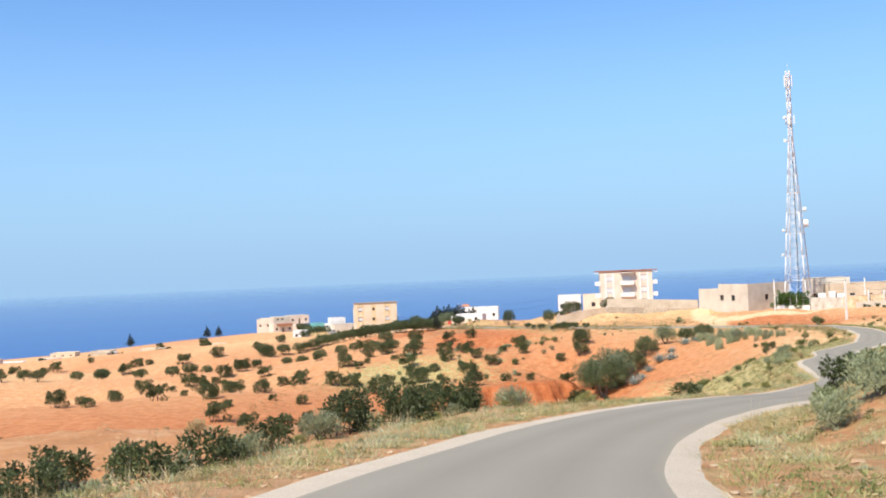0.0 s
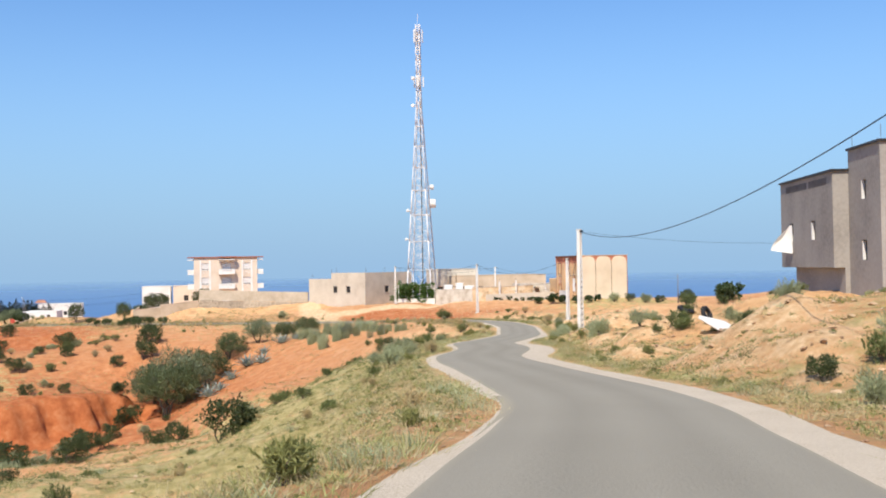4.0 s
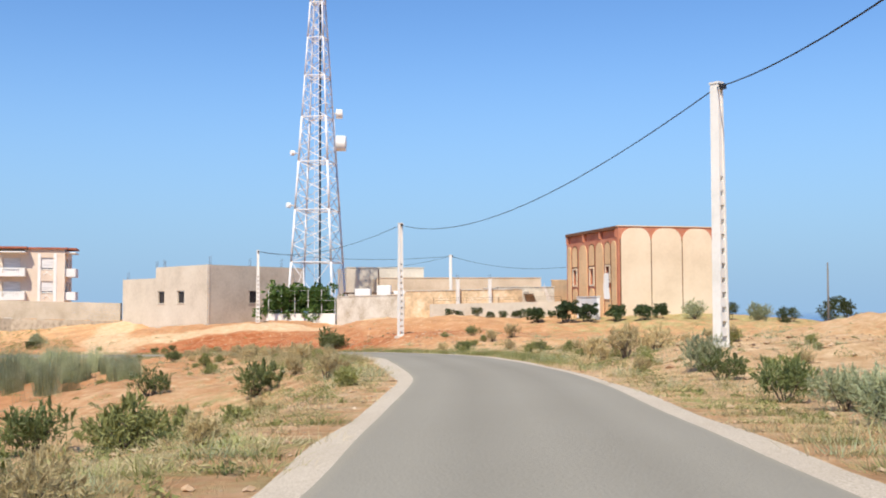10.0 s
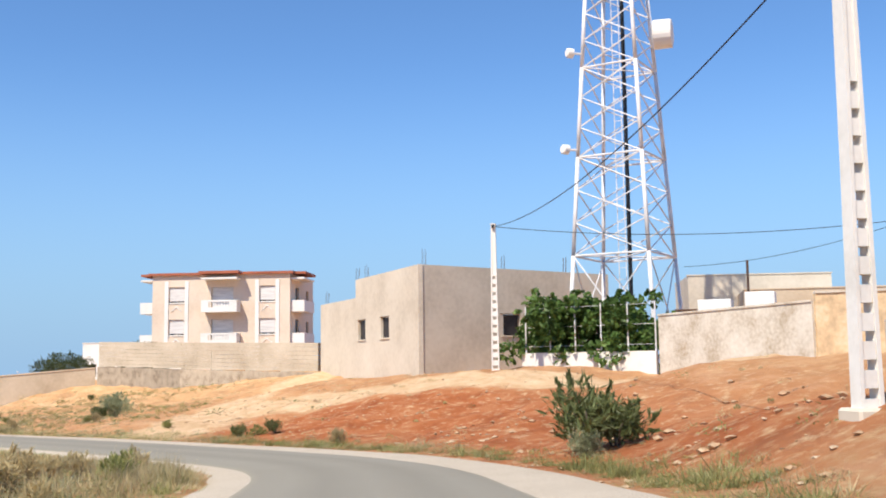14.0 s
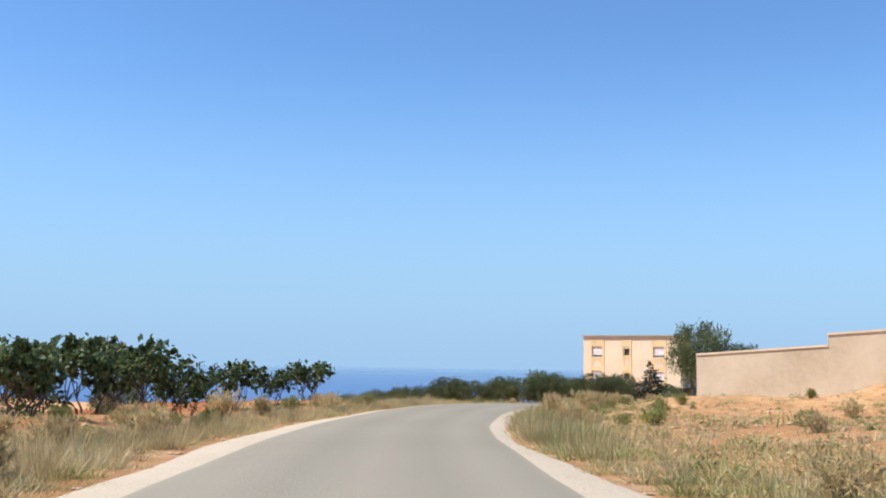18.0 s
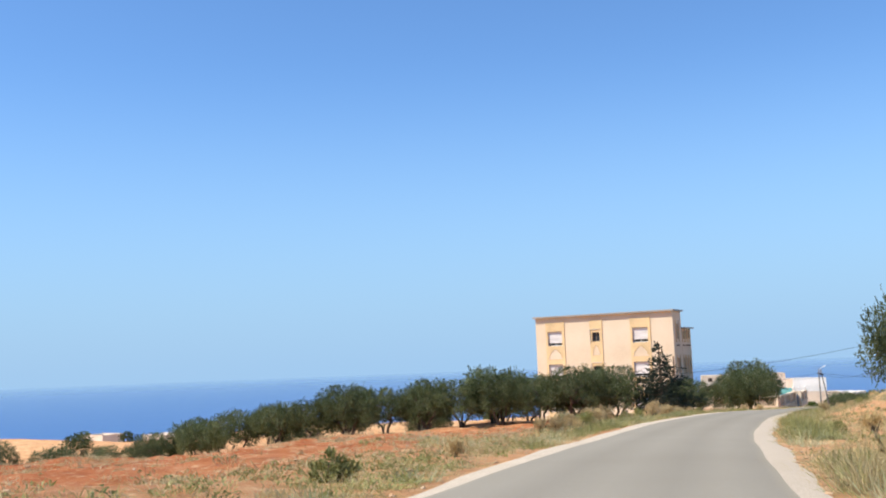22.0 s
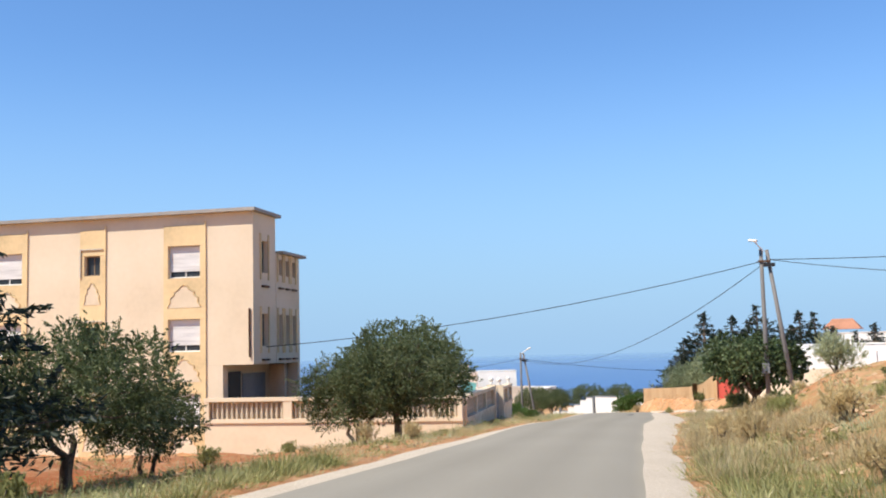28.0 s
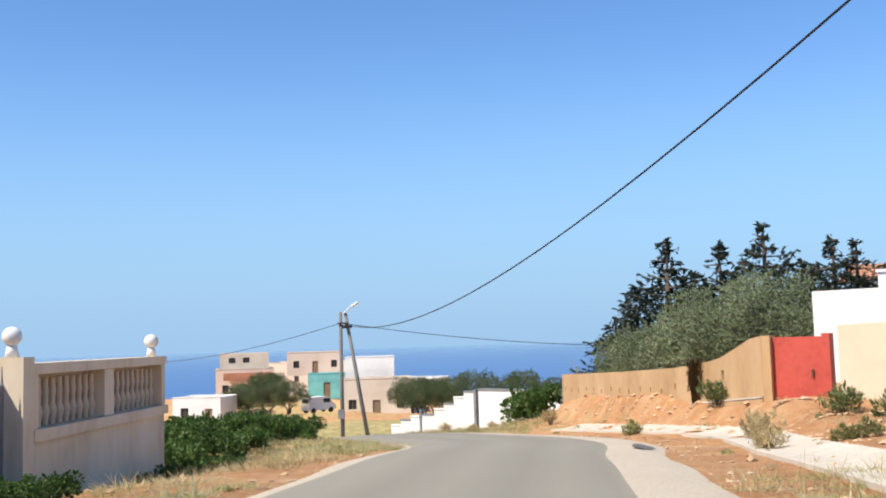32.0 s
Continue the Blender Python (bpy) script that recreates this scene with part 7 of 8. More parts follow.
grow("olive3", -7.0, 315.3, 1.0, 200, label="many-stemmed olive tree before the cream yard wall", tall=1.02)
grow("olive0", -5.9, 315.9, 1.16, 80, label="many-stemmed olive tree before the cream yard wall", tall=1.1)
grow("conifer1", -2.5, 293.4, 1.15, 0, tall=0.8, label="dark ragged conifer leaning beside the olives")
grow("olive2", 25.3, 250.9, 0.78, 10, label="olive tree at the end of the garden wall", tall=1.5)
grow("olive1", 16.7, 272.4, 0.9, 120, label="tall olive tree on the bank beside the road", tall=1.45)
for x_, y_, s_ in ((28.9, 258.5, 0.8), (32.5, 264, 1.45), (41.5, 258, 1.15)):
    grow(pick("olive", 4), x_, y_, s_, label="olive tree behind the sand-coloured wall")
# figs by the bend
for x_, y_, s_ in ((27.5, 219.5, 0.84), (25.8, 221.5, 0.9), (24.6, 223.1, 0.82), (23.4, 224.7, 0.62), (25.6, 218.7, 0.8), (21.2, 227.9, 0.74), (19.7, 230.7, 0.58), (18.6, 233.2, 0.72), (29.6, 217.0, 0.7)):
    grow(pick("fig", 3), x_, y_, s_, group="roadside fig trees", label="young fig tree with bare stems beside the road")
grow("figbig", 4.1, 330.2, 1.0, 30, label="old fig tree beside the twin pole")
# conifers and olives behind the ochre wall
for x_, y_, h_, k_ in ((-2.6, 371.0, 7.4, 0), (-4.4, 371.6, 5.2, 1), (-0.3, 369.8, 7.0, 1), (1.6, 370.0, 7.8, 2), (0.7, 372.5, 6.4, 0), (3.2, 371.4, 6.2, 0), (4.7, 373.2, 7.3, 1), (5.8, 374.2, 7.2, 2), (3.9, 375.4, 6.2, 0), (7.2, 375.5, 6.0, 1), (8.8, 376.5, 5.6, 2), (-1.5, 373.0, 6.0, 2), (10.4, 377.5, 6.2, 0)):
    grow("conifer%d" % k_, x_, y_, h_ / 3.9, group="conifers behind the wall", z=-18.6, tall=0.78)
for x_, y_, s_ in ((-4.1, 366.8, 0.95), (-2.9, 365.4, 1.0), (-0.4, 363.4, 1.4), (1.2, 362.2, 1.5), (-1.6, 367.0, 1.0), (2.5, 362.0, 1.1)):
    grow(pick("silver", 2), x_, y_, s_, z=-18.6, label="silvery olive tree leaning over the ochre wall")
grow("lush1", -7.0, 362.9, 1.15, label="dense green bush at the end of the ochre wall")
grow("lush0", -7.9, 364.2, 1.2, label="dense green bush at the end of the ochre wall")
grow("dense2", -8.0, 370.5, 0.8, label="dense green bush at the end of the ochre wall")
grow("bare0", -6.6, 366.2, 1.25, 30)
# garden bushes that show over the yard wall
for x_, y_, s_ in ((-11.6, 326.6, 1.2), (-12.6, 324.8, 1.0)):
    grow(pick("olive", 4), x_, y_, s_, label="olive tree in the yard behind the wall")
# green hedge below the yard wall and along the slope
for k in range(5):
    grow(pick("lush", 3), -8.0 - 0.2 * k + random.uniform(-0.15, 0.1), 336.6 + 1.05 * k, random.uniform(0.2, 0.28), group="green slope bushes", label="leafy green weed below the yard wall")
for k in range(120):
    y_ = random.uniform(340, 361)
    x_ = -9.2 - (y_ - 341) * 0.3 - random.uniform(0.0, 4.5)
    grow(pick("lush", 3), x_, y_, random.uniform(0.42, 0.7), group="green slope bushes", label="low leafy green bush on the slope")
for x_, y_, s_ in ((-22, 396, 0.9), (-19, 398, 1.1), (-16, 402, 1.1), (-12, 396, 0.9), (-58, 440, 1.4), (-54, 437, 1.3), (-50.5, 435, 1.2), (-61, 444, 1.3), (-61, 453, 1.2), (-64, 456, 1.2), (-37, 440, 1.5), (-33, 436, 1.4), (-39, 450, 1.6)):
    grow(pick("olive", 4), x_, y_, s_, label="dark olive tree below the road")
grow("conifer2", -60, 428, 1.3)
for k in range(40):
    y_ = random.uniform(356, 369)
    grow(pick("lush", 3), -17.5 - (y_ - 356) * 0.75 - random.uniform(0.0, 5), y_, random.uniform(0.45, 0.7), group="green slope bushes", label="low leafy green bush on the slope")
# the big trees at the gully and round the reeds
for i_, (x_, y_, s_) in enumerate(((25.8, 171.5, 2.1), (28.0, 174.5, 2.1), (31.5, 178, 1.5), (35.0, 182, 1.15), (39.5, 185.5, 1.0), (43.0, 184, 0.85), (45.8, 183, 0.95), (25, 178, 1.5))):
    grow(pick("silver", 2) if i_ % 3 == 1 else pick("olive", 4), x_, y_, s_, label="dark bushy tree at the edge of the red gully", group="gully trees")
for x_, y_ in ((34, 174), (36.5, 176.5), (39, 178.5), (41.8, 180.4), (38, 174.5), (44.3, 181.6), (32, 170), (46.3, 182), (30.5, 168.5)):
    grow("agave", x_, y_, random.uniform(1.5, 2.2), group="agaves")
for k in range(34):
    grow(pick("reed", 2), random.uniform(44, 51), random.uniform(166, 184), random.uniform(0.8, 1.2), group="reed bed")
# grove on the far slope, planted in loose rows
n_ = 0
for i in range(-6, 12):
    for j in range(0, 17):
        x_, y_ = -58 + 0.0 * j + (i + 6) * 5.2 + random.uniform(-1.6, 1.6), 112 + j * 7.2 + random.uniform(-2, 2)
        if x_ > 17 + (y_ - 112) * 0.12 or (x_ > 6 and y_ > 205) or abs(x_ - 14) + abs(y_ - 165) * 0.4 < 7 or random.random() < 0.12 or ((x_ < -8 or y_ < 168) and math.sin(x_ * 0.21 + 1.6 * math.sin(y_ * 0.13)) * math.sin(y_ * 0.17 + 0.6) < -0.05) or (x_ < -12 and y_ < 150 and random.random() < 0.6) or (x_ < -20 and random.random() < 0.4):
            continue
        grow(pick("dense", 3), x_, y_, random.choice((0.9, 1.2, 1.5, 1.8, 2.1)), group="hillside olive bushes", label="small dark olive bush planted on the red slope")
for k in range(46):
    x_, y_ = random.uniform(-200, -40), random.uniform(250, 420)
    grow(pick("dense", 3), x_, y_, random.uniform(1.0, 2.4), group="village bushes", label="dark green bush among the village houses")
for k in range(26):
    grow(pick("olive", 4), -14 - k * 5.0 + random.uniform(-3, 3), 240 + 0.25 * k + random.uniform(-9, 9), random.uniform(0.7, 1.0), group="village trees", label="dark olive tree on the far slope")
for x_, y_, s_ in ((-112, 484, 1.2), (-107, 486, 1.1), (-150, 490, 1.3)):
    grow("conifer%d" % random.randrange(3), x_, y_, s_, group="village conifers")
# bushes crowding the bank at the start
for k in range(17):
    u_ = k / 16
    grow(pick("dense", 3) if k % 2 else pick("sage", 3), -7.2 + 8.4 * u_ + random.uniform(-0.7, 0.5), 16.5 + 17.5 * u_ + random.uniform(-0.6, 0.6), random.uniform(0.6, 0.95), group="roadside bushes", label="grey-green bush crowding the roadside bank")
for k in range(7):
    grow(pick("scrub", 3) if k % 2 else pick("sage", 3), 8.0 + 0.55 * k + random.uniform(-0.4, 0.6), 19.0 + 1.9 * k, random.uniform(0.65, 0.95), group="roadside bushes", label="grey-green bush crowding the roadside bank")
for k in range(60):
    x_, y_ = random.uniform(-14, 26), random.uniform(92, 165)
    grow(pick("dense", 3) if k % 3 else pick("sage", 3), x_, y_, random.choice((0.6, 0.9, 1.2, 1.6)), group="hillside olive bushes", label="green bush scattered on the red slope")
for k in range(16):
    grow(pick("scrub", 3), random.uniform(4, 20), random.uniform(52, 90), random.uniform(0.45, 0.8), group="slope scrub", label="green scrub bush below the road bank")
for k in range(44):
    grow(pick(("sage", "weed", "scrub", "drybush")[k % 4], 3), random.uniform(6, 30), random.uniform(54, 104), random.uniform(0.5, 0.95), group="slope scrub", label="grey-green scrub on the slope below the road")
for k in range(44):
    grow(pick(("weed", "sage", "scrub", "drybush", "scrub")[k % 5], 3), random.uniform(22, 41), random.uniform(78, 132), random.uniform(0.6, 1.1), group="slope scrub", label="yellow-green weedy scrub below the road")
for k in range(46):
    grow(pick("dense", 3) if k % 3 else pick("sage", 3), random.gauss(8, 9), random.gauss(140, 10), random.uniform(0.5, 1.3), group="hillside olive bushes", label="dark bush in the hollow below the red bluff")
for k in range(60):
    grow(pick(("drybush", "weed", "scrub", "sage")[k % 4], 3), random.uniform(-14, 22), random.uniform(172, 215), random.uniform(0.8, 1.8), group="slope scrub", label="weedy scrub between the olive bushes")
# near plants that stand out
SHRUBS_START = [("dense2", -9.5, 25, 0.9), ("dense2", -11, 19, 0.9), ("sage0", 6.6, 17.4, 0.8), ("sage1", 7.8, 18.6, 0.95), ("dense0", 8.9, 22.5, 0.75), ("dense2", 12.9, 33.6, 0.62), ("dense1", 14.2, 35.4, 0.6), ("dense0", 0.6, 33.0, 0.7), ("sage2", 2.2, 36.5, 1.2), ("dense2", -0.9, 34.5, 0.8), ("scrub0", 25.9, 54.6, 0.75), ("sage1", 27.4, 57.2, 0.7), ("dense2", 29.2, 60.5, 0.45), ("dense1", 34.9, 70.5, 0.5), ("dense0", 38.5, 72, 0.55), ("sage0", 41.0, 92.0, 1.0), ("sage1", 39.8, 89.5, 1.0), ("sage2", 42.5, 94.8, 1.0), ("scrub1", 61.6, 137.2, 0.8), ("sage0", 55.6, 122.4, 0.75), ("sage1", 54.2, 119.4, 0.75)]
SHRUBS_SLOPE = [("sage2", 56.8, 124.6, 0.75), ("sage1", 42.9, 121.6, 0.7), ("sage0", 30.2, 91.8, 0.95), ("sage2", 31.2, 97.6, 0.9), ("sage1", 29.6, 90.0, 0.8), ("weed0", 33.4, 99.2, 1.3), ("dense2", 50.8, 141, 0.6), ("dense0", 46.8, 148.3, 0.8), ("dense1", 45.5, 147, 0.6), ("dense2", 44.2, 134, 0.75), ("dense0", 42.5, 129.5, 0.7), ("scrub1", 68.0, 188.2, 2.0), ("scrub0", 68.6, 188.6, 1.5), ("sage1", 67.7, 187.6, 0.7), ("sage2", 68.9, 190.2, 0.6), ("scrub0", 69.2, 193.4, 1.2), ("weed1", 68.9, 192.2, 1.3), ("drybush0", 64.3, 145.0, 1.6), ("drybush1", 66.8, 151.2, 1.5), ("drybush2", 67.9, 149.0, 1.8), ("scrub1", 73.8, 177.3, 0.8), ("weed1", 72.2, 177.8, 0.7)]
SHRUBS_BEND = [("drybush1", 73.4, 173.6, 1.3), ("drybush0", 76.8, 178.0, 1.5), ("scrub2", 68.6, 166.6, 0.8), ("weed0", 70.2, 169.9, 1.0), ("weed2", 72.4, 165.0, 1.3), ("scrub0", 70.0, 161.2, 0.75), ("weed1", 69.4, 157.4, 1.1), ("weed2", 71.5, 171.8, 0.9), ("weed0", 73.2, 174.2, 0.9), ("lush0", 72.4, 216.2, 2.7), ("lush1", 73.6, 215.4, 2.8), ("lush2", 71.2, 217.5, 2.4), ("lush0", 74.9, 214.4, 1.9), ("broad1", 88.4, 189.0, 0.8), ("broad2", 90.0, 187.4, 0.72), ("broad0", 91.5, 186.2, 0.68), ("broad1", 87.2, 190.0, 0.95), ("broad2", 93.4, 186.8, 0.66), ("broad0", 85.4, 191.8, 0.7), ("dense0", 108.4, 184.5, 1.6), ("broad0", 89.5, 147.2, 1.55), ("sage1", 96, 186, 1.7)]
SHRUBS_YARDS = [("dense2", 98.4, 185.4, 1.0), ("sage0", 100.6, 184.6, 1.8), ("dense1", 103, 184, 1.0), ("dense1", 104, 168, 1.3), ("dense2", 112, 180, 1.5), ("dense1", 118, 175, 1.6), ("sage0", 49.9, 219.2, 1.5), ("dense2", 49.2, 218.4, 0.5), ("scrub0", 58.4, 204.3, 0.75), ("scrub2", 59.7, 203.7, 0.7), ("weed1", 59.0, 203.9, 0.9), ("sage1", 44.5, 213.6, 0.9), ("dense2", -7.3, 333.2, 0.2), ("scrub0", 2.0, 343.6, 0.8), ("scrub1", 2.7, 341.2, 0.8), ("scrub2", -0.2, 347.6, 0.8), ("dense1", 4.8, 331.9, 0.5), ("scrub0", 3.3, 332.6, 1.3), ("scrub1", 5.8, 318.5, 1.2), ("sage0", 7.4, 312, 1.1), ("scrub2", 8.8, 306, 1.1), ("sage1", 9.8, 300.5, 1.0)]
for kind_, x_, y_, s_ in SHRUBS_START + SHRUBS_SLOPE + SHRUBS_BEND + SHRUBS_YARDS:
    grow(kind_, x_, y_, s_)
for k in range(10):
    grow("dense%d" % (k % 3), 81 + k * 1.15 + random.uniform(-0.3, 0.3), 199.0 - 0.1 * k, random.uniform(0.45, 0.6), group="yard wall bushes", label="clipped dark bush along the yard wall")


# reeds and green scrub on the inside of the bend, grey-green clumps on the outside
for k in range(16):
    grow(pick("reed", 2), random.uniform(48.5, 53.5), random.uniform(160, 174), random.uniform(0.6, 0.95), group="reed bed")
for kind_, x_, y_, s_ in (("scrub0", 49.2, 142.7, 1.5), ("scrub1", 51.2, 143.5, 1.2), ("weed1", 50.2, 132.8, 1.4), ("scrub2", 54.3, 146.2, 1.2), ("scrub0", 47.3, 152.6, 1.4), ("weed2", 53.0, 140.6, 1.3), ("weed0", 48.6, 130.4, 1.2), ("scrub1", 52.2, 150.0, 1.0),
                          ("sage0", 57.4, 128.2, 0.85), ("sage1", 58.2, 129.6, 0.8), ("sage2", 59.2, 131.4, 0.75), ("scrub2", 59.4, 132.8, 0.9), ("sage0", 56.4, 126.2, 0.8), ("weed1", 61.6, 135.3, 1.3), ("sage1", 62.4, 138.8, 0.9),
                          ("sage2", 47.8, 110.4, 0.8), ("sage0", 49.6, 111.5, 0.9), ("sage1", 46.8, 107.8, 0.75), ("scrub0", 51.2, 113.2, 1.2), ("weed0", 46.2, 105.4, 1.2), ("sage2", 45.0, 103.4, 0.9), ("scrub2", 48.6, 107.0, 1.1)):
    grow(kind_, x_, y_, s_, group="bend scrub")
# low bushes among the rubble before the grey house
for k in range(46):
    u_ = random.random()
    x_, y_ = 27.5 + 19 * u_ + random.uniform(0.5, 6.5), 56 + 46 * u_ + random.uniform(-3, 2)
    grow(pick(("sage", "scrub", "weed", "sage")[k % 4], 3), x_, y_, random.uniform(0.55, 1.05), group="rubble bank scrub", label="low grey-green bush on the rubble bank")
# thistles and straw on the field side, and leafy weeds before the yard gate
for kind_, x_, y_, s_ in (("drybush0", 6.1, 270.0, 1.1), ("drybush1", 5.2, 271.4, 1.15), ("drybush2", 4.2, 273.9, 1.0), ("drybush0", 3.2, 276.2, 0.9), ("sage0", 4.6, 270.4, 0.75), ("drybush1", 3.4, 272.6, 1.1), ("drybush2", 2.2, 274.8, 0.9), ("weed1", 5.0, 274.6, 0.9)):
    grow(kind_, x_, y_, s_, group="field edge thistles", label="pale straw thistle clump beside the red field")
for k in range(5):
    grow(pick("lush", 3), -5.3 - 0.24 * k + random.uniform(-0.1, 0.1), 329.2 + 0.7 * k, random.uniform(0.24, 0.32), group="green slope bushes", label="leafy green weed below the yard wall")

# feathery dry clumps that stand along the verges
for y0_, y1_, s_, n_ in ((262, 296, -1, 16), (222, 250, 1, 18), (214, 236, -1, 12), (300, 322, 1, 8), (152, 188, -1, 30)):
    for k in range(n_):
        i_ = int(np.argmin(np.abs(LN[:, 1] - (y0_ + (y1_ - y0_) * (k + random.random()) / n_))))
        o_ = float(outward(i_, s_, random.uniform(0.5, 2.4)))
        grow(pick(("drybush", "drybush", "drybush", "weed")[k % 4], 3), LN[i_, 0] + RIGHT[i_, 0] * o_, LN[i_, 1] + RIGHT[i_, 1] * o_, random.uniform(0.8, 1.25), group="verge clumps", label="feathery dry weed clump beside the gravel verge")

# ---- roadside growth, from the verges outward ----
def roadside(count, lo, hi, kinds, size, seed, span=(0.03, 0.96), side=0):
    r = np.random.RandomState(seed)
    for _ in range(count):
        i = int(len(LN) * r.uniform(*span))
        s = side or (1 if r.rand() < 0.5 else -1)
        o = float(outward(i, s, r.uniform(lo, hi) - 3.9))
        x, y = LN[i, 0] + RIGHT[i, 0] * o, LN[i, 1] + RIGHT[i, 1] * o
        if past_edge(x, y) < lo - 4.2 or (52 < x < 80 and 172 < y < 225 and s > 0 and r.rand() < 0.85) or (222 < y < 300 and s < 0 and o < -4.6) or (-17 < x < -5 and 318 < y < 342) or (x > 60 and 215 < y < 245) or (-4 < x < 10 and 340 < y < 362 and s > 0 and o > 4.5):
            continue
        k = kinds[r.randint(len(kinds))]
        grow(k + str(r.randint(3)), x, y, size * r.uniform(0.6, 1.3), r.uniform(0, 360), group="roadside scrub")


roadside(190, 4.5, 9.5, ("weed", "drybush", "weed", "drybush", "weed"), 0.75, 1)
roadside(160, 6.0, 22.0, ("weed", "drybush", "scrub", "drybush", "weed"), 0.75, 2)
roadside(80, 4.5, 9.5, ("drybush", "weed", "drybush", "weed", "weed"), 0.85, 3, span=(0.3, 0.52))
roadside(60, 4.8, 8.0, ("drybush", "drybush", "weed"), 0.8, 4, span=(0.52, 0.95))


def verge_spots(count, lo, hi, bias, seed, thresh=-0.3):
    """Places that crowd the verges and thin out from the road."""
    r = np.random.RandomState(seed)
    i = r.randint(int(len(LN) * 0.07), int(len(LN) * 0.95), count)
    s = np.where(r.rand(count) < 0.5, 1, -1)
    o = outward(i, s, lo - 3.9 + (hi - lo) * r.rand(count) ** bias)
    tx, ty = LN[i, 0] + RIGHT[i, 0] * o, LN[i, 1] + RIGHT[i, 1] * o
    patch = np.sin(tx * 0.23 + 2 * np.sin(ty * 0.11)) * np.sin(ty * 0.19 + seed) + 0.35 * r.normal(size=count)
    keep = (patch > thresh) & ~((tx > -17) & (tx < -5.2) & (ty > 319) & (ty < 341)) & ~((tx > 52) & (ty > 172) & (ty < 225) & (s > 0) & (np.abs(o) > 5.4))
    keep &= ~((tx > -7) & (ty > 335) & (ty < 368) & (s > 0)) & ~((ty > 240) & (ty < 300) & (s < 0) & (np.abs(o) > 7.0))
    return np.stack([tx[keep], ty[keep]], 1)


def strip_spots(count, y0, y1, side, lo, hi, seed):
    """Places along one verge between two stretches of the road."""
    r = np.random.RandomState(seed)
    rows = np.flatnonzero((LN[:, 1] > y0) & (LN[:, 1] < y1) & (LN[:, 0] > -5))
    i = rows[r.randint(len(rows), size=count)]
    o = outward(i, np.full(count, side), lo + (hi - lo) * r.rand(count) ** 1.6)
    tx, ty = LN[i, 0] + RIGHT[i, 0] * o + r.normal(size=count) * 0.15, LN[i, 1] + RIGHT[i, 1] * o + r.normal(size=count) * 0.15
    keep = np.sin(tx * 1.1 + ty * 0.7) + 0.6 * r.normal(size=count) > -0.35
    return np.stack([tx[keep], ty[keep]], 1)


def field_spots(count, x0, x1, y0, y1, seed, thresh=0.0):
    """Places scattered in drifts over a field."""
    r = np.random.RandomState(seed)
    tx, ty = r.uniform(x0, x1, count), r.uniform(y0, y1, count)
    patch = np.sin(tx * 0.31 + 2 * np.sin(ty * 0.17)) * np.sin(ty * 0.26 + seed) + 0.4 * r.normal(size=count)
    keep = patch > thresh
    return np.stack([tx[keep], ty[keep]], 1)


def tufts(name, spots, height, reach, seed, material, label, leaves=60, leaf=0.006, clear=0.0):
    """Low splayed weed tufts, one mesh."""
    r = np.random.RandomState(seed)
    xy = np.concatenate(spots)
    dmin = np.array([past_edge(a, b) for a, b in xy])
    tx, ty = xy[dmin > clear].T
    tz = land(tx, ty) - 0.02
    size = 0.45 + 0.95 * r.rand(len(tx)) ** 1.7
    m = len(tx) * leaves
    k = np.repeat(np.arange(len(tx)), leaves)
    a, q = r.rand(m) * math.tau, r.rand(m) ** 0.6
    sz = size[k]
    x0, y0 = tx[k] + np.cos(a) * q * reach * 0.8 * sz, ty[k] + np.sin(a) * q * reach * 0.8 * sz
    h = height * sz * (0.35 + 0.85 * r.rand(m)) * (1.1 - 0.6 * q)
    lx, ly = np.cos(a) * q * reach * 0.4 * sz + r.normal(size=m) * 0.11, np.sin(a) * q * reach * 0.4 * sz + r.normal(size=m) * 0.11
    z = tz[k]
    w = leaf * (0.6 + 0.9 * r.rand(m))
    b = r.rand(m) * math.tau
    c, sn = np.cos(b) * w, np.sin(b) * w
    v = np.stack([np.stack([x0 - c, y0 - sn, z], 1), np.stack([x0 + c, y0 + sn, z], 1), np.stack([x0 + lx, y0 + ly, z + h], 1)], 1).reshape(-1, 3)
    me = bpy.data.meshes.new(name)
    me.vertices.add(m * 3)
    me.vertices.foreach_set("co", v.astype(np.float32).ravel())
    me.loops.add(m * 3)
    me.loops.foreach_set("vertex_index", np.arange(m * 3, dtype=np.int32))
    me.polygons.add(m)
    me.polygons.foreach_set("loop_start", np.arange(0, m * 3, 3, dtype=np.int32))
    me.update(calc_edges=True)
    me.materials.append(material)
    return tagged(new(name, me), label, "weeds", kind="stuff")


tufts("dry_grass", [verge_spots(5200, 4.0, 15.0, 1.8, 21), verge_spots(4200, 3.62, 5.5, 1.0, 42, -0.6), field_spots(2600, -2, 44, 40, 150, 24, -0.2), field_spots(600, 40, 66, 206, 246, 25, 0.1), field_spots(700, 60, 100, 140, 190, 26), field_spots(500, 0, 24, 285, 330, 28), field_spots(600, 2.6, 8, 332, 349, 31, -0.3), field_spots(160, 1.7, 5, 338.5, 347, 35, -0.3), field_spots(1500, -16, -6, 334, 364, 32, -0.5), field_spots(1500, -10, 15, 244, 284, 53, 0.15), field_spots(1100, 9, 26, 262, 300, 80, -0.3)], 0.19, 0.4, 21, M_DRY, "straw-coloured dry roadside grass", 56, clear=-0.35)
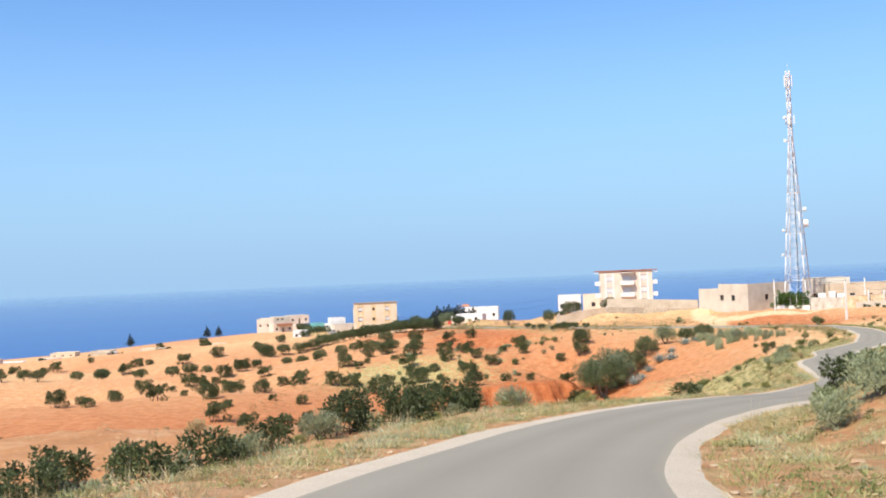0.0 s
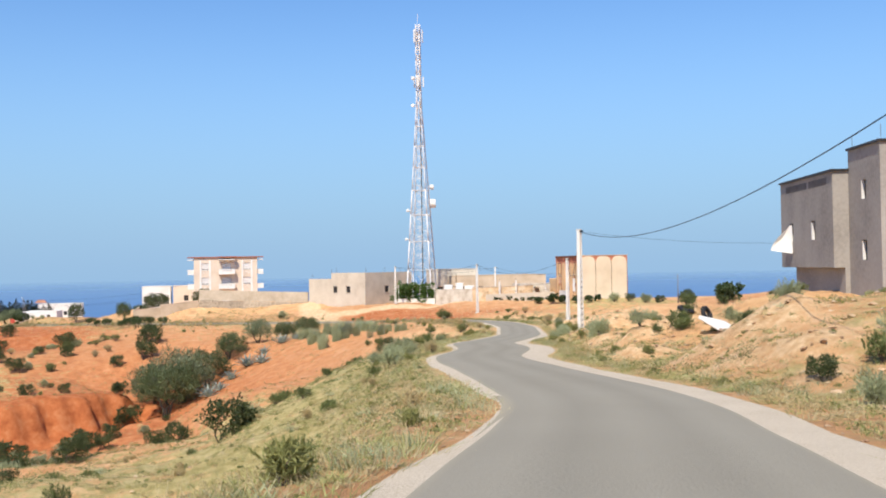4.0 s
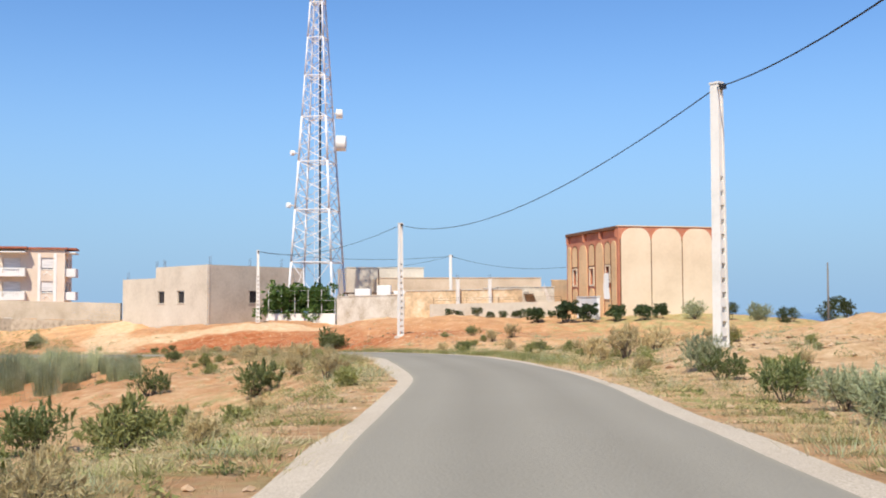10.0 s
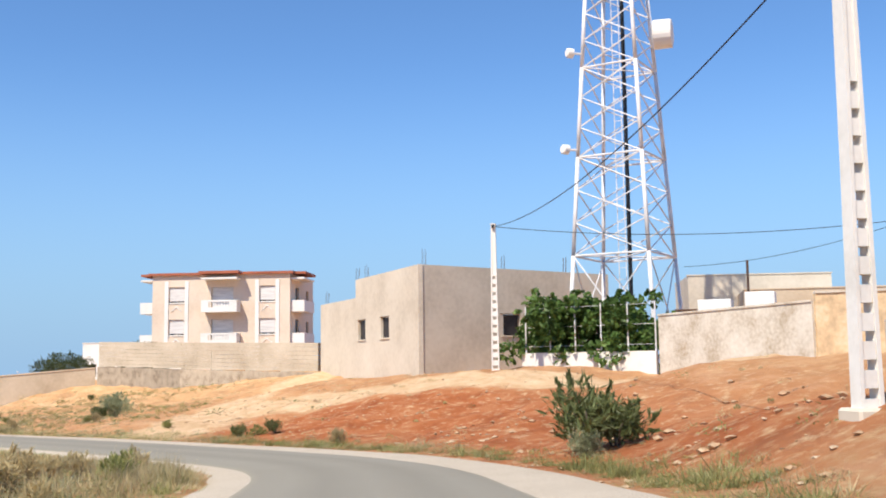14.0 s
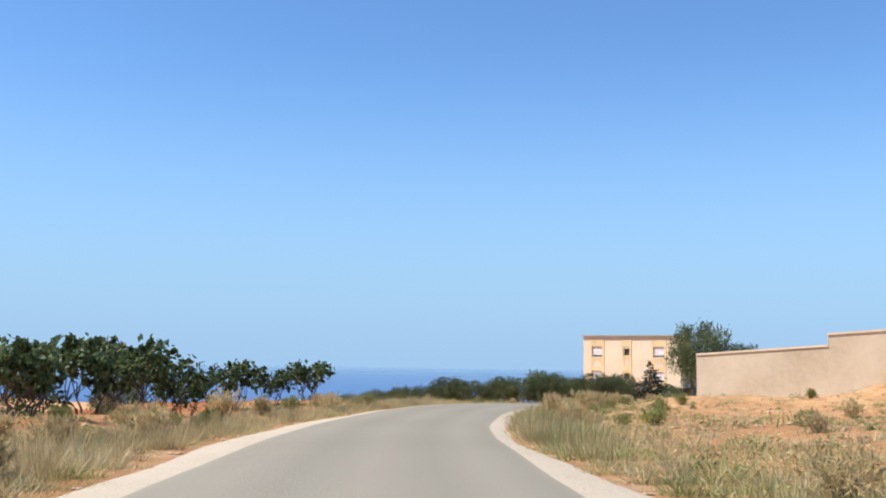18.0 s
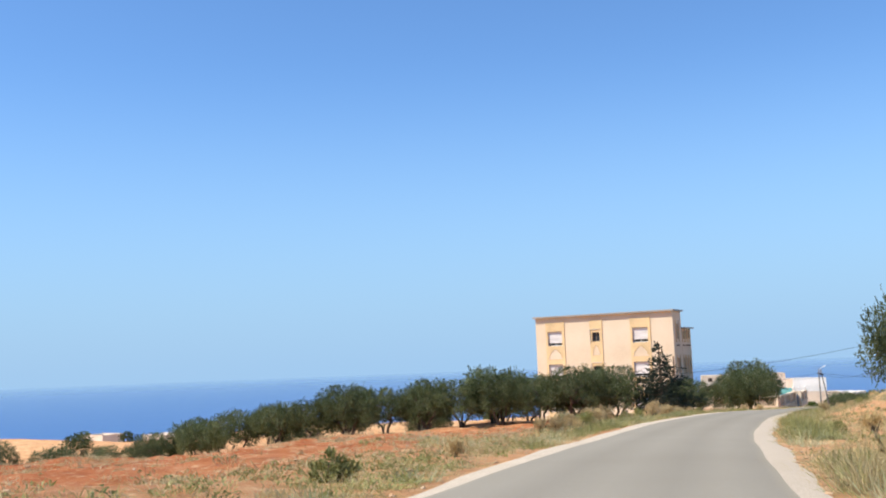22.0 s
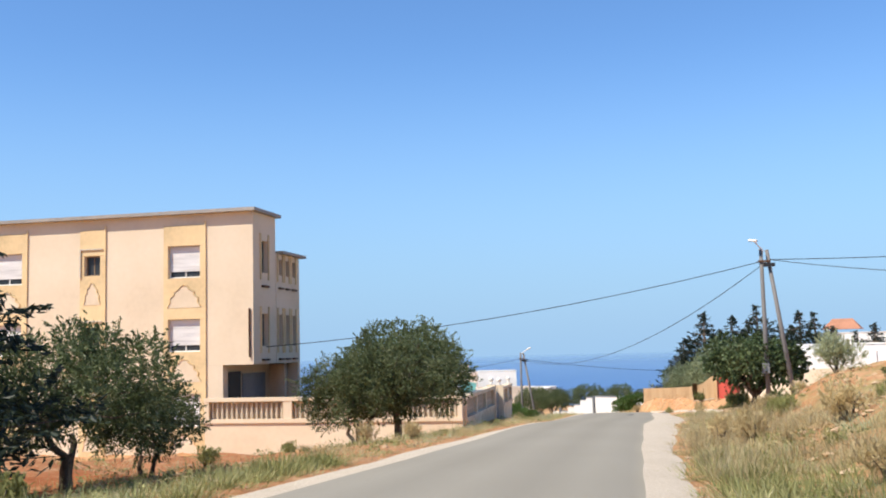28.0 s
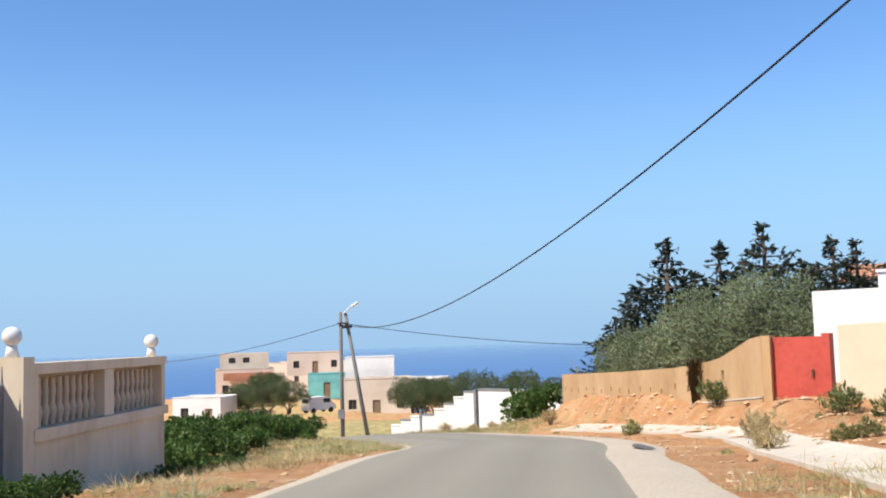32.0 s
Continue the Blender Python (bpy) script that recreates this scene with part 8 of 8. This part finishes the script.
tufts("straw_stems", [verge_spots(1500, 4.1, 7.5, 1.5, 61, 0.0), field_spots(260, 8, 40, 214, 262, 62, 0.2)], 0.5, 0.3, 61, M_DRY, "tall feathery straw stems beside the road", 34, 0.004, clear=0.15)
tufts("bend_weeds", [strip_spots(850, 148, 200, 1, 0.05, 1.0, 71), strip_spots(450, 150, 190, -1, 0.1, 2.6, 72), strip_spots(600, 212, 250, 1, 0.05, 1.2, 73), strip_spots(700, 258, 300, 1, 0.05, 1.1, 81), strip_spots(500, 262, 300, -1, 0.05, 0.8, 82)], 0.3, 0.35, 71, M_WEED, "ragged green weeds along the gravel", 70, 0.007)
tufts("bend_straw", [strip_spots(1300, 150, 192, -1, 0.05, 3.2, 74), strip_spots(1100, 212, 252, 1, 0.05, 1.8, 75), strip_spots(900, 212, 240, -1, 0.05, 1.8, 76), strip_spots(900, 296, 328, 1, 0.1, 2.6, 77)], 0.36, 0.32, 74, M_DRY, "tall straw along the gravel", 70, 0.005)
tufts("green_weeds", [verge_spots(5200, 3.95, 12.0, 2.2, 22), verge_spots(3600, 3.7, 5.3, 1.0, 41, -0.6), field_spots(3200, -2, 44, 40, 150, 27, -0.2), field_spots(200, 2.6, 8, 332, 349, 33, 0.0), field_spots(900, -14, -6, 332, 362, 34, -0.3)], 0.17, 0.4, 22, M_WEED, "yellow-green roadside weeds", 60, 0.006, clear=-0.25)
tufts("grey_weeds", [verge_spots(1900, 4.0, 10.0, 2.0, 23), field_spots(500, 60, 100, 150, 180, 29)], 0.3, 0.4, 23, M_SAGE, "grey-green roadside weeds", 80, 0.006)


def clumps(name, spots, height, reach, seed, material, label, leaves=40, leaf=(0.03, 0.012), clear=0.0):
    """Low leafy cushions on the ground, one mesh."""
    r = np.random.RandomState(seed)
    xy = np.concatenate(spots)
    out = np.array([past_edge(a, b) for a, b in xy])
    tx, ty = xy[out > clear].T
    tz = land(tx, ty)
    size = 0.4 + 1.1 * r.rand(len(tx)) ** 2.2
    m = len(tx) * leaves
    k = np.repeat(np.arange(len(tx)), leaves)
    a, q, up = r.rand(m) * math.tau, r.rand(m) ** 0.5, r.rand(m) ** 0.8
    ro = reach * size[k] * q * (1 - 0.45 * up)
    c = np.stack([tx[k] + np.cos(a) * ro, ty[k] + np.sin(a) * ro, tz[k] + height * size[k] * up * (1.05 - 0.6 * q)], 1)
    d = r.normal(size=(m, 3)) + np.stack([np.cos(a) * 0.7, np.sin(a) * 0.7, np.full(m, 0.9)], 1)
    d /= np.linalg.norm(d, axis=1)[:, None]
    s = np.cross(d, r.normal(size=(m, 3)))
    s /= np.linalg.norm(s, axis=1)[:, None]
    L, W = leaf[0] * (0.5 + r.rand(m))[:, None], leaf[1] * (0.5 + r.rand(m))[:, None]
    v = np.stack([c - d * L - s * W, c - d * L + s * W, c + d * L], 1).reshape(-1, 3)
    me = bpy.data.meshes.new(name)
    me.vertices.add(m * 3)
    me.vertices.foreach_set("co", v.astype(np.float32).ravel())
    me.loops.add(m * 3)
    me.loops.foreach_set("vertex_index", np.arange(m * 3, dtype=np.int32))
    me.polygons.add(m)
    me.polygons.foreach_set("loop_start", np.arange(0, m * 3, 3, dtype=np.int32))
    me.update(calc_edges=True)
    me.materials.append(material)
    return tagged(new(name, me), label, "weeds", kind="stuff")


def bank_spots(count, lo, hi, seed, span=(0.07, 0.93), thresh=-0.15):
    """Places spread evenly over both banks, in loose drifts."""
    r = np.random.RandomState(seed)
    i = r.randint(int(len(LN) * span[0]), int(len(LN) * span[1]), count)
    s = np.where(r.rand(count) < 0.5, 1, -1)
    o = outward(i, s, r.uniform(lo - 3.9, hi - 3.9, count))
    tx, ty = LN[i, 0] + RIGHT[i, 0] * o + r.normal(size=count) * 0.4, LN[i, 1] + RIGHT[i, 1] * o + r.normal(size=count) * 0.4
    patch = np.sin(tx * 0.55 + 2 * np.sin(ty * 0.29)) * np.sin(ty * 0.47 + seed) + 0.45 * r.normal(size=count)
    bare = ((tx > 50) & (ty > 174) & (ty < 232) & (s > 0)) | ((ty > 238) & (ty < 302) & (s < 0) & (np.abs(o) > 8)) | ((tx > -17) & (tx < -5.2) & (ty > 318) & (ty < 342)) | ((tx > -7) & (ty > 335) & (s > 0))
    keep = (patch > thresh) & ~(bare & (r.rand(count) < 0.88))
    return np.stack([tx[keep], ty[keep]], 1)


clumps("low_scrub", [bank_spots(5500, 4.1, 17.0, 41, thresh=0.05), bank_spots(5200, 4.05, 7.0, 48, thresh=-0.1), field_spots(9000, -12, 44, 42, 130, 45, -0.2), field_spots(1400, 38, 53, 214, 246, 78, 0.0)], 0.22, 0.3, 41, M_WEED, "low yellow-green growth on the banks")
clumps("dry_scrub", [bank_spots(6500, 4.1, 20.0, 42, thresh=0.0), bank_spots(5600, 4.05, 7.5, 49, thresh=-0.1), field_spots(8000, -12, 44, 42, 130, 44, -0.2), field_spots(1400, 38, 53, 214, 246, 79, 0.0), field_spots(1600, -14, 14, 246, 282, 52, 0.1)], 0.2, 0.3, 42, M_DRY, "low straw-coloured growth on the banks", leaf=(0.05, 0.006))
clumps("grey_scrub", [bank_spots(3600, 4.2, 14.0, 43, thresh=0.1), field_spots(11000, -30, 45, 60, 190, 46, 0.0)], 0.26, 0.3, 43, M_BUSH, "low green growth on the banks")


def stones(name, count, lo, hi, size, seed, label, span=(0.04, 0.96), side=0):
    """Loose pale stones on the banks, one mesh."""
    r = np.random.RandomState(seed)
    i = r.randint(int(len(LN) * span[0]), int(len(LN) * span[1]), count)
    o = outward(i, np.full(count, side) if side else np.where(r.rand(count) < 0.55, 1, -1), lo - 3.9 + (hi - lo) * r.rand(count))
    x, y = LN[i, 0] + RIGHT[i, 0] * o, LN[i, 1] + RIGHT[i, 1] * o
    keep = np.array([past_edge(a, b) for a, b in zip(x, y)]) > lo - 4.1
    x, y = x[keep], y[keep]
    z = land(x, y)
    base = np.array([(1, 0, 0), (-1, 0, 0), (0, 1, 0), (0, -1, 0), (0, 0, 1), (0, 0, -1), (0.7, 0.7, 0.4), (-0.7, 0.6, 0.5), (0.6, -0.7, 0.5), (-0.6, -0.6, 0.5)])
    faces = ((4, 6, 7), (4, 7, 9), (4, 9, 8), (4, 8, 6), (6, 0, 2), (6, 2, 7), (7, 2, 1), (7, 1, 9), (9, 1, 3), (9, 3, 8), (8, 3, 0), (8, 0, 6), (5, 2, 0), (5, 1, 2), (5, 3, 1), (5, 0, 3))
    v, f = [], []
    for a, b, c in zip(x, y, z):
        s = size * (0.4 + 1.4 * r.rand() ** 2)
        q = base * (1 + 0.25 * r.normal(size=base.shape)) * s * np.array([1, 0.8, 0.55])
        t = r.rand() * math.tau
        k = len(v)
        v += [(a + p[0] * math.cos(t) - p[1] * math.sin(t), b + p[0] * math.sin(t) + p[1] * math.cos(t), c + p[2] + 0.1 * s) for p in q]
        f += [tuple(k + j for j in w) for w in faces]
    return tagged(new(name, mesh_of(name, v, f, M_RUBBLE)), label, "stones", kind="stuff")


stones("loose_stones", 5200, 4.1, 16.0, 0.055, 31, "pale loose stones on the banks")
stones("bank_rubble", 2400, 5.0, 12.0, 0.06, 33, "pale rubble on the bank beside the road", (0.76, 0.89), 1)
stones("bank_rubble", 2600, 5.0, 14.0, 0.075, 34, "pale rubble on the bank beside the road", (0.2, 0.52), 1)
stones("bank_rubble", 6500, 4.3, 20.0, 0.035, 35, "reddish rubble beside the bend", (0.53, 0.66), 1)
stones("bank_rubble", 1500, 5.2, 9.5, 0.05, 36, "tawny rubble on the mound by the red door", (0.83, 0.88), 1)
stones("verge_pebbles", 9000, 3.2, 4.3, 0.03, 32, "pebbles on the gravel verge")

# concrete gutter along the bend below the ochre wall, cast in bays
rows_ = [i for i in range(len(LN)) if 332.6 < LN[i, 1] + 4.3 * RIGHT[i, 1] < 356.5 and LN[i, 0] < 10]
for first_ in range(rows_[0], rows_[-1] - 2, 3):
    a_ = Vector(LN[first_] + RIGHT[first_] * 4.3)
    t_ = thing("gutter_slab", a_.x, a_.y, a_.z, 0, "pale concrete gutter slab along the road", "gutter", "gutter slabs")
    bm_, grid_ = bmesh.new(), []
    for q in range(4):
        for o_, up_ in ((3.95, 0.0), (4.4, 0.02), (4.95, 0.13)):
            p_ = LN[first_ + q] + RIGHT[first_ + q] * o_ + TAN[first_ + q] * (0.012 if q == 0 else 0.0)
            v_ = Vector(p_) - a_
            grid_.append((bm_.verts.new((v_.x, v_.y, v_.z + 0.035 + up_)), bm_.verts.new((v_.x, v_.y, v_.z - 0.14))))
    for q in range(3):
        for c_ in range(2):
            k = q * 3 + c_
            bm_.faces.new((grid_[k][0], grid_[k + 3][0], grid_[k + 4][0], grid_[k + 1][0]))
        for k in (q * 3, q * 3 + 2):
            bm_.faces.new((grid_[k][0], grid_[k][1], grid_[k + 3][1], grid_[k + 3][0]))
    for k in (0, 9):
        bm_.faces.new((grid_[k][0], grid_[k + 1][0], grid_[k + 2][0], grid_[k + 2][1], grid_[k + 1][1], grid_[k][1]))
    bmesh.ops.recalc_face_normals(bm_, faces=bm_.faces)
    part("slab", bm_, M_CONCRETE, t_)

# dumped things on the bank and old repairs in the asphalt
t_ = thing("dumped_slab", 40.6, 80.2, ground(40.6, 80.2) + 0.05, 20, "white broken concrete slab dumped on the bank", "slab")
bm_ = boxes((-0.9, -0.6, 0, 0.9, 0.6, 0.16), bevel=0.03)
bmesh.ops.transform(bm_, matrix=pose(0, 0, 0.2, 24, 10, 0), verts=bm_.verts)
part("slab", bm_, M_WHITE, t_)
for x_, y_, tilt_ in ((41.6, 82.6, 70), (40.9, 83.2, 20)):
    t_ = thing("old_tyre", x_, y_, ground(x_, y_) + 0.22, 30, "old black tyre lying on the bank", "tyre", "dumped tyres")
    bm_ = bmesh.new()
    n_, k_ = 20, 8
    ring_ = [[bm_.verts.new(((0.3 + 0.11 * math.cos(b * math.tau / k_)) * math.cos(a * math.tau / n_), (0.3 + 0.11 * math.cos(b * math.tau / k_)) * math.sin(a * math.tau / n_), 0.11 * math.sin(b * math.tau / k_))) for b in range(k_)] for a in range(n_)]
    for a in range(n_):
        for b in range(k_):
            bm_.faces.new((ring_[a][b], ring_[(a + 1) % n_][b], ring_[(a + 1) % n_][(b + 1) % k_], ring_[a][(b + 1) % k_]))
    bmesh.ops.transform(bm_, matrix=pose(0, 0, 0, tilt_, 0, 0), verts=bm_.verts)
    part("tread", bm_, M_CABLE, t_)
M_PATCH = surface("dark_asphalt_patch", (0.13, 0.12, 0.105), scale=2.0, fine=30.0, bump=0.3, space="World")
for x_, y_, l_, w_, turn_ in ((-1.3, 340.6, 1.1, 0.3, 112), (-0.8, 328.4, 0.9, 0.35, 100)):
    i_ = int(np.argmin(np.hypot(LN[:, 0] - x_, LN[:, 1] - y_)))
    o_ = (x_ - LN[i_, 0]) * RIGHT[i_, 0] + (y_ - LN[i_, 1]) * RIGHT[i_, 1]
    z_ = LN[i_, 2] + 0.025 + 0.04 * (1 - (o_ / 1.9) ** 2) + 0.012
    q_ = bpy.data.meshes.new("road_patch")
    rim_ = [(math.cos(k * math.tau / 14) * l_ * (0.42 + 0.1 * math.sin(3 * k)), math.sin(k * math.tau / 14) * w_ * (0.45 + 0.1 * math.cos(2 * k)), 0.0) for k in range(14)]
    q_.from_pydata(rim_, [], [tuple(range(14))])
    q_.materials.append(M_PATCH)
    p_ = tagged(new("road_patch", q_), "dark tar patch in the worn asphalt", "road patch", kind="structure")
    p_.matrix_basis = pose(x_, y_, z_, 0, 0, turn_)
